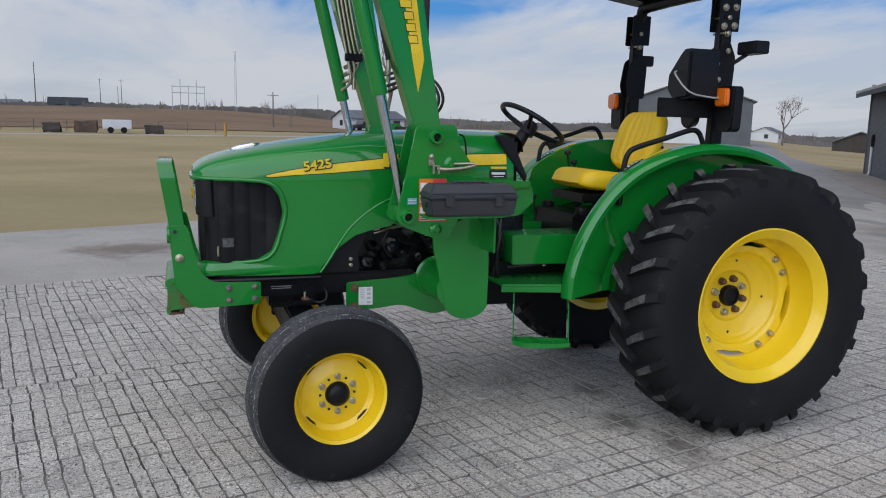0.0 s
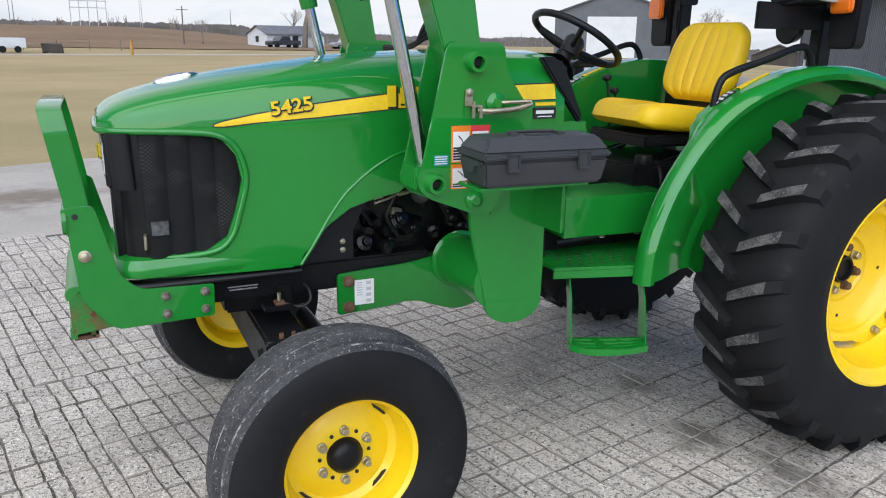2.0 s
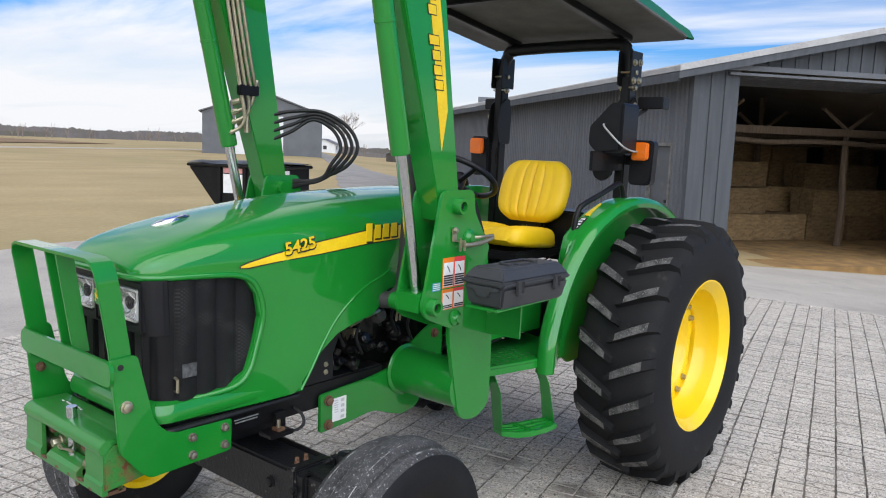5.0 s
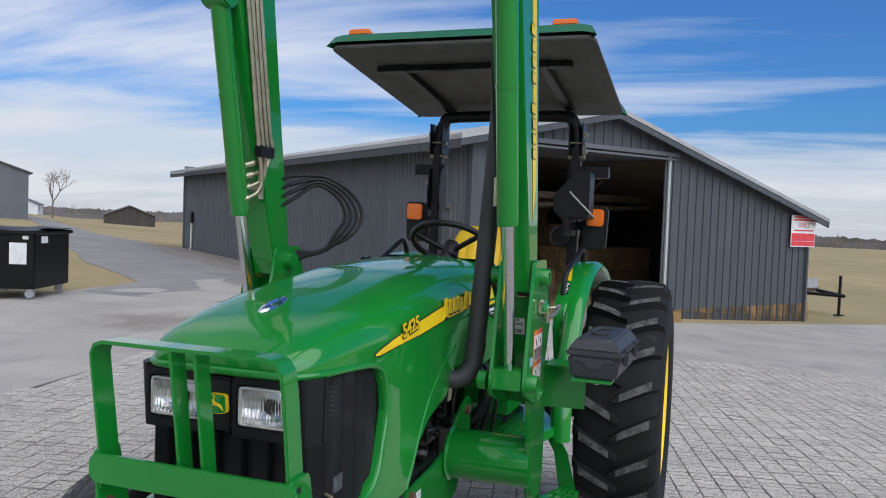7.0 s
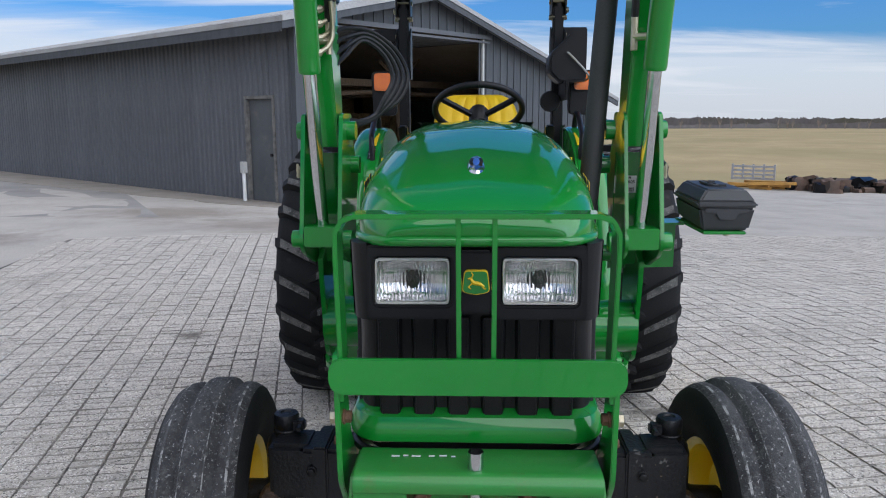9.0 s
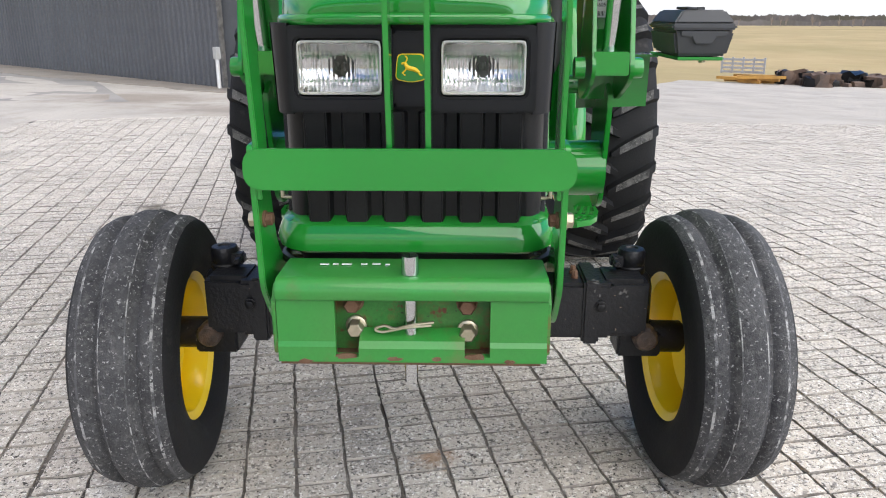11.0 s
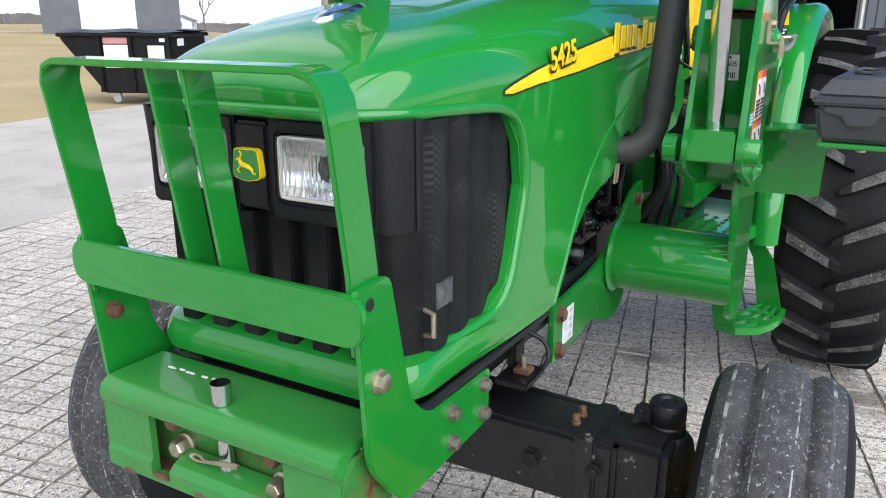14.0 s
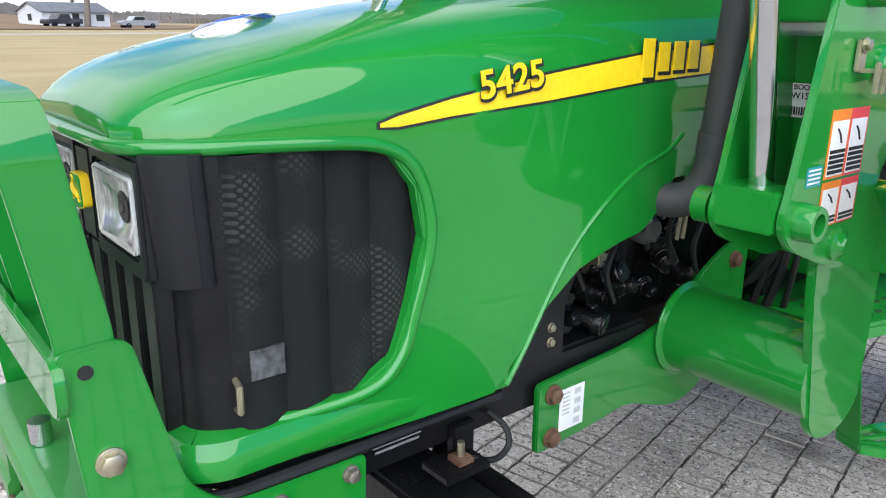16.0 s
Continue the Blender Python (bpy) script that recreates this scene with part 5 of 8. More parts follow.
# ---- front guard and hitch plate ----
BOLT_GREY = mat("weathered_bolt", (0.24, 0.215, 0.18), (0.12, 0.10, 0.08), rough=0.55, metal=0.7, scale=60, fine=200, bump=0.3)
for sy in (1, -1):
    bm = bmesh.new()
    ya, yb = sy * 0.278, sy * 0.290
    # side plate: rail along the chassis that turns up at the nose
    prism(bm, rounded([(2.408, 0.650), (2.405, 0.757), (2.628, 0.764), (2.680, 0.815), (2.732, 1.036), (2.815, 1.032), (2.798, 0.825), (2.793, 0.750), (2.728, 0.668), (2.695, 0.642), (2.60, 0.645)], [0.012, 0.012, 0.03, 0.03, 0.02, 0.012, 0.02, 0.03, 0.03, 0.02, 0.02], 5), ya, yb)
    sp = part("guard_side_plate", bm, GREEN, tractor, "green steel guard side plate", bevel=0.002)
    for x, z in ((2.435, 0.735), (2.554, 0.733), (2.436, 0.677), (2.554, 0.675)):
        bm = bmesh.new()
        hexbolt(bm, (x, yb, z), 0.0115, 0.016, "y", sy)
        part("plate_bolt", bm, BOLT_GREY, sp, "weathered hexagon bolt")
    bm = bmesh.new()
    hexbolt(bm, (2.770, yb, 0.885), 0.015, 0.016, "y", sy)
    part("guard_bolt", bm, ZINC, sp)
    bm = bmesh.new()
    lathe(bm, [(0.008, -0.012), (0.008, 0.012)], 12, Matrix.Translation((2.77, ya, 0.885)))
    hexbolt(bm, (2.77, ya, 0.885), 0.013, 0.018, "y", -sy)
    part("guard_nut", bm, RUSTY, sp)
    bm = bmesh.new()
    lathe(bm, [(0.001, 0.0), (0.009, 0.0), (0.009, 0.0015)], 14, Matrix.Translation((2.785, yb if sy > 0 else yb - 0.0015, 1.006)))
    part("bolt_hole", bm, INK, sp)
    bm = bmesh.new()
    tube(bm, [(2.60, sy * 0.15, 0.742), (2.60, sy * 0.278, 0.742)], 0.018, 10)
    part("spacer", bm, ZINC, sp)
    # uprights of the hoop
hoop = [(2.772, -0.274, 0.93), (2.780, -0.274, 1.05), (2.808, -0.273, 1.24), (2.816, -0.271, 1.285), (2.820, -0.258, 1.310), (2.822, -0.232, 1.319), (2.822, 0.0, 1.319), (2.822, 0.232, 1.319), (2.820, 0.258, 1.310), (2.816, 0.271, 1.285), (2.808, 0.273, 1.24), (2.780, 0.274, 1.05), (2.772, 0.274, 0.93)]
bm = bmesh.new()
ribbon(bm, hoop, 0.066, 0.010, (1, 0, 0))
guard = part("guard_hoop", bm, GREEN, tractor, "green flat-bar grille guard", bevel=0.002)
for y in (-0.034, 0.036):
    bm = bmesh.new()
    prism(bm, [(2.752, 1.0), (2.796, 1.315), (2.848, 1.315), (2.802, 1.0)], y - 0.005, y + 0.005)
    part("guard_bar", bm, GREEN, guard, bevel=0.0015)
bm = bmesh.new()
prism(bm, rounded([(-0.298, 0.951), (0.302, 0.951), (0.302, 1.027), (-0.298, 1.027)], 0.035, 6), 2.808, 2.821, "x")
part("guard_cross_bar", bm, GREEN, guard, bevel=0.002)
bm = bmesh.new()
prism(bm, rounded([(2.695, 0.782), (2.800, 0.782), (2.814, 0.758), (2.835, 0.757), (2.839, 0.780), (2.822, 0.799), (2.695, 0.797)], [0, 0.01, 0, 0.006, 0.016, 0.016, 0], 4), -0.252, 0.260)
hitch = part("hitch_plate", bm, GREEN_DULL, tractor, "worn green front hitch plate with rust", bevel=0.002)
bm = bmesh.new()
# face with a wide H-shaped opening: two tall lobes and a window over a sloping tongue
for y0, y1 in ((-0.252, -0.142), (0.152, 0.260)):
    prism(bm, [(2.815, 0.632), (2.815, 0.757), (2.828, 0.757), (2.828, 0.673), (2.834, 0.664), (2.834, 0.633)], y0, y1)
for y0, y1 in ((-0.142, -0.098), (0.104, 0.152)):
    prism(bm, [(2.815, 0.632), (2.815, 0.644), (2.834, 0.644), (2.834, 0.633)], y0, y1)
prism(bm, [(2.777, 0.676), (2.787, 0.686), (2.822, 0.672), (2.834, 0.661), (2.834, 0.633), (2.815, 0.632), (2.815, 0.662)], -0.098, 0.104)
part("face_plate", bm, GREEN_DULL, hitch, smooth=15)
bm = bmesh.new()
box(bm, (2.770, 0, 0.705), (0.014, 0.50, 0.155))
part("back_plate", bm, GREEN_RUST, hitch, bevel=0.002)
bm = bmesh.new()
box(bm, (2.79, 0, 0.630), (0.07, 0.50, 0.012))
part("bottom_plate", bm, RUSTY, hitch)
for y0 in (-0.262, 0.256):
    bm = bmesh.new()
    prism(bm, [(2.640, 0.668), (2.826, 0.646), (2.826, 0.752), (2.800, 0.780), (2.640, 0.780)], y0, y0 + 0.010)
    part("side_plate", bm, GREEN_RUST, hitch, "green hitch side with rust showing through", bevel=0.002)
for y, z, mt in ((-0.108, 0.688, ZINC), (0.110, 0.680, ZINC), (-0.112, 0.738, RUSTY), (0.108, 0.736, RUSTY)):
    bm = bmesh.new()
    hexbolt(bm, (2.777, y, z), 0.0165, 0.035, "x")
    part("hitch_bolt", bm, mt, hitch)
bm = bmesh.new()
tube(bm, [(2.795, 0.0, 0.575), (2.795, 0.0, 0.815)], 0.013, 16)
tube(bm, [(2.795, 0, 0.800), (2.795, 0, 0.836)], 0.0165, 16)
pin = part("hitch_pin", bm, STEEL, tractor, "steel hitch pin with a wire clip")
bm = bmesh.new()
tube(bm, [(2.814, 0.045, 0.708), (2.816, 0.0, 0.702), (2.813, -0.03, 0.694), (2.811, -0.05, 0.699), (2.811, -0.068, 0.692), (2.811, -0.055, 0.686), (2.814, -0.03, 0.692), (2.817, 0.0, 0.699), (2.812, 0.04, 0.701)], 0.003, 6, 5)
part("clip", bm, ZINC, pin, "wire clip")
bm = bmesh.new()
for y0, w0, k0 in ((-0.172, 0.017, 4), (-0.150, 0.011, -3), (-0.128, 0.019, 2), (-0.094, 0.012, 0), (-0.070, 0.016, -5), (-0.048, 0.009, 3)):
    box(bm, (2.742 + 0.0004 * k0, y0, 0.800), (0.004, w0, 0.002))
part("paint_mark", bm, WHITE_FILM, hitch)
# steering sensor bracket beside the chassis rail
bm = bmesh.new()
box(bm, (2.200, 0.262, 0.645), (0.10, 0.075, 0.016)), box(bm, (2.170, 0.238, 0.675), (0.05, 0.020, 0.07))
sensor = part("sensor_bracket", bm, BLACK, tractor, "black bracket with a rusty clamp and wire", bevel=0.003)
bm = bmesh.new()
box(bm, (2.195, 0.268, 0.6585), (0.034, 0.036, 0.012))
part("clamp", bm, RUSTY, sensor, "rusty clamp", bevel=0.002)
bm = bmesh.new()
tube(bm, [(2.195, 0.268, 0.664), (2.195, 0.268, 0.692)], 0.007, 10)
part("stud", bm, ZINC, sensor)
bm = bmesh.new()
tube(bm, [(2.180, 0.270, 0.655), (2.130, 0.285, 0.640), (2.095, 0.285, 0.655), (2.090, 0.270, 0.685), (2.10, 0.235, 0.705)], 0.006, 8, 6)
part("wire", bm, RUBBER, sensor)
random.seed(21)
for y0, z0, w0, h0 in ((-0.122, 0.645, 0.024, 0.012), (0.126, 0.645, 0.022, 0.014), (-0.03, 0.640, 0.018, 0.010), (0.05, 0.640, 0.010, 0.012), (0.19, 0.636, 0.012, 0.010), (-0.20, 0.634, 0.016, 0.012)):
    bm = bmesh.new()
    edge = [(y0 + w0 * math.cos(a / 7 * math.pi) * random.uniform(0.6, 1.1), z0 + h0 / 2 * math.sin(a / 7 * math.pi) * random.uniform(0.6, 1.1)) for a in range(14)]
    x0 = 2.8343
    prism(bm, edge, x0 - 0.006, x0, "x")
    part("rust_scab", bm, RUSTY, hitch)
hitch.location.z = -0.014
pin.location.z = -0.014

# ---- loader ----
for sy in (1, -1):
    outer = [(1.735, 1.515), (1.545, 1.515), (1.535, 1.43), (1.435, 1.29), (1.44, 1.27), (1.52, 1.09), (1.575, 0.985), (1.63, 0.985), (1.80, 1.05), (1.835, 1.09), (1.815, 1.15)]
    bm = bmesh.new()
    prism(bm, rounded(outer, [0.03, 0.03, 0.02, 0.02, 0.02, 0.02, 0.03, 0.03, 0.03, 0.03, 0.03], 4), sy * 0.592, sy * 0.606)
    plate = part("loader_plate", bm, GREEN, tractor, "green loader tower plate with warning labels", bevel=0.002)
    bm = bmesh.new()
    prism(bm, rounded([(x + 0.012, z) for x, z in outer], [0.03, 0.03, 0.02, 0.02, 0.02, 0.02, 0.03, 0.03, 0.03, 0.03, 0.03], 4), sy * (0.478 if sy > 0 else 0.462), sy * (0.490 if sy > 0 else 0.476))
    inner_plate = part("loader_plate", bm, GREEN, tractor, "green inner loader tower plate", bevel=0.002)
    bm = bmesh.new()
    box(bm, (1.60, sy * 0.534, 1.18), (0.012, 0.116, 0.40), None)
    for v in bm.verts:
        v.co.x += (v.co.z - 1.18) * 0.18
    web = part("tower_web", bm, GREEN, plate)
    bm = bmesh.new()
    box(bm, (1.795, sy * 0.534, 1.110), (0.080, 0.110, 0.070))
    part("rod_block", bm, GREEN, plate, bevel=0.004)
    for nm, x, z, r in (("upper_pin", 1.648, 1.456, 0.030), ("lower_pin", 1.778, 1.095, 0.030), ("lock_boss", 1.575, 1.335, 0.028), ("rear_boss", 1.640, 1.035, 0.026)):
        bm = bmesh.new()
        m = Matrix.Translation((x, sy * 0.604, z)) @ (Matrix() if sy > 0 else pose(0, 0, 0, 0, 0, 180))
        if "pin" in nm:
            lathe(bm, [(r * 1.05, 0), (r * 1.02, 0.028), (r * 0.95, 0.034), (r * 0.62, 0.034), (r * 0.6, 0.012), (0.001, 0.012)], 24, m)
        else:
            lathe(bm, [(r * 1.2, 0), (r * 1.15, 0.010), (r * 0.8, 0.014), (r * 0.55, 0.02), (r * 0.5, 0.024), (0.001, 0.024)], 24, m)
        part(nm, bm, GREEN, plate)
        if "pin" in nm:
            bm = bmesh.new()
            lathe(bm, [(r * 0.58, 0.013), (r * 0.4, 0.02), (0.001, 0.02)], 16, m)
            part("pin_end", bm, BLACK, plate)
        bm = bmesh.new()
        lathe(bm, [(r * 1.1, -0.03), (r * 1.1, 0.0)], 20, Matrix.Translation((x + 0.012, sy * 0.462, z)) @ (Matrix() if sy > 0 else pose(0, 0, 0, 0, 0, 180)))
        part("pin_boss", bm, GREEN, plate)
    # mast lock pin with its clip plate
    bm = bmesh.new()
    tube(bm, [(1.645, sy * 0.628, 1.315), (1.60, sy * 0.640, 1.312), (1.52, sy * 0.640, 1.318), (1.465, sy * 0.640, 1.332)], 0.009, 10, 3)
    tube(bm, [(1.575, sy * 0.606, 1.335), (1.545, sy * 0.64, 1.338), (1.47, sy * 0.646, 1.340)], 0.006, 8)
    lock = part("lock_pin", bm, ZINC, plate, "plated parking pin")
    bm = bmesh.new()
    box(bm, (1.668, sy * 0.612, 1.352), (0.026, 0.008, 0.05)), box(bm, (1.652, sy * 0.624, 1.328), (0.030, 0.030, 0.006)), box(bm, (1.640, sy * 0.640, 1.312), (0.010, 0.008, 0.04)), box(bm, (1.665, sy * 0.640, 1.318), (0.010, 0.008, 0.05))
    part("lock_bracket", bm, ZINC, lock, bevel=0.002)
    bm = bmesh.new()
    hexbolt(bm, (1.668, sy * 0.616, 1.368), 0.010, 0.010, "y", sy)
    part("lock_bolt", bm, ZINC, lock)
    # boom: a box beam that leans forward as it rises
    bm = bmesh.new()
    prism(bm, [(1.600, 1.40), (1.712, 1.402), (1.905, 2.02), (2.085, 2.62), (2.16, 2.98), (2.04, 3.08), (1.815, 2.75), (1.715, 2.10)], sy * 0.484, sy * 0.585)
    boom = part("boom", bm, GREEN, tractor, "green box-section loader boom, raised", bevel=0.004)
    bm = bmesh.new()
    prism(bm, [(1.95 + 0.05, 2.98), (2.62, 3.00), (3.25, 2.62), (3.22, 2.52), (2.58, 2.86), (1.86, 2.84)], sy * 0.486, sy * 0.583)
    part("boom_arm", bm, GREEN, boom, bevel=0.004)
    # yellow stripe with plain bars for the maker's name
    yy = sy * 0.5862
    bm = bmesh.new()
    prism(bm, [(1.728, 1.654), (1.702, 1.80), (1.740, 2.05), (1.815, 2.42), (1.868, 2.42), (1.792, 2.03), (1.757, 1.80)], yy - 0.0005, yy + 0.0008)
    st = part("boom_stripe", bm, YELLOW_FILM, boom)
    for grow, out, mt, nm in ((0.0035, 0.0012, INK, "name_bar_shade"), (0.0, 0.0020, YELLOW_FILM, "name_bar")):
        bm = bmesh.new()
        for i in range(9):
            if i == 4:
                continue
            z = 2.30 - i * 0.050
            xa = 1.772 + (z - 2.03) * 0.205 - 0.012 - grow
            xb = xa + (0.050 if i in (0, 5) else 0.040) + 2 * grow
            prism(bm, [(xa + 0.006, z + grow), (xb + 0.006, z + grow), (xb, z - 0.030 - grow), (xa, z - 0.030 - grow)], yy + sy * out, yy + sy * (out + 0.0008))
        part(nm, bm, mt, st, kind="stuff")
    # lift cylinder beside the boom
    A, B_, C_ = Vector((1.785, sy * 0.535, 1.16)), Vector((1.890, sy * 0.538, 1.640)), Vector((2.078, sy * 0.552 if sy > 0 else -0.522, 2.42))
    bm = bmesh.new()
    tube(bm, [A - (B_ - A) * 0.05, B_ + (C_ - B_) * 0.05], 0.021, 20)
    rod = part("cylinder_rod", bm, STEEL, tractor, "bright chromed lift-cylinder rod")
    bm = bmesh.new()
    d = (C_ - B_)
    tube(bm, [B_, B_ + d * 0.012, B_ + d * 0.013, B_ + d * 0.55, B_ + d * 0.551, B_ + d * 0.565, B_ + d * 0.566, C_], [0.034, 0.036, 0.036, 0.036, 0.038, 0.038, 0.036, 0.036], 20)
    cyl = part("lift_cylinder", bm, GREEN, tractor, "green lift cylinder", smooth=30)
    bm = bmesh.new()
    lathe(bm, [(0.055, -0.05), (0.055, 0.05)], 20, Matrix.Translation(C_))
    part("cylinder_eye", bm, GREEN, cyl, bevel=0.006)
    bm = bmesh.new()
    tube(bm, [B_ + Vector((-0.03, -sy * 0.02, 0.10)), B_ + Vector((-0.05, -sy * 0.055, 0.10))], 0.012, 8), tube(bm, [B_ + Vector((-0.05, -sy * 0.055, 0.06)), B_ + Vector((-0.05, -sy * 0.055, 0.17))], 0.011, 8)
    part("cylinder_fitting", bm, ZINC, cyl, "plated hydraulic fitting")
    bm = bmesh.new()
    tube(bm, [B_ + Vector((-0.05, -sy * 0.055, 0.16)), B_ + Vector((0.02, -sy * 0.06, 0.5)), B_ + Vector((0.05, -sy * 0.05, 0.75)), C_ + Vector((-0.02, -sy * 0.04, 0.05))], 0.012, 8, 6)
    part("cylinder_hose", bm, RUBBER, cyl)
    # torque tube flange: round-ended drop plate, tube and chassis bracket
    bm = bmesh.new()
    flap = [(1.645, 1.0), (1.638, 0.93)] + [(1.468 + 0.110 * math.cos(a), 0.668 + 0.078 * math.sin(a)) for a in [-i * math.pi / 12 for i in range(1, 12)]] + [(1.358, 0.80), (1.362, 1.02), (1.45, 1.10)]
    prism(bm, flap, sy * 0.566, sy * 0.584)
    drop = part("drop_plate", bm, GREEN, tractor, "round-ended green loader mounting plate", bevel=0.003)
    bm = bmesh.new()
    lathe(bm, [(0.096, 0.0), (0.096, 0.33)], 32, Matrix.Translation((1.522, sy * 0.25 if sy > 0 else -0.58, 0.738)))
    part("cross_tube", bm, GREEN, drop)
    bm = bmesh.new()
    lathe(bm, [(0.096, 0), (0.106, 0.002), (0.108, 0.007), (0.097, 0.015)], 32, Matrix.Translation((1.522, sy * 0.253, 0.738)) @ (Matrix() if sy > 0 else pose(0, 0, 0, 0, 0, 180)))
    part("weld_bead", bm, GREEN, drop)
    bm = bmesh.new()
    rail = [(1.985, 0.575), (1.985, 0.725), (1.86, 0.733), (1.72, 0.738), (1.60, 0.757), (1.52, 0.80), (1.44, 0.86), (1.36, 0.90), (1.27, 0.915), (1.27, 0.70), (1.40, 0.60), (1.43, 0.555), (1.52, 0.535), (1.60, 0.56), (1.70, 0.60), (1.80, 0.585)]
    prism(bm, rounded(rail, [0.015, 0.015, 0.06, 0.06, 0.06, 0.05, 0.05, 0.04, 0.03, 0.02, 0.03, 0.02, 0.04, 0.06, 0.06, 0.05], 4), sy * 0.236, sy * 0.251)
    rl = part("mounting_rail", bm, GREEN, tractor, "green loader mounting rail bolted to the chassis", bevel=0.003)
    for x, z in ((1.945, 0.697), (1.945, 0.602), (1.33, 0.86)):
        bm = bmesh.new()
        hexbolt(bm, (x, sy * 0.251, z), 0.017, 0.016, "y", sy)
        part("rail_bolt", bm, RUSTY, rl, "rusty hexagon bolt")
    if sy < 0:
        for ob in (plate, inner_plate, boom, rod, cyl, drop):
            ob.location = (-0.044, 0.016, 0)

# labels on the near plate and rail
bm = bmesh.new()
box(bm, (1.888, 0.2522, 0.652), (0.072, 0.001, 0.092))
lb = part("serial_label", bm, WHITE_FILM, tractor, "white printed label")
bm = bmesh.new()
for i in range(4):
    box(bm, (1.872, 0.2530, 0.685 - i * 0.022), (0.018, 0.0006, 0.012))
for i in range(6):
    box(bm, (1.905, 0.2530, 0.688 - i * 0.009), (0.020, 0.0006, 0.004))
part("label_print", bm, mat("grey_print", (0.50, 0.50, 0.50), None, rough=0.5), lb)


def warning_label(y, x0, z0, w, h, sx):
    head, body = ORANGE_FILM, WHITE_FILM
    for i, (mt) in enumerate((ORANGE_FILM, RED_FILM)):
        for j in range(2):
            xx, zz = x0 - i * w, z0 - j * h * (1.25 if j else 0)
            hh = h * (1.2 if j == 0 else 0.82)
            bm = bmesh.new()
            box(bm, (xx - w / 2, y, zz - hh / 2), (w, 0.0008, hh))
            bb = part("warning_label", bm, mt, tractor, "orange and red warning label with pictures")
            bm = bmesh.new()
            box(bm, (xx - w / 2, y + 0.0008, zz - hh * 0.56), (w * 0.84, 0.0008, hh * 0.80))
            part("label_field", bm, WHITE_FILM, bb)
            bm = bmesh.new()
            if j == 0:
                for k in range(5):
                    box(bm, (xx - w / 2, y + 0.0016, zz - hh * (0.60 + k * 0.075)), (w * 0.80, 0.0006, hh * 0.052))
            else:
                for k in range(2):
                    box(bm, (xx - w / 2, y + 0.0016, zz - hh * (0.80 + k * 0.09)), (w * 0.80, 0.0006, hh * 0.06))
            tube(bm, [(xx - w * 0.35, y + 0.0014, zz - hh * 0.27), (xx - w * 0.5, y + 0.0014, zz - hh * 0.35), (xx - w * 0.62, y + 0.0014, zz - hh * 0.48)], 0.002, 5)
            part("label_bar", bm, INK, bb)


warning_label(0.6068, 1.722, 1.268, 0.066, 0.094, 1)
bm = bmesh.new()
box(bm, (1.755, 0.6068, 1.165), (0.048, 0.0008, 0.032))
tl = part("notice_label", bm, TEAL_FILM, tractor, "small teal notice label")
bm = bmesh.new()
for i in range(4):
    box(bm, (1.755, 0.6076, 1.176 - i * 0.007), (0.040, 0.0006, 0.003))
part("notice_bar", bm, WHITE_FILM, tl)
bm = bmesh.new()
box(bm, (1.607 + 0.021, 0.512, 1.27), (0.0015, 0.075, 0.06))
for v in bm.verts:
    v.co.x += (v.co.z - 1.27) * 0.18
bl = part("boom_label", bm, WHITE_FILM, tractor, "white part label with a bar code")
tilt = Matrix.Translation((1.6305, 0.512, 1.278)) @ pose(0, 0, 0, 0, 10, 0) @ pose(0, 0, 0, 90, 0, 90)
letters("BW15605", 0.016, INK, "label_number", bl, tilt, 0.0003, 0.0002)
letters("BOOM", 0.013, INK, "label_word", bl, Matrix.Translation((1.6335, 0.512, 1.293)) @ pose(0, 0, 0, 0, 10, 0) @ pose(0, 0, 0, 90, 0, 90), 0.0003, 0.0002)
bm = bmesh.new()
for i in range(14):
    box(bm, (1.627, 0.482 + i * 0.0045, 1.252), (0.0014, 0.002 if i % 3 else 0.003, 0.014))
part("bar_code", bm, INK, bl)

# steel pipes and hose loops on the far boom
for k in range(4):
    bm = bmesh.new()
    y = -0.445 - 0.0 * k
    z0 = 1.72 + 0.045 * k
    xk = 1.83 - k * 0.022  # the pipes run up the inner face
    tube(bm, [(xk + 0.24 , -0.470 + 0.004 * k, 3.0), (xk + 0.06, -0.470 + 0.004 * k, 2.0), (xk + 0.02, -0.468, z0 + 0.07), (xk + 0.025, -0.478, z0 + 0.01), (1.885 - 0.012 * k, -0.505, z0 - 0.02)], 0.008, 8, 5)
    part("steel_pipe", bm, ZINC, tractor, "bent steel hydraulic pipe", m=Matrix.Translation((-0.030, 0.018, 0)))
    bm = bmesh.new()
    tube(bm, [(1.882 - 0.012 * k, -0.503, z0 - 0.018), (1.905 - 0.012 * k, -0.530, z0 - 0.03)], 0.013, 8)
    part("pipe_fitting", bm, ZINC, tractor, m=Matrix.Translation((-0.030, 0.018, 0)))
bm = bmesh.new()
box(bm, (1.83, -0.470, 1.88), (0.10, 0.03, 0.045))
part("pipe_clamp", bm, BLACK, tractor, m=Matrix.Translation((-0.030, 0.018, 0)), bevel=0.004)
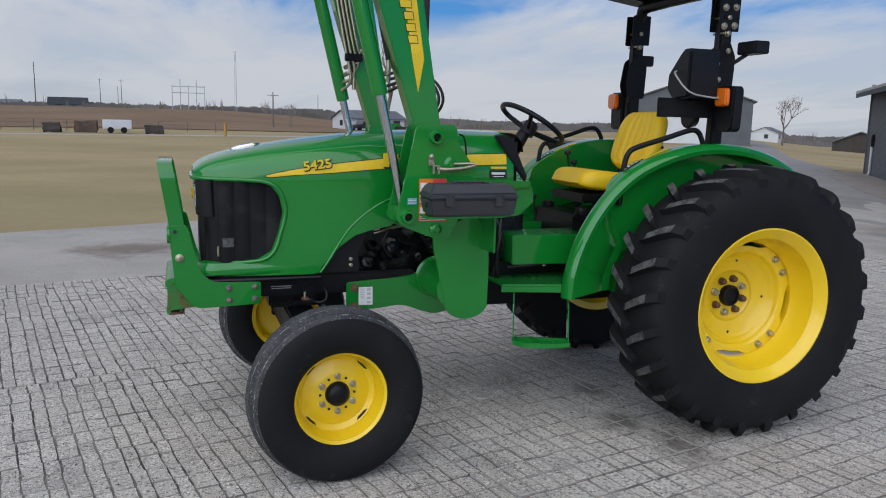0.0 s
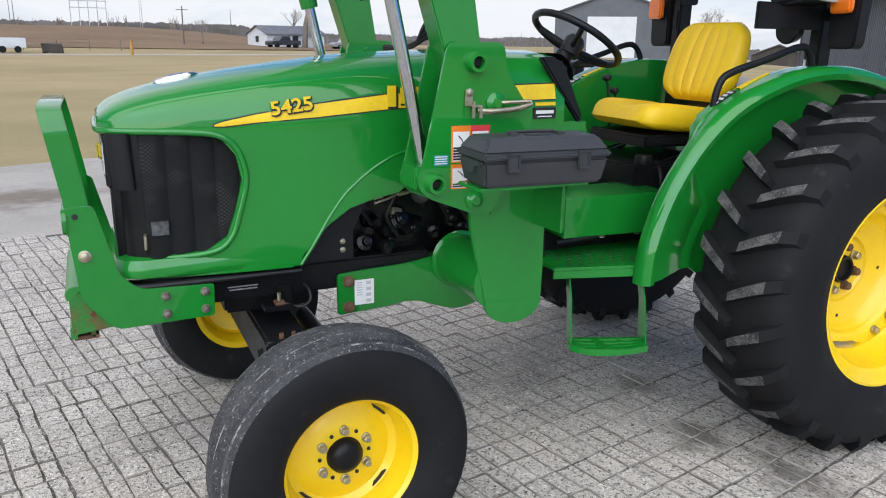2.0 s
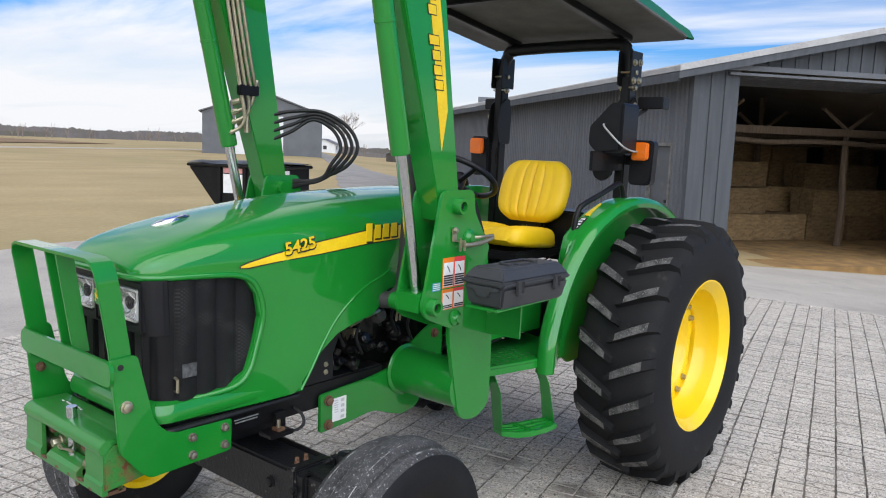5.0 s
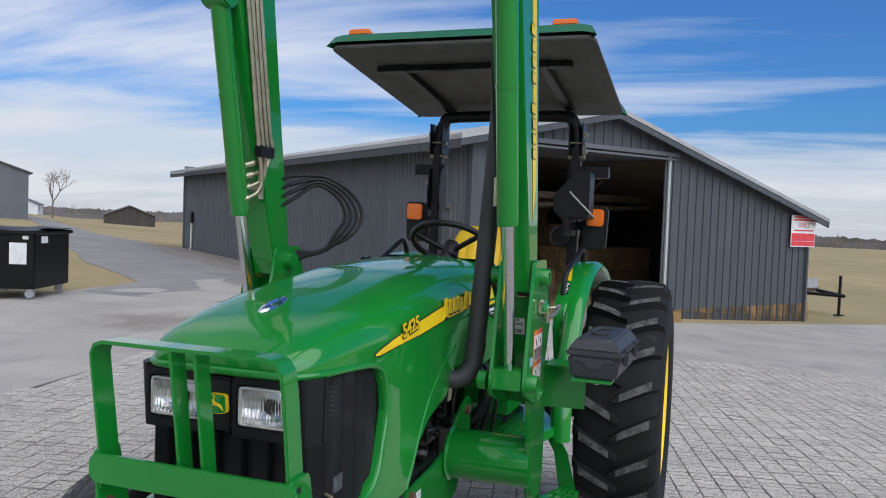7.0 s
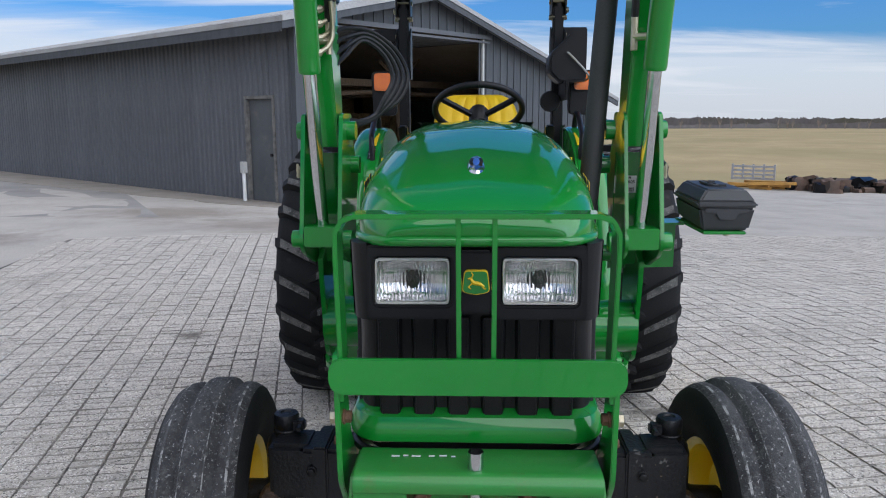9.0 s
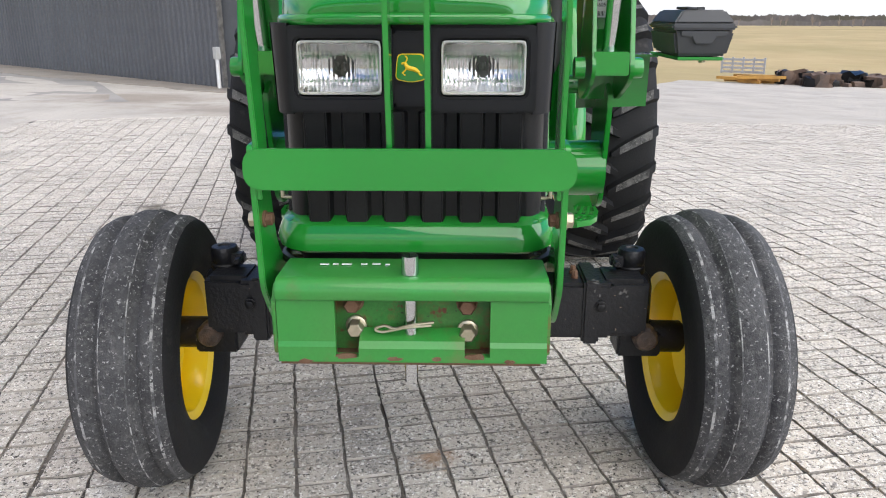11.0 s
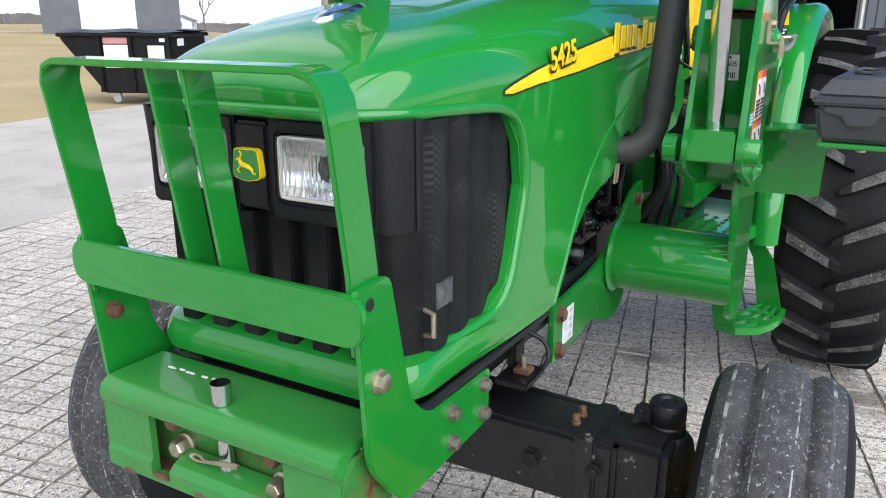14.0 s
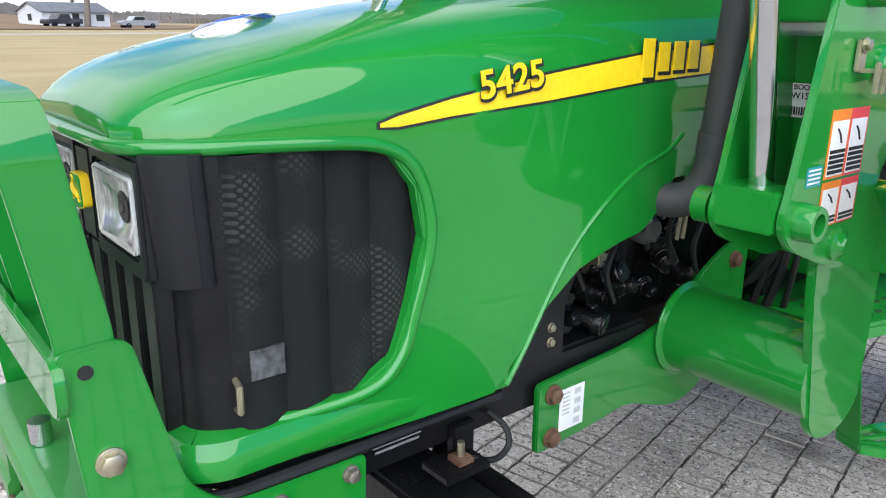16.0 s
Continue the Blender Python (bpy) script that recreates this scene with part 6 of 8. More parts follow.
for k in range(4):
    s = k * 0.026
    bm = bmesh.new()
    q = 1 - 0.075 * k
    loop = [(-0.06, 0.01, 1.785 - 0.036 * k), (0.03, 0.03, 1.805 - 0.030 * k), (0.15 * q, 0.10 * q, 1.808 - 0.012 * k), (0.235 * q, 0.185 * q, 1.745 - 0.006 * k), (0.262 * q, 0.225 * q, 1.650 - 0.002 * k), (0.222 * q, 0.19 * q, 1.560 + 0.004 * k), (0.14, 0.10, 1.500 - 0.008 * (k % 2)), (0.03, 0.03, 1.455 + 0.012 * k)]
    tube(bm, [(1.615 - a, -0.503 + b_, z) for a, b_, z in loop], 0.0088, 8, 7)
    part("hydraulic_hose", bm, RUBBER, tractor, "black looped hydraulic hose", m=Matrix.Translation((-0.030, 0.018, 0)))

# exhaust pipe on the near side
bm = bmesh.new()
tube(bm, [(1.722, 0.240, 1.086), (1.708, 0.295, 1.066), (1.690, 0.343, 1.076), (1.672, 0.371, 1.122), (1.666, 0.378, 1.20)], 0.034, 18, 5)
ex = part("exhaust", bm, EXHAUST, tractor, "matt black upright exhaust pipe")
bm = bmesh.new()
tube(bm, [(1.667, 0.377, 1.165), (1.666, 0.379, 1.203), (1.666, 0.379, 1.204), (1.669, 0.450, 2.22)], [0.0375, 0.0375, 0.0345, 0.0345], 20)
part("stack_pipe", bm, EXHAUST, ex)

# ---- operator's place ----
HOLE_GREEN = mat("shaded_step_hole", (0.006, 0.060, 0.010), None, rough=0.7)
bm = bmesh.new()
box(bm, (0.90, 0, 0.79), (0.75, 0.36, 0.03))
deck = part("platform", bm, GREEN, tractor, "green operator's platform", bevel=0.006)
bm = bmesh.new()
box(bm, (1.12, 0, 1.22), (0.10, 0.50, 0.46))
part("dash", bm, BLACK_PLASTIC, tractor, "black dash panel", bevel=0.02)
bm = bmesh.new()
rows = []
for i in range(9):
    a = i / 8 * math.pi / 2
    rows.append([(1.13 - 0.10 * math.sin(a), y * (1 - 0.1 * math.sin(a)), 1.478 + 0.0 - 0.10 * (1 - math.cos(a))) for y in (-0.24, -0.12, 0, 0.12, 0.24)])
grid(bm, rows)
part("instrument_hood", bm, BLACK_PLASTIC, tractor)
bm = bmesh.new()
tube(bm, [(1.08, 0, 1.25), (0.93, 0, 1.475)], [0.05, 0.035], 14)
col = part("steering_column", bm, BLACK_PLASTIC, tractor)
WH = Matrix.Translation((0.898, 0.010, 1.513)) @ pose(0, 0, 0, 0, -32, 0)
bm = bmesh.new()
tube(bm, [WH @ Vector((0.19 * math.cos(2 * math.pi * i / 40), 0.19 * math.sin(2 * math.pi * i / 40), 0.02)) for i in range(41)], 0.0145, 10)
sw = part("steering_wheel", bm, BLACK_PLASTIC, tractor, "black three-spoke steering wheel")
bm = bmesh.new()
for a in (90, 210, 330):
    a = radians(a + 90)
    tube(bm, [WH @ Vector((0.02 * math.cos(a), 0.02 * math.sin(a), -0.02)), WH @ Vector((0.19 * math.cos(a), 0.19 * math.sin(a), 0.018))], 0.013, 8)
part("spoke", bm, BLACK_PLASTIC, sw)
bm = bmesh.new()
lathe(bm, [(0.001, 0.03), (0.03, 0.028), (0.042, 0.012), (0.042, -0.05)], 20, WH @ pose(0, 0, 0, 90, 0, 0))
part("wheel_hub", bm, BLACK_PLASTIC, sw)


def cushion(w, d, h, ribs, crown, top, bot, corner=0.0):
    """A padded pad in x (width), y (length), z (thickness), with grooves along its length."""
    b = bmesh.new()
    nx, ny = 40, 22
    rows_t, rows_b = [], []
    for j in range(ny + 1):
        v = j / ny * 2 - 1
        rt, rb = [], []
        half = w * (1 - top * max(0, v) ** 2.3 - bot * max(0, -v) ** 2.6) * (1 - corner * max(0.0, (abs(v) - 0.55) / 0.45) ** 3)
        for i in range(nx + 1):
            u = i / nx * 2 - 1
            edge = (1 - abs(u) ** 5) ** 0.4 * (1 - abs(v) ** 5) ** 0.4 if abs(u) < 1 and abs(v) < 1 else 0
            groove = 0.0
            if abs(u) < 0.72:
                groove = 0.017 * (1 - abs(math.sin(math.pi * (u / 0.72) * ribs / 2))) ** 3.5 * (1 - v ** 6)
            x, y = u * half / 1, v * d
            rt.append((x, y, h * edge * (1 + crown * (u * u)) - groove))
            rb.append((x, y, -h * 0.5 * edge))
        rows_t.append(rt), rows_b.append(rb)
    grid(b, rows_t), grid(b, [r[::-1] for r in rows_b])
    bmesh.ops.remove_doubles(b, verts=b.verts[:], dist=0.0005)
    return b


S_BACK = Matrix.Translation((0.178, 0, 1.442)) @ pose(0, 0, 0, 0, -19, 0) @ pose(0, 0, 0, 90, 0, 90)
bm = cushion(0.224, 0.180, 0.052, 5, 0.35, 0.24, 0.22, 0.30)
bm.transform(S_BACK)
seat = part("seat_back", bm, SEAT_Y, tractor, "yellow vinyl seat back with upright seams", smooth=60)
bm = cushion(0.225, 0.225, 0.066, 4, 0.75, 0.12, 0.15, 0.16)
bm.transform(Matrix.Translation((0.44, 0, 1.185)) @ pose(0, 0, 0, 0, -6, 0) @ pose(0, 0, 0, 0, 0, -90))
part("seat_cushion", bm, SEAT_Y, tractor, "yellow vinyl seat cushion", smooth=60)
bm = bmesh.new()
box(bm, (0.42, 0, 1.125), (0.46, 0.40, 0.05)), box(bm, (0.19, 0, 1.22), (0.03, 0.16, 0.22)), box(bm, (0.48, 0, 0.93), (0.50, 0.50, 0.22)), box(bm, (0.02, 0, 1.20), (0.22, 0.62, 0.28))
base = part("seat_base", bm, BLACK, tractor, "black seat suspension", bevel=0.01)
for sy in (1, -1):
    for x0, x1 in ((0.26, 0.60), (0.60, 0.26)):
        bm = bmesh.new()
        prism(bm, [(x0 - 0.016, 1.035), (x0 + 0.016, 1.035), (x1 + 0.016, 1.11), (x1 - 0.016, 1.11)], sy * (0.185 if x0 < x1 else 0.197), sy * (0.193 if x0 < x1 else 0.205))
        part("scissor_arm", bm, BLACK, base, bevel=0.002)
    for k in range(3):
        bm = bmesh.new()
        tube(bm, [(0.30 + 0.14 * k, sy * 0.20, 1.08 - 0.02 * k), (0.36 + 0.14 * k, sy * (0.27 + 0.015 * k), 1.00), (0.42 + 0.10 * k, sy * 0.29, 0.90)], 0.008 + 0.002 * (k % 2), 8, 5)
        part("seat_cable", bm, RUBBER, base)
    bm = bmesh.new()
    lathe(bm, [(0.001, -0.06), (0.034, -0.055), (0.038, -0.02), (0.032, -0.01), (0.038, 0.0), (0.032, 0.01), (0.038, 0.02), (0.034, 0.055), (0.001, 0.06)], 16, Matrix.Translation((0.66, sy * 0.21, 1.02)) @ pose(0, 0, 0, 90))
    part("pedal_boot", bm, RUBBER, base)
bm = bmesh.new()
for k in range(5):
    tube(bm, [(0.20, -0.05 + 0.025 * k, 1.22), (0.195, -0.05 + 0.025 * k, 1.28)], 0.008, 6)
part("seat_spring", bm, ZINC, tractor)

for sy in (1, -1):
    # fender: a rolled shell over the tyre with a flat inner wall
    arc = [(1.005, 0.66), (0.995, 0.78), (0.955, 0.92), (0.885, 1.06), (0.785, 1.19), (0.655, 1.30), (0.50, 1.375), (0.33, 1.425), (0.15, 1.442), (-0.03, 1.428), (-0.20, 1.385), (-0.34, 1.32), (-0.42, 1.26)]
    arc = [tuple(p) for p in curve_through([Vector((x - 0.06, 0, z)) for x, z in arc], 3)]
    rows, inner_edge = [], []
    for i, p in enumerate(arc):
        a, b_ = Vector(arc[max(i - 1, 0)]), Vector(arc[min(i + 1, len(arc) - 1)])
        t = (b_ - a).normalized()
        nn = Vector((t.z, 0, -t.x)) * -1
        if nn.z < 0 and i > 3:
            nn = -nn
        if i <= 3:
            nn = Vector((abs(nn.x), 0, nn.z))
        P = Vector(p)
        dr = 0.30 * (1 - smooth(1.04, 1.25, P.z)) if P.x > 0.3 else 0.0
        inner_edge.append((P.x - nn.x * (dr + 0.006), P.z - nn.z * (dr + 0.006)))
        rows.append([P + nn * o + Vector((0, sy * yy, 0)) for o, yy in ((-0.03 - dr, 0.474), (-0.004 - dr, 0.482), (-dr, 0.492), (-dr, 0.514), (-0.35 * dr, 0.524), (-min(dr, 0.03), 0.529), (-min(dr, 0.010), 0.536), (0.001, 0.552), (0.002, 0.580), (-0.008, 0.604), (-0.028, 0.618), (-0.050, 0.612), (-0.052, 0.600), (-0.030, 0.600), (-0.018 - dr * 0.3, 0.58), (-0.014 - dr, 0.49))])
    bm = bmesh.new()
    grid(bm, rows, True)
    fen = part("fender", bm, GREEN, tractor, "rounded green rear fender")
    bm = bmesh.new()
    prism(bm, inner_edge[::2] + [(-0.40, 0.75), (0.30, 0.62), (0.55, 0.62)], sy * 0.470, sy * 0.483)
    part("fender_wall", bm, GREEN, fen)
    bm = bmesh.new()
    on_top = lambda x, lift: Vector((x, 0, lerp(crown, x) + lift))
    crown = sorted((p[0], p[2]) for p in arc if p[2] > 1.2)
    grid(bm, [[on_top(0.33 + 0.02 * k, dz) + Vector((0, sy * yy, 0)) for yy, dz in ((0.494, -0.004), (0.494, 0.005), (0.500 + 0.0026 * k, 0.005), (0.500 + 0.0026 * k, -0.004))] for k in range(9)], True)
    part("fender_film", bm, YELLOW_FILM, fen, "yellow fender stripe")
    bm = bmesh.new()
    grid(bm, [[on_top(0.51 + 0.015 * k, dz) + Vector((0, sy * yy, 0)) for yy, dz in ((0.492, -0.004), (0.492, 0.005), (0.524, 0.005), (0.524, -0.004))] for k in range(7)], True)
    lab = part("fender_label", bm, INK, fen, "black label with white bars")
    for k in range(4):
        bm = bmesh.new()
        grid(bm, [[on_top(x, dz) + Vector((0, sy * yy, 0)) for yy, dz in ((0.495, 0.003), (0.495, 0.0065), (0.520 - 0.004 * (k % 2), 0.0065), (0.520 - 0.004 * (k % 2), 0.003))] for x in (0.520 + 0.021 * k, 0.527 + 0.021 * k, 0.532 + 0.021 * k)], True)
        part("label_bar", bm, WHITE_FILM, lab)
    # grab rail
    bm = bmesh.new()
    tube(bm, [(0.605, sy * 0.50, 1.12), (0.592, sy * 0.50, 1.30), (0.572, sy * 0.505, 1.385), (0.52, sy * 0.51, 1.42), (0.36, sy * 0.52, 1.468), (0.23, sy * 0.525, 1.508), (0.175, sy * 0.525, 1.505), (0.14, sy * 0.522, 1.46), (0.115, sy * 0.52, 1.38)], 0.014, 10, 5)
    part("grab_rail", bm, BLACK, tractor, "black tubular grab rail")
    # step: a pierced plate with a skewed outer edge, and a hung open tread
    bm = bmesh.new()
    prism(bm, rounded([(1.238, sy * 0.20), (1.238, sy * 0.468), (0.893, sy * 0.562), (0.60, sy * 0.42), (0.55, sy * 0.20)], [0, 0.012, 0.008, 0, 0], 3), 0.714, 0.726, "z")
    stp = part("upper_step", bm, GREEN, tractor, "green pierced step plate", bevel=0.002)
    bm = bmesh.new()
    prism(bm, [(1.238, sy * 0.469), (0.893, sy * 0.563), (0.891, sy * 0.556), (1.236, sy * 0.462)], 0.684, 0.7135, "z")
    part("step_lip", bm, GREEN, stp, bevel=0.002)
    bm = bmesh.new()
    prism(bm, rounded([(0.66, 0.955), (1.146, 0.958), (1.146, 0.805), (0.66, 0.795)], 0.008, 2), sy * 0.14, sy * 0.38)
    part("deck_box", bm, GREEN, stp, "green folded deck side", bevel=0.004)
    bm = bmesh.new()
    box(bm, (0.88, sy * 0.20, 0.765), (0.60, 0.10, 0.075))
    part("deck_bearer", bm, BLACK, stp, bevel=0.006)
    for x in (0.78, 0.95, 1.10):
        bm = bmesh.new()
        hexbolt(bm, (x, sy * 0.352, 0.788), 0.011, 0.016, "z")
        part("deck_bolt", bm, ZINC, stp)
    for k, (x, y, z) in enumerate(((1.185, 0.30, 0.99), (1.215, 0.27, 1.00), (1.20, 0.335, 0.93))):
        bm = bmesh.new()
        tube(bm, [(x - 0.05, sy * (y - 0.08), z + 0.10), (x, sy * y, z), (x + 0.015, sy * (y + 0.01), 0.86), (x + 0.03 - 0.02 * k, sy * (y - 0.02), 0.70)], 0.0125 - 0.002 * k, 8, 5)
        part("deck_hose", bm, RUBBER, stp)
    bm = bmesh.new()
    tube(bm, [(1.17, sy * 0.37, 0.790), (0.99, sy * 0.37, 0.800)], 0.010, 8)
    part("deck_rod", bm, BLACK, stp)
    for i in range(7):
        for k in range(5):
            f = (k + 0.5) / 5
            x = 1.165 - i * 0.044 - 0.022 * (k % 2)
            y = 0.285 + f * 0.20 + (1.165 - x) * 0.10
            bm = bmesh.new()
            lathe(bm, [(0.0115, 0.001), (0.0105, 0.0022), (0.008, 0.0015), (0.001, 0.001)], 10, pose(0, 0, 0, 90) @ Matrix.Diagonal((1.25, 1, 0.8, 1)))
            part("step_hole", bm, HOLE_GREEN, stp, m=Matrix.Translation((x, sy * y, 0.726)))
    for x, prof in ((1.203, ((0.400, 0.695), (0.464, 0.695), (0.522, 0.620), (0.556, 0.430), (0.486, 0.430), (0.455, 0.600))), (0.950, ((0.490, 0.690), (0.555, 0.690), (0.612, 0.615), (0.664, 0.430), (0.580, 0.430), (0.545, 0.605)))):
        bm = bmesh.new()
        prism(bm, [(sy * y, z) for y, z in prof], x - 0.003, x + 0.003, "x")
        for v in bm.verts:
            v.co.x -= (prof[3][0] - abs(v.co.y)) * 0.40
        part("step_hanger", bm, GREEN, stp, bevel=0.001)
    rim_i = [(0.922, 0.590), (1.00, 0.562), (1.09, 0.527), (1.150, 0.502), (1.176, 0.490)]
    rim_o = [(0.950, 0.670), (1.03, 0.667), (1.11, 0.648), (1.170, 0.615), (1.205, 0.556)]
    across = lambda f: [(a[0] + (b_[0] - a[0]) * f, sy * (a[1] + (b_[1] - a[1]) * f)) for a, b_ in zip(rim_i, rim_o)]
    bm = bmesh.new()
    ribbon(bm, [Vector((x, y, 0.444)) for x, y in across(0) + across(1)[::-1] + across(0)[:1]], 0.022, 0.006, (0, 0, 1))
    tread = part("lower_step", bm, GREEN, stp, "open green step tread")
    for f0, f1 in ((0.02, 0.12), (0.33, 0.43), (0.60, 0.70), (0.86, 0.98)):
        bm = bmesh.new()
        prism(bm, across(f0) + across(f1)[::-1], 0.446, 0.456, "z")
        part("tread_bar", bm, GREEN, tread)
    for k in range(5):
        p, q = across(0)[k], across(1)[k]
        t = (Vector(across(1)[min(k + 1, 4)]) - Vector(across(1)[max(k - 1, 0)])).normalized() * (0.010 if k == 2 else 0.006)
        bm = bmesh.new()
        prism(bm, [(p[0] - t.x, p[1] - t.y), (p[0] + t.x, p[1] + t.y), (q[0] + t.x, q[1] + t.y), (q[0] - t.x, q[1] - t.y)], 0.4435, 0.4530 + (0.006 if k == 2 else 0), "z")
        part("tread_bar", bm, GREEN, tread)
    # roll bar post with folding hinge, canopy stays
    bm = bmesh.new()
    box(bm, (0.015, sy * 0.415, 1.515), (0.075, 0.055, 1.13))
    for v in bm.verts:
        v.co.x -= (v.co.z - 1.0) * 0.025
    post = part("roll_bar_post", bm, BLACK, tractor, "black roll bar post with hinge plates", bevel=0.008, m=Matrix.Translation((0, 0.0225, 0)))
    bm = bmesh.new()
    for dy in (-0.035, 0.035):
        prism(bm, rounded([(-0.06, 1.70), (0.05, 1.70), (0.075, 1.78), (0.05, 1.93), (-0.03, 1.98), (-0.07, 1.90)], 0.02, 3), sy * 0.415 + dy - 0.004, sy * 0.415 + dy + 0.004)
    part("hinge_plate", bm, BLACK, post, bevel=0.002)
    for z in (2.02, 2.10):
        for dy in (-1, 1):
            bm = bmesh.new()
            hexbolt(bm, (-0.012, sy * 0.415 + dy * 0.028, z), 0.014, 0.02, "y", dy)
            part("canopy_bolt", bm, ZINC, post)
        bm = bmesh.new()
        tube(bm, [(0.02, sy * 0.375, z), (0.02, sy * 0.455, z)], 0.006, 6)
        part("hinge_pin", bm, ZINC, post)
    for dy in (-0.036, 0.036):
        bm = bmesh.new()
        prism(bm, rounded([(-0.075, 2.03), (0.05, 2.03), (0.046, 2.21), (-0.079, 2.21)], 0.008, 2), sy * 0.415 + dy - 0.004, sy * 0.415 + dy + 0.004)
        part("splice_plate", bm, BLACK, post, bevel=0.0015)
    for x, z in ((0.02, 2.055), (-0.045, 2.06), (0.016, 2.15), (-0.049, 2.155)):
        bm = bmesh.new()
        hexbolt(bm, (x, sy * 0.455, z), 0.015, 0.014, "y", sy)
        part("canopy_bolt", bm, ZINC, post)
    for x, z in ((0.03, 1.78), (0.045, 1.86), (-0.02, 1.93)):
        bm = bmesh.new()
        hexbolt(bm, (x, sy * 0.454, z), 0.012, 0.010, "y", sy)
        part("hinge_bolt", bm, ZINC, post)
    # amber lamp on its arm, with a black back box
    bm = bmesh.new()
    prism(bm, rounded([(sy * 0.50, 1.62), (sy * 0.585, 1.62), (sy * 0.585, 1.735), (sy * 0.50, 1.735)], 0.03, 5), -0.02, 0.04, "x")
    aml = part("amber_lamp", bm, BLACK_PLASTIC, tractor, "amber warning lamp in a black housing", bevel=0.006, m=Matrix.Translation((0.012, 0.025 if sy > 0 else 0.038, 0)))
    bm = bmesh.new()
    prism(bm, rounded([(sy * 0.497, 1.637), (sy * 0.590, 1.637), (sy * 0.590, 1.731), (sy * 0.497, 1.731)], 0.020, 5), 0.041, 0.072, "x")
    part("lens", bm, AMBER, aml, bevel=0.008)
    bm = bmesh.new()
    prism(bm, rounded([(sy * 0.472, 1.505), (sy * 0.600, 1.505), (sy * 0.610, 1.742), (sy * 0.478, 1.742)], 0.032, 5), -0.03, 0.036, "x")
    part("mirror_back", bm, BLACK_PLASTIC, aml, bevel=0.008)
    bm = bmesh.new()
    box(bm, (0.115 if sy > 0 else 0.0, sy * 0.425, 1.627), (0.50 if sy > 0 else 0.06, 0.016, 0.10)), box(bm, (0.0, sy * 0.48, 1.635), (0.02, 0.11, 0.05))
    part("lamp_bracket", bm, BLACK, aml, bevel=0.003)

# work lamp and horn-shaped lamp on the near post
bm = bmesh.new()
prism(bm, rounded([(0.49, 1.925), (0.372, 1.805), (0.366, 1.718), (0.425, 1.662), (0.558, 1.675), (0.560, 1.925)], 0.018, 3), 0.085, 0.275, "x")
wl_ = part("control_box", bm, BLACK_PLASTIC, tractor, "black control housing on the roll bar", bevel=0.02)
bm = bmesh.new()
tube(bm, [(0.282, 0.46, 1.815), (0.30, 0.475, 1.80), (0.292, 0.54, 1.735), (0.25, 0.575, 1.695), (0.12, 0.565, 1.680), (0.07, 0.55, 1.685)], 0.005, 6, 5)
part("lamp_wire", bm, mat("grey_wire", (0.4, 0.4, 0.38), None, rough=0.5), wl_)
bm = bmesh.new()
lathe(bm, [(0.001, 0.02), (0.05, 0.02), (0.055, 0.01), (0.045, -0.03), (0.02, -0.05)], 20, Matrix.Translation((0.13, 0.39, 1.575)) @ pose(0, 0, 0, 0, 0, -90))
part("work_lamp", bm, BLACK, tractor, "round black work lamp")
bm = bmesh.new()
box(bm, (-0.13, 0.535, 1.945), (0.09, 0.145, 0.065)), tube(bm, [(-0.13, 0.50, 1.92), (-0.06, 0.45, 1.86)], 0.012, 8)
part("rear_work_lamp", bm, BLACK_PLASTIC, tractor, "small black rear work lamp", bevel=0.01)
bm = bmesh.new()
box(bm, (-0.13, -0.505, 1.945), (0.09, 0.135, 0.065)), tube(bm, [(-0.13, -0.47, 1.92), (-0.05, -0.41, 1.86)], 0.012, 8)
part("rear_work_lamp", bm, BLACK_PLASTIC, tractor, "small black rear work lamp", bevel=0.01)
bm = bmesh.new()
tube(bm, [(-0.010, -0.415, 2.04), (-0.014, -0.411, 2.15), (-0.016, -0.384, 2.222), (-0.017, -0.31, 2.255), (-0.017, 0.31, 2.255), (-0.016, 0.384, 2.222), (-0.014, 0.411, 2.15), (-0.010, 0.415, 2.04)], 0.034, 12, 3)
part("roll_bar_hoop", bm, BLACK, tractor, "black roll bar crossbar", m=Matrix.Translation((0, 0.0225, 0)))

# canopy: a shallow moulded shell with a pale grey-brown underside, rising to the front
RISE = Matrix.Translation((-0.26, 0.022, 2.29)) @ pose(0, 0, 0, 0, -7.5, 0) @ Matrix.Translation((0.26, 0, -2.29))
cx0, cx1, cw = -0.26, 1.02, 0.66
rows = []
for x, zt, k in ((cx0, 2.30, 1.0), (cx0 + 0.02, 2.35, 0.98), (cx0 + 0.12, 2.37, 0.93), (0.1, 2.385, 0.92), (0.6, 2.385, 0.92), (cx1 - 0.12, 2.37, 0.92), (cx1 - 0.03, 2.36, 0.96), (cx1, 2.315, 0.985)):
    rows.append([(x, -cw * k, 2.295 if abs(k - 1) < 1 else zt), (x, -cw * k + 0.012, zt - 0.01), (x, -cw * k + 0.06, zt), (x, -0.25, zt), (x, -0.22, zt + (0.02 if 0 < x < 0.98 else 0)), (x, 0.22, zt + (0.02 if 0 < x < 0.98 else 0)), (x, 0.25, zt), (x, cw * k - 0.06, zt), (x, cw * k - 0.012, zt - 0.01), (x, cw * k, 2.295)])
bm = bmesh.new()
grid(bm, rows)
canopy = part("canopy", bm, CANOPY, tractor, "green moulded sun canopy with a grey underside", m=RISE)
bm = bmesh.new()
prism(bm, rounded([(cx0 + 0.012, -cw + 0.02), (cx1 - 0.015, -cw + 0.02), (cx1 - 0.015, cw - 0.02), (cx0 + 0.012, cw - 0.02)], 0.06, 5), 2.288, 2.306, "z")
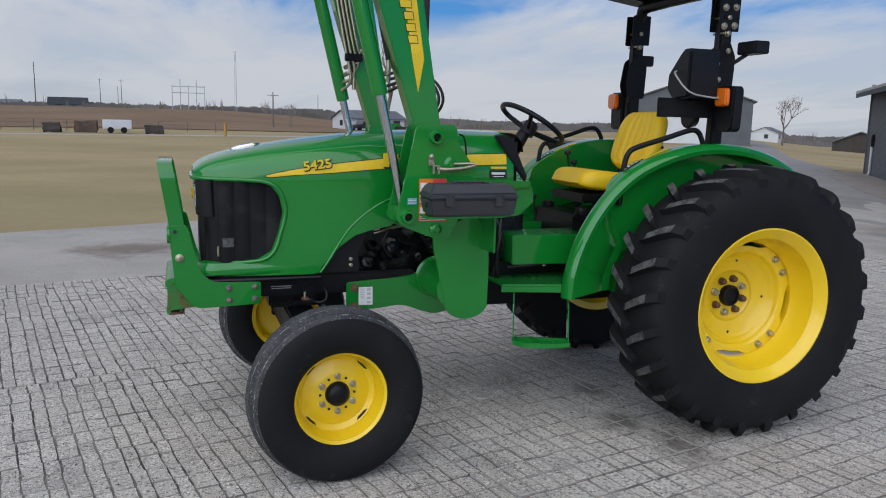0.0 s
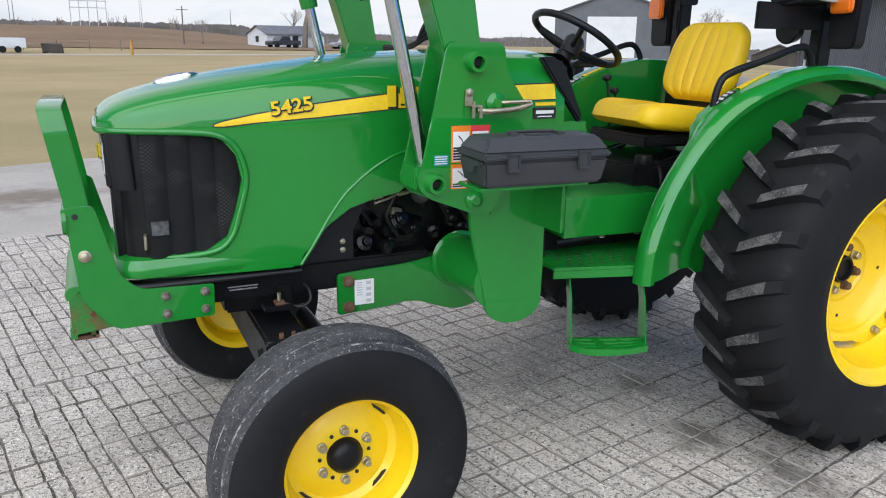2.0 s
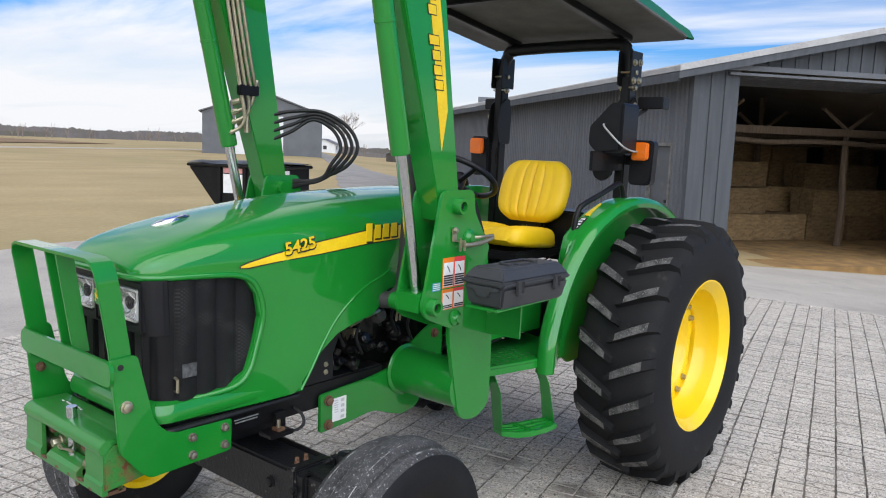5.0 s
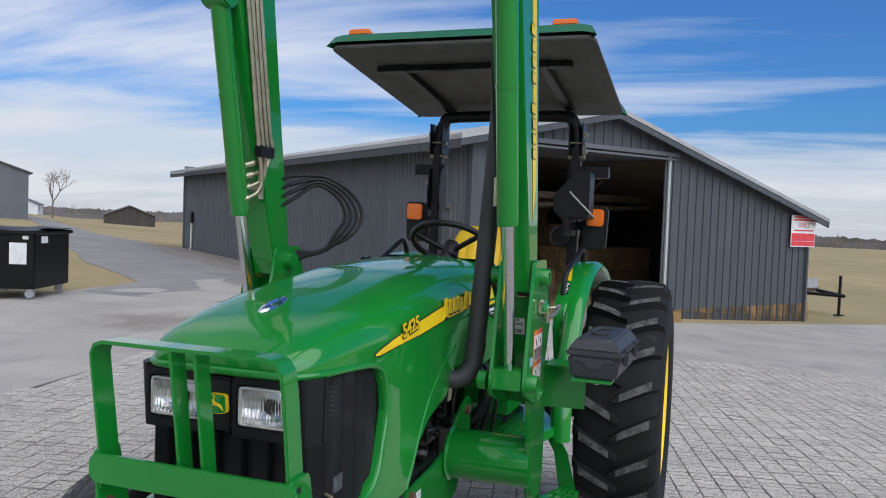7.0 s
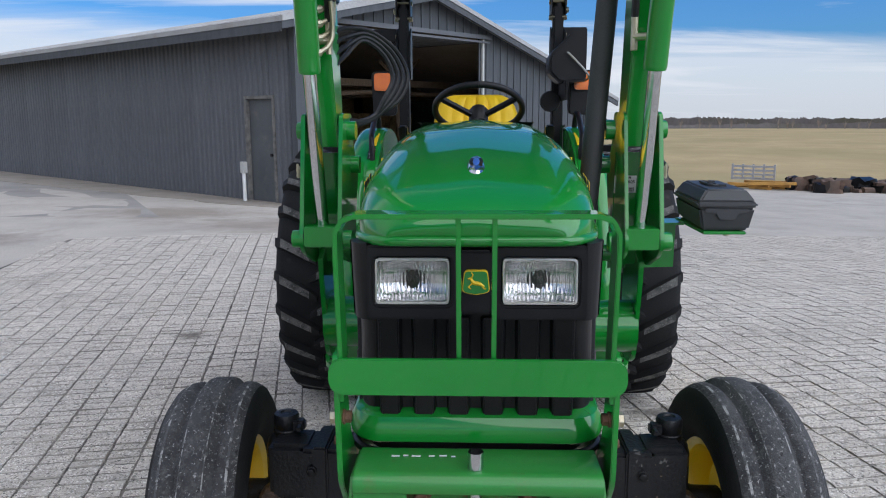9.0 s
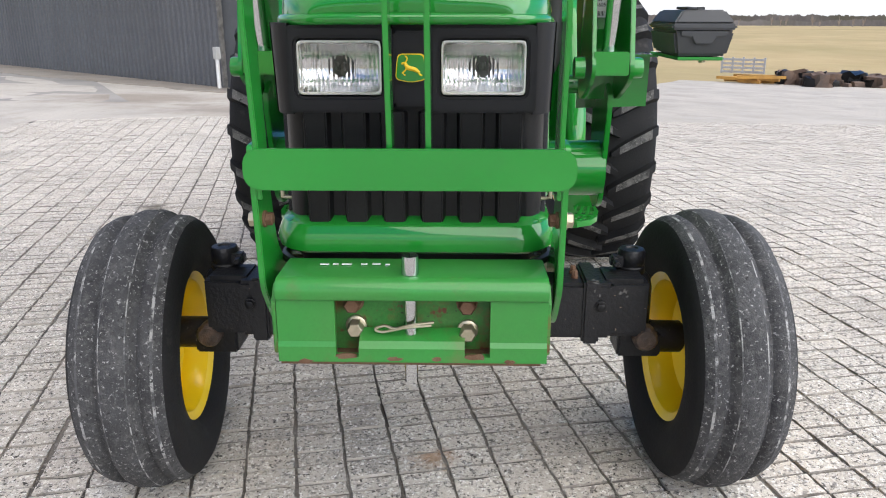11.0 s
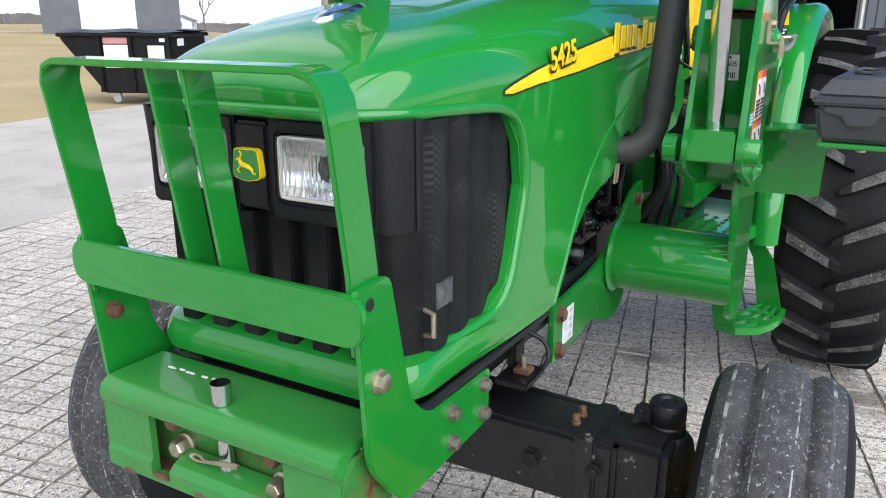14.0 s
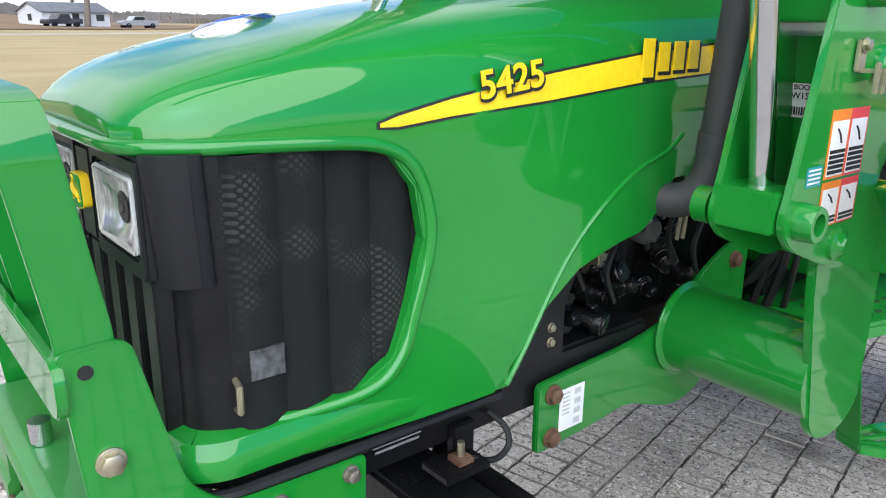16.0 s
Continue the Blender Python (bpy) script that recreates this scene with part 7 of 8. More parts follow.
part("canopy_liner", bm, LINER, canopy, bevel=0.004)
bm = bmesh.new()
box(bm, (0.72, 0, 2.272), (0.045, 1.0, 0.03)), box(bm, (0.33, -0.36, 2.270), (0.85, 0.045, 0.035)), box(bm, (0.33, 0.36, 2.270), (0.85, 0.045, 0.035))
part("canopy_frame", bm, BLACK, canopy, bevel=0.004)
for sy in (1, -1):
    bm = bmesh.new()
    box(bm, (cx1 - 0.06, sy * 0.50, 2.375), (0.05, 0.11, 0.03))
    part("marker_lamp", bm, AMBER, canopy, "amber marker lamp", bevel=0.006)

for sy in (1, -1):
    bm = bmesh.new()
    prism(bm, [(1.42, 1.20), (1.42, 1.075), (1.22, 1.035), (1.07, 1.05), (0.99, 1.12), (1.00, 1.20)], sy * 0.26, sy * 0.287)
    part("cowl_panel", bm, GREEN, tractor, "green cowl side panel", bevel=0.004)

for sy in (1, -1):
    # Black block added to stand for the shaded gap behind the hoses.
    bm = bmesh.new()
    box(bm, (1.14, sy * 0.10, 0.93), (0.30, 0.16, 0.26))
    core = part("gap_filler", bm, OILY, tractor, "black block added for the dark gap behind the engine", bevel=0.02)
    for k, (x, z) in enumerate(((1.26, 0.98), (1.225, 0.95), (1.185, 0.985))):
        bm = bmesh.new()
        tube(bm, [(x, sy * 0.20, z + 0.10), (x + 0.01, sy * 0.285, z + 0.04), (x - 0.02, sy * 0.30, z - 0.08), (x - 0.01, sy * 0.26, z - 0.17), (x - 0.05, sy * 0.20, z - 0.22)], 0.017 - 0.004 * k, 8, 5)
        part("hydraulic_line", bm, RUBBER, core)
# levers and small controls
for k, (x, y, z, hh) in enumerate(((0.46, -0.30, 1.22, 0.14), (0.41, -0.305, 1.22, 0.08), (0.72, -0.22, 0.98, 0.12))):
    bm = bmesh.new()
    tube(bm, [(x, y, z - 0.15), (x + 0.01, y, z), (x + 0.03, y * 1.02, z + hh)], 0.006, 8)
    lv = part("lever", bm, BLACK, tractor)
    bm = bmesh.new()
    lathe(bm, [(0.001, -0.025), (0.014, -0.018), (0.018, 0), (0.014, 0.018), (0.001, 0.025)], 14, Matrix.Translation((x + 0.03, y * 1.02, z + hh)))
    part("knob", bm, BLACK_PLASTIC, lv)

# toolbox on its bracket
bm = bmesh.new()
box(bm, (1.585, 0.815, 1.121), (0.36, 0.14, 0.010)), box(bm, (1.46, 0.68, 1.117), (0.13, 0.14, 0.008))
br = part("toolbox_bracket", bm, GREEN, tractor, "green steel toolbox bracket", bevel=0.003)
bm = bmesh.new()
prism(bm, [(0.50, 0.930), (0.50, 1.112), (0.748, 1.112), (0.745, 0.937)], 1.395, 1.405, "x")
part("bracket_gusset", bm, GREEN, br)
bm = bmesh.new()
hexbolt(bm, (1.73, 0.83, 1.108), 0.008, 0.016, "z")
part("bracket_bolt", bm, ZINC, br)

bm = bmesh.new()
tube(bm, [(1.432, 0.322, 1.468), (1.405, 0.316, 1.455), (1.392, 0.318, 1.40), (1.386, 0.322, 1.30), (1.375, 0.40, 1.24), (1.372, 0.45, 1.20)], 0.0045, 6, 5)
part("toolbox_cable", bm, RUBBER, tractor, "thin black cable")
toolbox = thing("toolbox", "dark grey plastic toolbox with two latches, on a bracket", "toolbox", Matrix.Translation((1.565, 0.830, 1.128)) @ pose(0, 0, 0, 0, 0, -3))


def tapered(bm, s0, s1, z0, z1):
    lo = [bm.verts.new((x * s0[0] / 2, y * s0[1] / 2, z0)) for x, y in ((-1, -1), (1, -1), (1, 1), (-1, 1))]
    hi = [bm.verts.new((x * s1[0] / 2, y * s1[1] / 2, z1)) for x, y in ((-1, -1), (1, -1), (1, 1), (-1, 1))]
    bm.faces.new(lo[::-1]), bm.faces.new(hi)
    for i in range(4):
        j = (i + 1) % 4
        bm.faces.new((lo[i], lo[j], hi[j], hi[i]))


bm = bmesh.new()
tapered(bm, (0.37, 0.150), (0.395, 0.180), 0.0, 0.075)
part("box_body", bm, BOX_GREY, toolbox, bevel=0.008)
bm = bmesh.new()
tapered(bm, (0.405, 0.192), (0.402, 0.190), 0.077, 0.095)
tapered(bm, (0.395, 0.182), (0.345, 0.125), 0.095, 0.135)
part("lid", bm, BOX_GREY, toolbox, bevel=0.006)
for sx in (1, -1):
    bm = bmesh.new()
    prism(bm, [(-0.070, 0.074), (0.070, 0.074), (0.070, 0.060), (0.035, 0.056), (0.025, 0.036), (-0.025, 0.036), (-0.035, 0.056), (-0.070, 0.060)], sx * 0.186, sx * 0.201, "x")
    part("end_catch", bm, BOX_GREY, toolbox, bevel=0.003)
for x in (-0.11, 0.11):
    bm = bmesh.new()
    for c, d in (((x - 0.016, 0.096, 0.070), (0.007, 0.012, 0.052)), ((x + 0.016, 0.096, 0.070), (0.007, 0.012, 0.052)), ((x, 0.096, 0.093), (0.038, 0.012, 0.007)), ((x, 0.097, 0.050), (0.038, 0.014, 0.010)), ((x, 0.092, 0.070), (0.030, 0.008, 0.044))):
        box(bm, c, d)
    part("box_latch", bm, BOX_GREY, toolbox, bevel=0.003)
bm = bmesh.new()
tube(bm, [(-0.075, 0.010, 0.137), (-0.073, -0.022, 0.140), (-0.055, -0.030, 0.140), (0.055, -0.030, 0.140), (0.073, -0.022, 0.140), (0.075, 0.010, 0.137)], 0.0045, 8, 4), box(bm, (-0.075, 0.012, 0.138), (0.022, 0.020, 0.010)), box(bm, (0.075, 0.012, 0.138), (0.022, 0.020, 0.010)), box(bm, (0.0, 0.018, 0.136), (0.075, 0.022, 0.006))
part("box_handle", bm, BOX_GREY, toolbox, bevel=0.004)

# ---- far buildings, vehicles and trees ----
WHITE_SIDING = mat("white_siding", (0.62, 0.63, 0.64), (0.55, 0.56, 0.57), rough=0.7, scale=1, fine=20)
SHINGLE = mat("grey_shingle", (0.16, 0.165, 0.18), (0.12, 0.125, 0.14), rough=0.85, scale=1.2, fine=12, bump=0.3)
DARK_WOOD = mat("dark_barn_wood", (0.045, 0.038, 0.034), (0.07, 0.06, 0.05), rough=0.9, scale=0.6, fine=10, stretch=(4, 4, 0.6))
BARK = mat("grey_bark", (0.20, 0.165, 0.135), (0.13, 0.105, 0.085), rough=0.95, scale=3, fine=40, bump=0.6)
TWIG = mat("bare_twig", (0.19, 0.155, 0.13), (0.25, 0.21, 0.18), rough=0.95, scale=1)
# Grey-lilac tone: distance haze is put into the woods' colour.
WOODS = mat("bare_woods", (0.125, 0.115, 0.118), (0.165, 0.152, 0.152), rough=0.97, scale=0.10, fine=1.1, bump=0.5, stretch=(1, 1, 0.5), dirt=(0.10, 0.095, 0.075), dirt_at=(0.5, 0.65), dirt_scale=0.03)
DARK_GLASS = mat("dark_window", (0.03, 0.035, 0.04), None, rough=0.15)
POLE_WOOD = mat("pole_wood", (0.17, 0.14, 0.12), (0.12, 0.10, 0.085), rough=0.9, scale=3)
CAR_SILVER = mat("silver_car_paint", (0.45, 0.46, 0.48), None, rough=0.3, metal=0.5, coat=0.5)
CAR_DARK = mat("dark_car_paint", (0.03, 0.03, 0.035), None, rough=0.3, coat=0.5)
RUST_JUNK = mat("rusty_scrap", (0.13, 0.08, 0.055), (0.06, 0.05, 0.045), rough=0.9, scale=2, fine=30, bump=0.8)
ALU = mat("dull_aluminium", (0.45, 0.45, 0.46), (0.38, 0.38, 0.39), rough=0.5, metal=0.6)
LUMBER = mat("yellow_lumber", (0.50, 0.27, 0.06), (0.36, 0.19, 0.05), rough=0.85, scale=3, fine=40)


def gabled(name, label, category, at, turn, size, eave, peak, wall, roof, openings=()):
    """A simple house or barn: four walls, two roof planes, openings (face, along, width, bottom, top, material, part name)."""
    x, y = at
    t = thing(name, label, category, Matrix.Translation((x, y, land(x, y))) @ pose(0, 0, 0, 0, 0, turn))
    L, W = size
    b = bmesh.new()
    prism(b, [(-W / 2, -0.5), (W / 2, -0.5), (W / 2, eave), (0, peak), (-W / 2, eave)], -L / 2, L / 2, "x")
    part("wall", b, wall, t)
    for s in (1, -1):
        b = bmesh.new()
        o = 0.35
        k = (peak - eave) / (W / 2)
        prism(b, [(0, peak + 0.02), (s * (W / 2 + o), eave - k * o + 0.02), (s * (W / 2 + o), eave - k * o + 0.16), (0, peak + 0.16)], -L / 2 - o, L / 2 + o, "x")
        part("roof", b, roof, t)
    for face, along, wd, z0, z1, mt, nm in openings:
        b = bmesh.new()
        if face in ("x+", "x-"):
            s = 1 if face == "x+" else -1
            box(b, (s * (L / 2 + 0.03), along, (z0 + z1) / 2), (0.08, wd, z1 - z0))
        else:
            s = 1 if face == "y+" else -1
            box(b, (along, s * (W / 2 + 0.03), (z0 + z1) / 2), (wd, 0.08, z1 - z0))
        part(nm, b, mt, t)
    return t


gabled("pole_barn", "dark grey metal pole barn with a wide white door", "barn", (-54.5, -74), 53, (15, 13), 4.6, 6.9, SHEET_GREY, SHEET_GREY, (("x+", -0.4, 5.2, 0.0, 4.3, WHITE_SIDING, "garage_door"), ("y+", -3, 1.0, 0.0, 2.1, WHITE_SIDING, "door")))
gabled("farmhouse", "low white farmhouse with a grey shingle roof", "house", (-27.4, -124.5), 14, (10.0, 7), 2.0, 3.2, WHITE_SIDING, SHINGLE, (("y+", -3.5, 1.2, 0.8, 1.7, DARK_GLASS, "window"), ("y+", 2.0, 1.4, 0.8, 1.7, DARK_GLASS, "window"), ("y+", 0.2, 1.0, 0.1, 1.8, DARK_GLASS, "door"), ("x+", 0, 1.0, 0.8, 1.7, DARK_GLASS, "window")))
gabled("old_shed", "old dark timber shed with a pale tin roof", "shed", (-92, -84), 42, (13, 7), 1.5, 2.9, DARK_WOOD, SHINGLE, tuple(("y+", -5 + 2.5 * i, 1.2, 0.0, 1.3, DARK_GLASS, "bay") for i in range(5)))
gabled("roadside_house", "small white house by the drive", "house", (-150, -169), 40, (11, 7), 2.4, 3.8, WHITE_SIDING, SHINGLE, (("x+", 0.5, 1.0, 0.9, 2.0, DARK_GLASS, "window"), ("y+", 2.5, 1.2, 0.9, 2.0, DARK_GLASS, "window"), ("y+", -2, 2.4, 0, 2.1, WHITE_SIDING, "garage_door")))
gabled("hill_house", "long dark-roofed house on the far rise", "house", (45, -340), 4, (14, 8), 2.8, 5.4, DARK_WOOD, DARK_GLASS, (("y+", 3, 1.5, 0.9, 2.0, DARK_GLASS, "window"),))
gabled("hill_house", "white house on the far rise", "house", (72, -360), -8, (14, 8), 2.6, 4.4, WHITE_SIDING, SHINGLE, (("y+", 2, 1.5, 0.9, 2.0, DARK_GLASS, "window"),))


def bare_tree(name, at, height, trunk_r, seed, label, levels=5, spread=0.55, lean=0.0):
    """A leafless tree: a tapered trunk, forking limbs, and a haze of fine twigs."""
    rnd = random.Random(seed)
    x, y = at
    t = thing(name, label, "tree", Matrix.Translation((x, y, land(x, y) - 0.05)))
    big, fine_ = bmesh.new(), bmesh.new()

    def grow(p, d, length, r, lev):
        pts, q, dd = [p], p, d
        for _ in range(3):
            dd = (dd + Vector((rnd.uniform(-1, 1), rnd.uniform(-1, 1), rnd.uniform(-0.3, 0.7))) * 0.16).normalized()
            q = q + dd * length / 3
            pts.append(q)
        tube(big if lev > levels - 3 else fine_, pts, [r, r * 0.88, r * 0.76, r * 0.62], 7 if lev > levels - 2 else 4)
        if lev == 0:
            return
        for k in range(rnd.choice((2, 3, 3)) if lev > 1 else 4):
            base = pts[rnd.choice((2, 3, 3))] if lev < levels else pts[-1]
            a = rnd.uniform(0, 2 * math.pi)
            side = Vector((math.cos(a), math.sin(a), 0.0))
            nd = (dd * (1 - spread * 0.5) + side * spread * rnd.uniform(0.6, 1.2) + Vector((0, 0, 0.12))).normalized()
            grow(base, nd, length * rnd.uniform(0.58, 0.80), r * rnd.uniform(0.48, 0.66), lev - 1)
    grow(Vector((0, 0, 0)), Vector((lean, 0, 1)).normalized(), height * 0.30, trunk_r, levels)
    part("trunk", big, BARK, t)
    part("twig_crown", fine_, TWIG, t, kind="stuff")
    return t


bare_tree("tree", (-29.2, -119.8), 19, 0.5, 3, "large bare deciduous tree by the farmhouse")
bare_tree("tree", (-13.5, -118), 4.6, 0.12, 8, "bare spreading tree behind the farmhouse")
bare_tree("tree", (-84, -91), 8.6, 0.17, 5, "bare tree beside the drive", levels=6, spread=0.62)
bare_tree("tree", (-30, -132), 8, 0.18, 12, "bare tree behind the farmhouse")


def utility_pole(at, h, label, arms=1):
    x, y = at
    t = thing("utility_pole", label, "utility pole", Matrix.Translation((x, y, land(x, y) - 0.2)))
    b = bmesh.new()
    tube(b, [(0, 0, 0), (0, 0, h)], [0.12, 0.07], 8)
    part("pole", b, POLE_WOOD, t)
    for i in range(arms):
        b = bmesh.new()
        box(b, (0, 0, h - 0.5 - 1.1 * i), (1.6, 0.08, 0.09))
        part("crossarm", b, POLE_WOOD, t)
    return t


for at, h, arms in (((-10.2, -112), 5.4, 1), ((30, -170), 9, 0), ((26, -260), 10, 1), ((20, -262), 10, 1), ((23, -290), 9, 0), ((-40, -250), 8, 0)):
    utility_pole(at, h, "tall thin wooden utility pole", arms)
b_t = thing("radio_mast", "tall thin lattice radio mast on the rise", "mast", Matrix.Translation((-12.5, -225, land(-12.5, -225))))
b = bmesh.new()
for k in range(3):
    a = 2 * math.pi * k / 3
    tube(b, [(0.35 * math.cos(a), 0.35 * math.sin(a), 0), (0.25 * math.cos(a), 0.25 * math.sin(a), 17)], 0.05, 5)
for k in range(16):
    a = 2 * math.pi * k / 3
    tube(b, [(0.33 * math.cos(a), 0.33 * math.sin(a), k), (0.33 * math.cos(a + 2.1), 0.33 * math.sin(a + 2.1), k + 1)], 0.03, 4)
part("lattice", b, ALU, b_t)

# substation frames and a long low fence on the rise
sub_ = thing("substation_frame", "grey lattice substation frame on the rise", "substation", Matrix.Translation((0.5, -210, land(0.5, -210))))
for i in range(5):
    b = bmesh.new()
    tube(b, [(-4 + 2 * i, 0, 0), (-4 + 2 * i, 0, 6.5 + (i % 2) * 1.5)], 0.10, 5)
    part("mast", b, ALU, sub_)
b = bmesh.new()
box(b, (0, 0, 4.6), (8.2, 0.15, 0.2)), box(b, (0, 0, 6.2), (8.2, 0.15, 0.2))
part("crossbeam", b, ALU, sub_)
fence = thing("fence", "long weathered post and rail fence beyond the field", "fence")
post_me = None
for i in range(10):
    x = 26 - i * 3.0
    y = -84 - 0.3 * i
    if post_me is None:
        b = bmesh.new()
        box(b, (0, 0, 0.5), (0.07, 0.07, 1.1))
        post_me = mesh_of(b, "fence_post", POLE_WOOD, bevel=0.01)
    ob = new("fence_post", post_me)
    ob.parent, ob.matrix_basis = fence, Matrix.Translation((x, y, land(x, y)))
for z in (0.45, 0.8, 1.1):
    b = bmesh.new()
    tube(b, [(26 - i * 6.0, -83.92 - 0.6 * i, land(26 - i * 6.0, -84 - 0.6 * i) + z) for i in range(5)], 0.016, 5)
    part("fence_rail", b, POLE_WOOD, fence)
shed_t = thing("stock_trailer", "white stock trailer standing by the far fence", "trailer", Matrix.Translation((8.6, -78, land(8.6, -78))) @ pose(0, 0, 0, 0, 0, 5))
b = bmesh.new()
box(b, (0, 0, 0.85), (2.6, 1.6, 0.9))
part("trailer_body", b, WHITE_SIDING, shed_t, bevel=0.05)
for x in (-0.6, 0.6):
    b = bmesh.new()
    lathe(b, [(0.3, 0.7), (0.3, 0.9)], 12, Matrix.Translation((x, 0, 0.30)))
    part("trailer_wheel", b, TYRE, shed_t)
for (x, y, s, mt, lab) in ((14.5, -79, (1.4, 1.0, 0.9), DARK_WOOD, "dark round feeder by the far fence"), (11.6, -80, (2.0, 1.2, 1.1), RUST_JUNK, "brown heap of old feed bales by the far fence"), (5.2, -78, (1.6, 1.1, 0.8), DARK_WOOD, "dark feed bunk by the far fence")):
    b = bmesh.new()
    box(b, (0, 0, s[2] / 2), s)
    bmesh.ops.subdivide_edges(b, edges=b.edges[:], cuts=2, use_grid_fill=True)
    for v in b.verts:
        v.co += Vector((noise.noise(v.co * 3), noise.noise(v.co * 3 + Vector((4, 0, 0))), noise.noise(v.co * 3 + Vector((0, 4, 0))))) * 0.2
    part("feed_bunk", b, mt, None, lab, m=Matrix.Translation((x, y, land(x, y))), category="feeder")
b = bmesh.new()
tube(b, [(0, 0, 0), (0, 0, 1.3)], 0.12, 8)
part("marker_post", b, LUMBER, None, "short orange marker post by the far road", m=Matrix.Translation((-1.2, -71, land(-1.2, -71))), category="post")


def pickup(at, turn, paint, label):
    x, y = at
    t = thing("pickup_truck", label, "truck", Matrix.Translation((x, y, land(x, y))) @ pose(0, 0, 0, 0, 0, turn))
    b = bmesh.new()
    prism(b, rounded([(-2.7, 0.45), (2.6, 0.45), (2.65, 0.85), (2.5, 1.05), (1.3, 1.12), (0.75, 1.72), (-0.6, 1.75), (-0.85, 1.15), (-2.7, 1.12)], 0.08, 3), -0.95, 0.95)
    body = part("body", b, paint, t, bevel=0.04)
    for s in (1, -1):
        b = bmesh.new()
        prism(b, [(1.1, 1.16), (0.68, 1.62), (-0.55, 1.65), (-0.7, 1.18)], s * 0.945, s * 0.96)
        part("window", b, DARK_GLASS, body)
        for wx in (1.75, -1.75):
            b = bmesh.new()
            lathe(b, [(0.38, 0), (0.38, 0.24), (0.22, 0.25), (0.2, 0.20)], 20, Matrix.Translation((wx, s * 0.95 if s < 0 else 0.72, 0.38)))
            part("wheel", b, TYRE, t)
    return t


pickup((-34.4, -114), 8, CAR_SILVER, "silver pickup truck parked by the farmhouse")
pickup((-25.0, -116.5), 25, CAR_DARK, "dark pickup truck parked by the farmhouse")

# black waste container at the edge of the yard: one end slopes, casters under it, notices on its face
hop = thing("dumpster", "black steel dumpster on casters with white notices, lid dented", "dumpster", Matrix.Translation((-5.75, -9.75, land(-5.75, -9.75))) @ pose(0, 0, 0, 0, 0, 112))
b = bmesh.new()
prism(b, [(0.0, 0.17), (-1.28, 0.17), (-2.02, 1.08), (-2.02, 1.15), (0.0, 1.15)], 0.0, 1.35)
bmesh.ops.subdivide_edges(b, edges=b.edges[:], cuts=1)
part("bin", b, BLACK, hop, bevel=0.015)
for x in (-0.04, -0.72, -1.30):
    b = bmesh.new()
    box(b, (x, -0.025, 0.66), (0.07, 0.05, 0.95))
    part("bin_rib", b, BLACK, hop, bevel=0.006)
b = bmesh.new()
tube(b, [(-2.03, -0.03, 1.14), (0.03, -0.03, 1.14), (0.03, 1.38, 1.14), (-2.03, 1.38, 1.14), (-2.03, -0.03, 1.14)], 0.035, 6)
part("bin_rim", b, BLACK, hop)
b = bmesh.new()
grid(b, [[(-2.06 + 2.12 * i / 10, -0.05 + 1.45 * k / 6, 1.185 + 0.03 * math.sin(i * 1.3) * math.sin(k * 1.1 + 0.4) + (0.03 if 0 < k < 6 else 0)) for k in range(7)] for i in range(11)])
part("bin_lid", b, BLACK_PLASTIC, hop, "dented black plastic lid", smooth=40)
for x0, x1, z0, z1, mt in ((-0.42, -0.13, 0.60, 0.97, WHITE_FILM), (-1.22, -0.78, 0.60, 0.98, WHITE_FILM), (-1.22, -0.78, 1.0, 1.10, mat("faded_red_film", (0.55, 0.25, 0.24), None, rough=0.5)), (-0.20, -0.10, 1.03, 1.09, WHITE_FILM)):
    b = bmesh.new()
    box(b, ((x0 + x1) / 2, -0.006, (z0 + z1) / 2), (x1 - x0, 0.012, z1 - z0))
    part("bin_notice", b, mt, hop)
b = bmesh.new()
box(b, (0.006, 0.35, 1.02), (0.012, 0.22, 0.12))
part("bin_notice", b, WHITE_FILM, hop)
for x in (-0.12, -1.12):
    for y in (0.10, 1.22):
        b = bmesh.new()
        lathe(b, [(0.001, -0.025), (0.075, -0.025), (0.082, -0.015), (0.082, 0.015), (0.075, 0.025), (0.001, 0.025)], 14, Matrix.Translation((x, y, 0.082)))
        box(b, (x + 0.02, y, 0.15), (0.09, 0.07, 0.06))
        part("caster", b, ALU, hop)

# flatbed trailer tongue behind the barn corner
tr_at = Vector((-24.9, 4.3, 0))
trl = thing("flatbed_trailer", "flatbed utility trailer with a jack, behind the barn", "trailer", Matrix.Translation((tr_at.x, tr_at.y, land(tr_at.x, tr_at.y))) @ pose(0, 0, 0, 0, 0, 52))
b = bmesh.new()
box(b, (-2.0, 0, 0.75), (4.0, 2.0, 0.14))
part("deck", b, RUST_JUNK, trl)
b = bmesh.new()
tube(b, [(0, -0.9, 0.72), (1.5, 0, 0.68)], 0.06, 6), tube(b, [(0, 0.9, 0.72), (1.5, 0, 0.68)], 0.06, 6)
part("tongue", b, BLACK, trl)
b = bmesh.new()
tube(b, [(1.35, 0, 0.02), (1.35, 0, 1.35)], 0.05, 8), box(b, (1.35, 0, 0.03), (0.25, 0.25, 0.04))
part("jack", b, BLACK, trl)
b = bmesh.new()
box(b, (0.1, 0, 0.98), (0.10, 1.4, 0.32))
part("tool_tray", b, ALU, trl)
for s in (1, -1):
    b = bmesh.new()
    lathe(b, [(0.36, 0), (0.36, 0.22), (0.2, 0.23)], 18, Matrix.Translation((-1.6, s * 1.05 - 0.11, 0.36)))
    part("trailer_wheel", b, TYRE, trl)

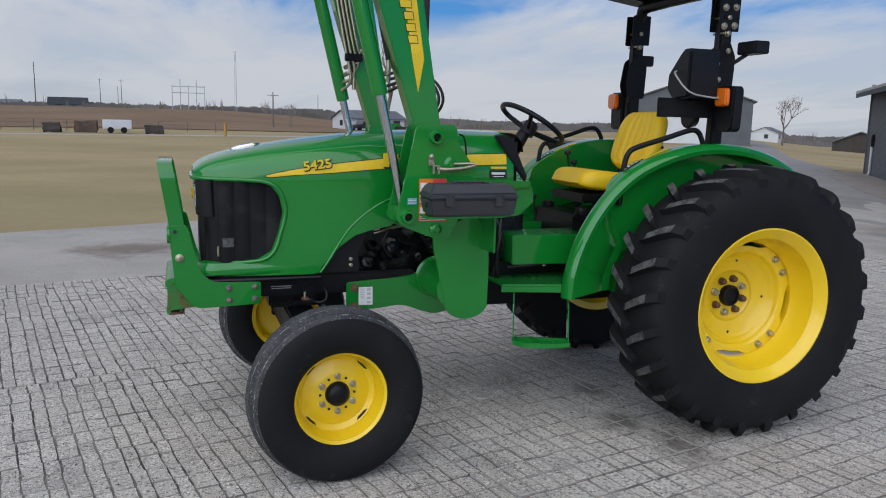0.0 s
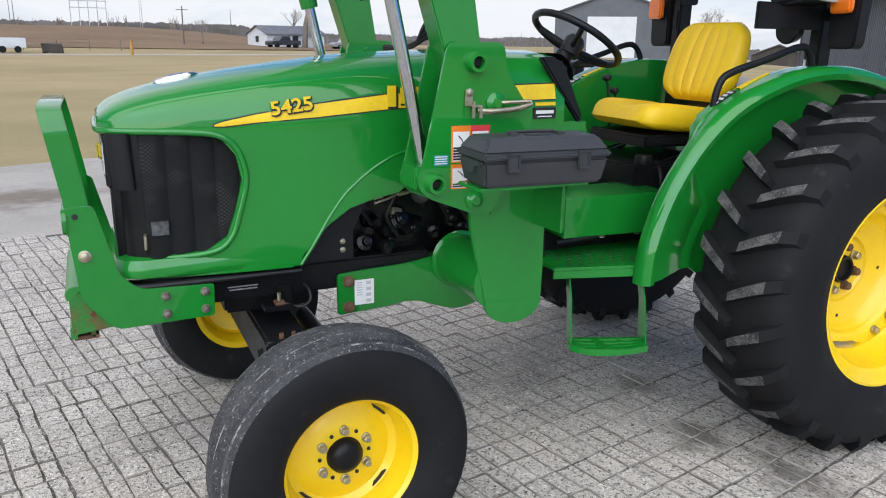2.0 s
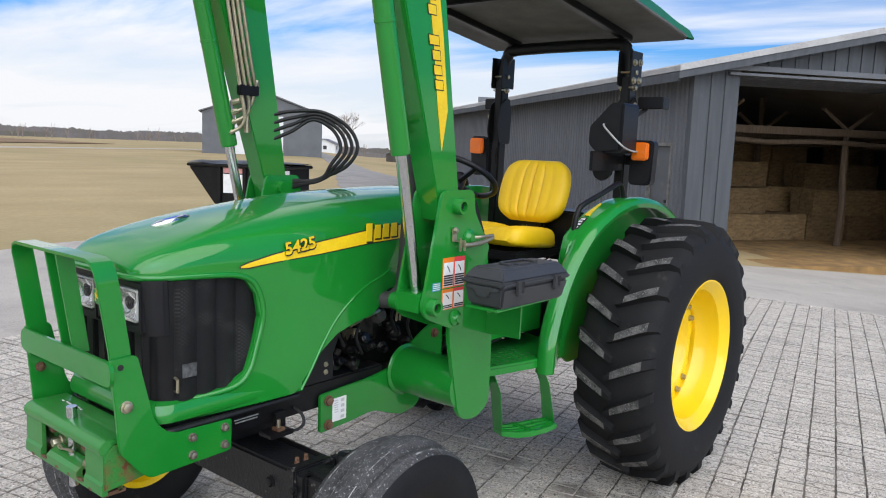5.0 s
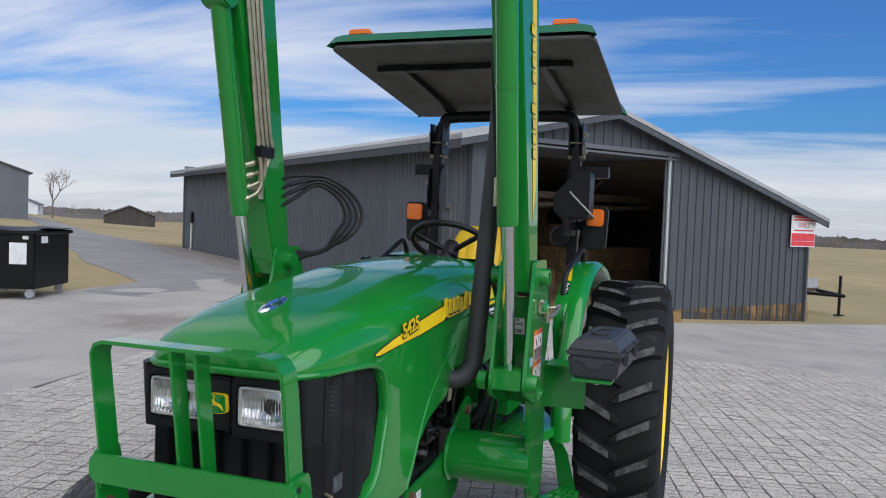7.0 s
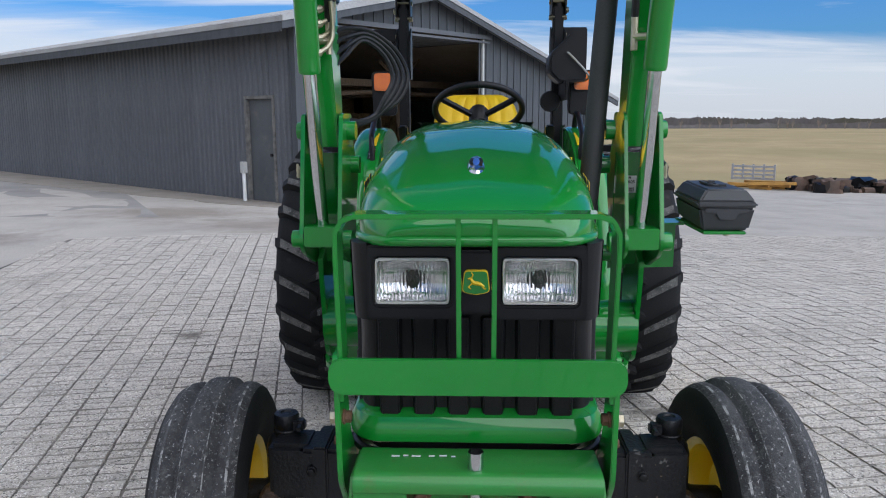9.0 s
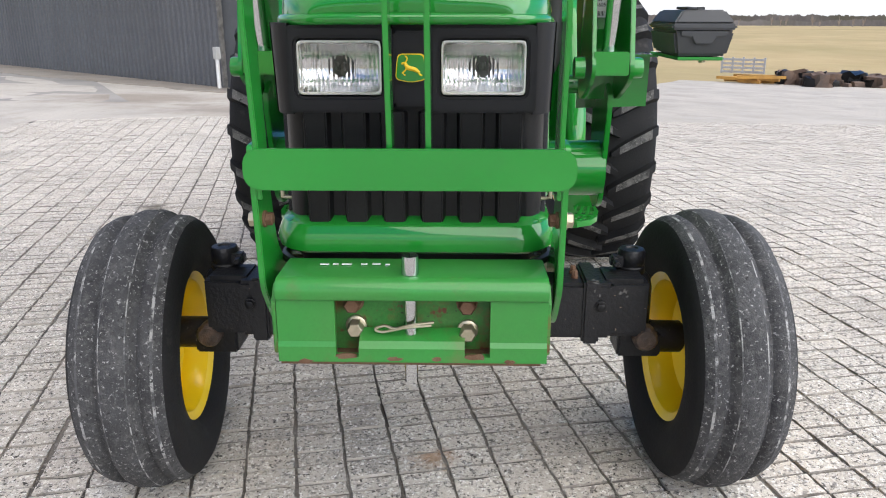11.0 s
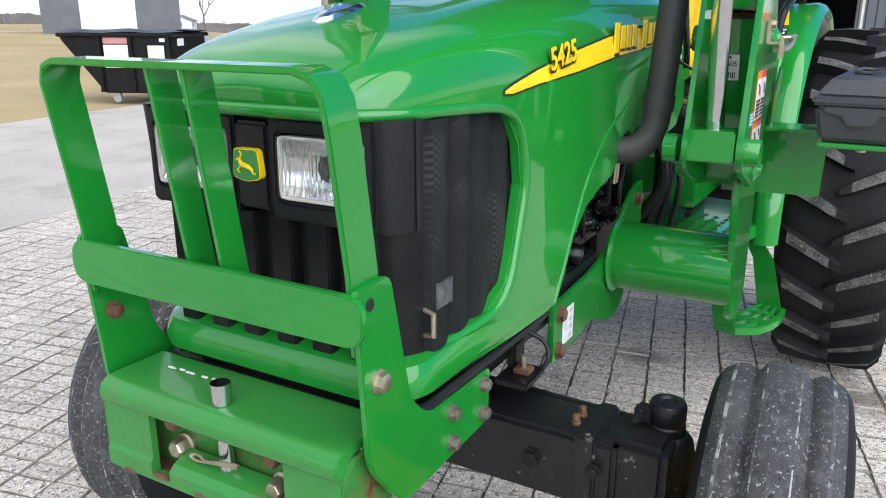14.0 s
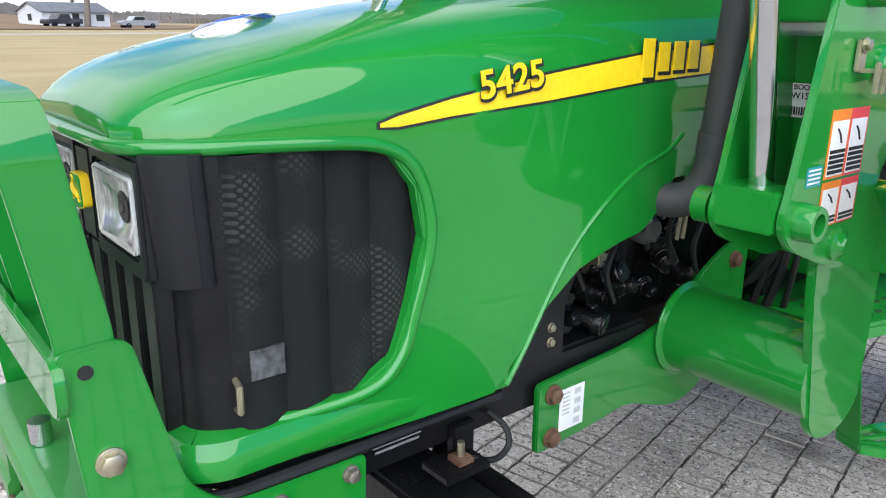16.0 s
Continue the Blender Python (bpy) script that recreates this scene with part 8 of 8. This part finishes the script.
# scrap heap at the edge of the yard
jx, jy = -25.6, 10.6
rack = thing("cattle_rack", "grey slatted cattle rack lying on yellow lumber", "rack", Matrix.Translation((jx, jy, land(jx, jy) + 0.32)) @ pose(0, 0, 0, 0, 0, 60))
for i in range(4):
    b = bmesh.new()
    box(b, (0, 0, 0.06 + i * 0.15), (1.6, 0.05, 0.08))
    part("rail", b, ALU, rack)
for i in range(5):
    b = bmesh.new()
    box(b, (-0.76 + i * 0.38, 0.03, 0.30), (0.07, 0.05, 0.60))
    part("upright", b, ALU, rack)
for i in range(8):
    b = bmesh.new()
    box(b, (0, 0, 0), (random.uniform(0.7, 1.9), 0.18, 0.10))
    x, y = jx + random.uniform(-0.5, 0.9), jy + random.uniform(-0.2, 1.5)
    part("lumber_board", b, LUMBER, None, "weathered yellow board in the scrap heap", m=Matrix.Translation((x, y, land(x, y) + 0.06 + 0.09 * (i % 3))) @ pose(0, 0, 0, 0, random.uniform(-2, 2), 60 + random.uniform(-14, 14)), category="board", group="boards in the scrap heap")
random.seed(21)
for i in range(70):
    x, y = jx + 0.5 + random.uniform(-0.5, 1.2) - 0.02 * i, jy + 1.7 + i * 0.095
    b = bmesh.new()
    s = random.choice((0.22, 0.3, 0.38, 0.6)) * random.uniform(0.8, 1.2)
    box(b, (0, 0, s * 0.35), (s * 1.5, s, s * 0.8))
    bmesh.ops.subdivide_edges(b, edges=b.edges[:], cuts=2, use_grid_fill=True)
    for v in b.verts:
        v.co += Vector((noise.noise(v.co * 4 + Vector((i, 0, 0))), noise.noise(v.co * 4 + Vector((0, i, 0))), noise.noise(v.co * 4 + Vector((0, 0, i))))) * 0.25 * s
    part("scrap_piece", b, RUST_JUNK if i % 3 else BLACK, None, "dark rusty piece of scrap in a heap", m=Matrix.Translation((x, y, land(x, y) - 0.03)) @ pose(0, 0, 0, 0, 0, random.uniform(0, 180)), category="scrap", group="scrap heap", smooth=25)

# far woods: uneven bands of bare trees round the horizon
for nm, r0, lo_, hi_, base in (("far_woods", 330, 2.4, 4.6, 1), ("near_woods", 270, 0.6, 2.6, 2)):
    b = bmesh.new()
    rows, n_ = [], 5200
    for i in range(n_ + 1):
        a = 2 * math.pi * i / n_
        r = r0 + 35 * noise.noise(Vector((math.cos(a) * 3, math.sin(a) * 3, base)))
        x, y = r * math.cos(a), r * math.sin(a)
        k = noise.noise(Vector((math.cos(a) * 14, math.sin(a) * 14, base * 7))) * 0.5 + 0.5
        f = noise.noise(Vector((math.cos(a) * 90, math.sin(a) * 90, base * 3))) * 0.5
        h = max(0.2, (lo_ + (hi_ - lo_) * k + f) * random.uniform(0.86, 1.06))
        z = land(x, y)
        rows.append([(x, y, z - 3), (x, y, z + h)])
    grid(b, rows)
    part(nm, b, WOODS, None, "band of bare brown winter woods along the horizon", kind="stuff", category="woods")
random.seed(33)
b = bmesh.new()
for i in range(420):
    a = random.uniform(0, 2 * math.pi)
    r = random.uniform(235, 265)
    x, y = r * math.cos(a), r * math.sin(a)
    z, h = land(x, y), random.uniform(2.0, 4.6)
    for k in range(7):
        a2, hh = random.uniform(0, 6.28), random.uniform(0.35, 1.0) * h
        tube(b, [(x, y, z + h * 0.2), (x + 0.2 * h * math.cos(a2), y + 0.2 * h * math.sin(a2), z + hh)], [0.12, 0.03], 3)
    tube(b, [(x, y, z - 0.5), (x, y, z + h * 0.6)], [0.2, 0.1], 4)
part("woodland_edge", b, TWIG, None, "thin bare trees along the edge of the woods", kind="stuff", category="woods")

PLOUGH = mat("ploughed_earth", (0.20, 0.135, 0.085), (0.26, 0.18, 0.11), rough=0.95, scale=0.06, fine=3, bump=0.3, spec=0.1)
sheet("ground_rise", [(140, -92), (30, -90), (-14, -96), (-60, -120), (-60, -260), (140, -260)], PLOUGH, 0.10, "bare brown field on the far rise", step=8, wobble=2.0, category="field")

# ---- grooved blocks of the yard ----
ANG = radians(12.4)
EX, EY = Vector((math.cos(ANG), math.sin(ANG))), Vector((-math.sin(ANG), math.cos(ANG)))
rb = random.Random(5)
verts, faces, singles = [], [], []
bed = [(-5.2, -5.2), (7.2, -3.4), (6.5, 9.5), (-9.6, 8.6)]
sheet("joint_bed", bed, JOINT, -0.0065, "dark dirt in the grooves of the yard", step=1.5)


def inside(p, poly):
    return all((b_[0] - a[0]) * (p[1] - a[1]) - (b_[1] - a[1]) * (p[0] - a[0]) > 0.06 for a, b_ in zip(poly, poly[1:] + poly[:1]))


v0 = -9.0
while v0 < 12.5:
    slab_w = 2.4735
    ph = rb.uniform(0, 0.1)
    nv = 17
    cuts, k = [-10.5 + ph], 0
    while cuts[-1] < 9.5:
        cuts.append(cuts[-1] + (0.092 if k % 2 == 0 else 0.070) + rb.uniform(-0.009, 0.009))
        k += 1
    for j in range(nv):
        va = v0 + j * 0.1455 + 0.0036
        vb = va + 0.1455 - 0.0072 - rb.uniform(0, 0.002)
        if j == nv - 1:
            vb = v0 + slab_w - 0.010
        shift = rb.uniform(-0.004, 0.004)
        for u, u_next in zip(cuts, cuts[1:]):
            ua, ub = u + shift + 0.0040, u_next + shift - 0.0040
            c = EX * ((ua + ub) / 2) + EY * ((va + vb) / 2)
            if not inside(c, bed):
                continue
            cr = []
            dz = rb.uniform(-0.003, 0.0025)
            for uu, vv in ((ua, va), ((ua + ub) / 2, va), (ub, va), (ub, (va + vb) / 2), (ub, vb), ((ua + ub) / 2, vb), (ua, vb), (ua, (va + vb) / 2)):
                jit = (rb.uniform(-0.0032, 0.0032), rb.uniform(-0.0034, 0.0034))
                p = EX * (uu + jit[0]) + EY * (vv + jit[1])
                cr.append((p.x, p.y, land(p.x, p.y) + dz + rb.uniform(-0.0016, 0.0012)))
            m = (sum(p[0] for p in cr) / 8, sum(p[1] for p in cr) / 8)
            top = [(p[0] + (m[0] - p[0]) * 0.0016 / math.hypot(m[0] - p[0], m[1] - p[1]), p[1] + (m[1] - p[1]) * 0.0016 / math.hypot(m[0] - p[0], m[1] - p[1]), p[2]) for p in cr]
            low = [(p[0], p[1], p[2] - 0.011) for p in cr]
            if 2.75 < c.x < 3.9 and -0.9 < c.y < 1.7 and len(singles) < 290:
                singles.append((top, low))
                continue
            n0 = len(verts)
            verts += top + low
            faces += [tuple(range(n0, n0 + 8))] + [(n0 + i, n0 + 8 + i, n0 + 8 + (i + 1) % 8, n0 + (i + 1) % 8) for i in range(8)]
    v0 += slab_w
me = bpy.data.meshes.new("paving_rest")
me.from_pydata(verts, [], faces)
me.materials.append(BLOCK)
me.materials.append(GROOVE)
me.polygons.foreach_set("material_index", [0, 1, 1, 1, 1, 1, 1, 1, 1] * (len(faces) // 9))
rest = tagged(new("paving_rest", me), "grooved concrete yard blocks, worn and gritty", "", "", "stuff")
rest.parent = yard
for top, low in singles:
    me = bpy.data.meshes.new("block")
    me.from_pydata(top + low, [], [tuple(range(8))] + [(i, 8 + i, 8 + (i + 1) % 8, (i + 1) % 8) for i in range(8)])
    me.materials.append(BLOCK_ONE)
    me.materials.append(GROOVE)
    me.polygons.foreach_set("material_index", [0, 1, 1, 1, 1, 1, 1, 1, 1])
    ob = new("block", me)
    ob.parent = yard
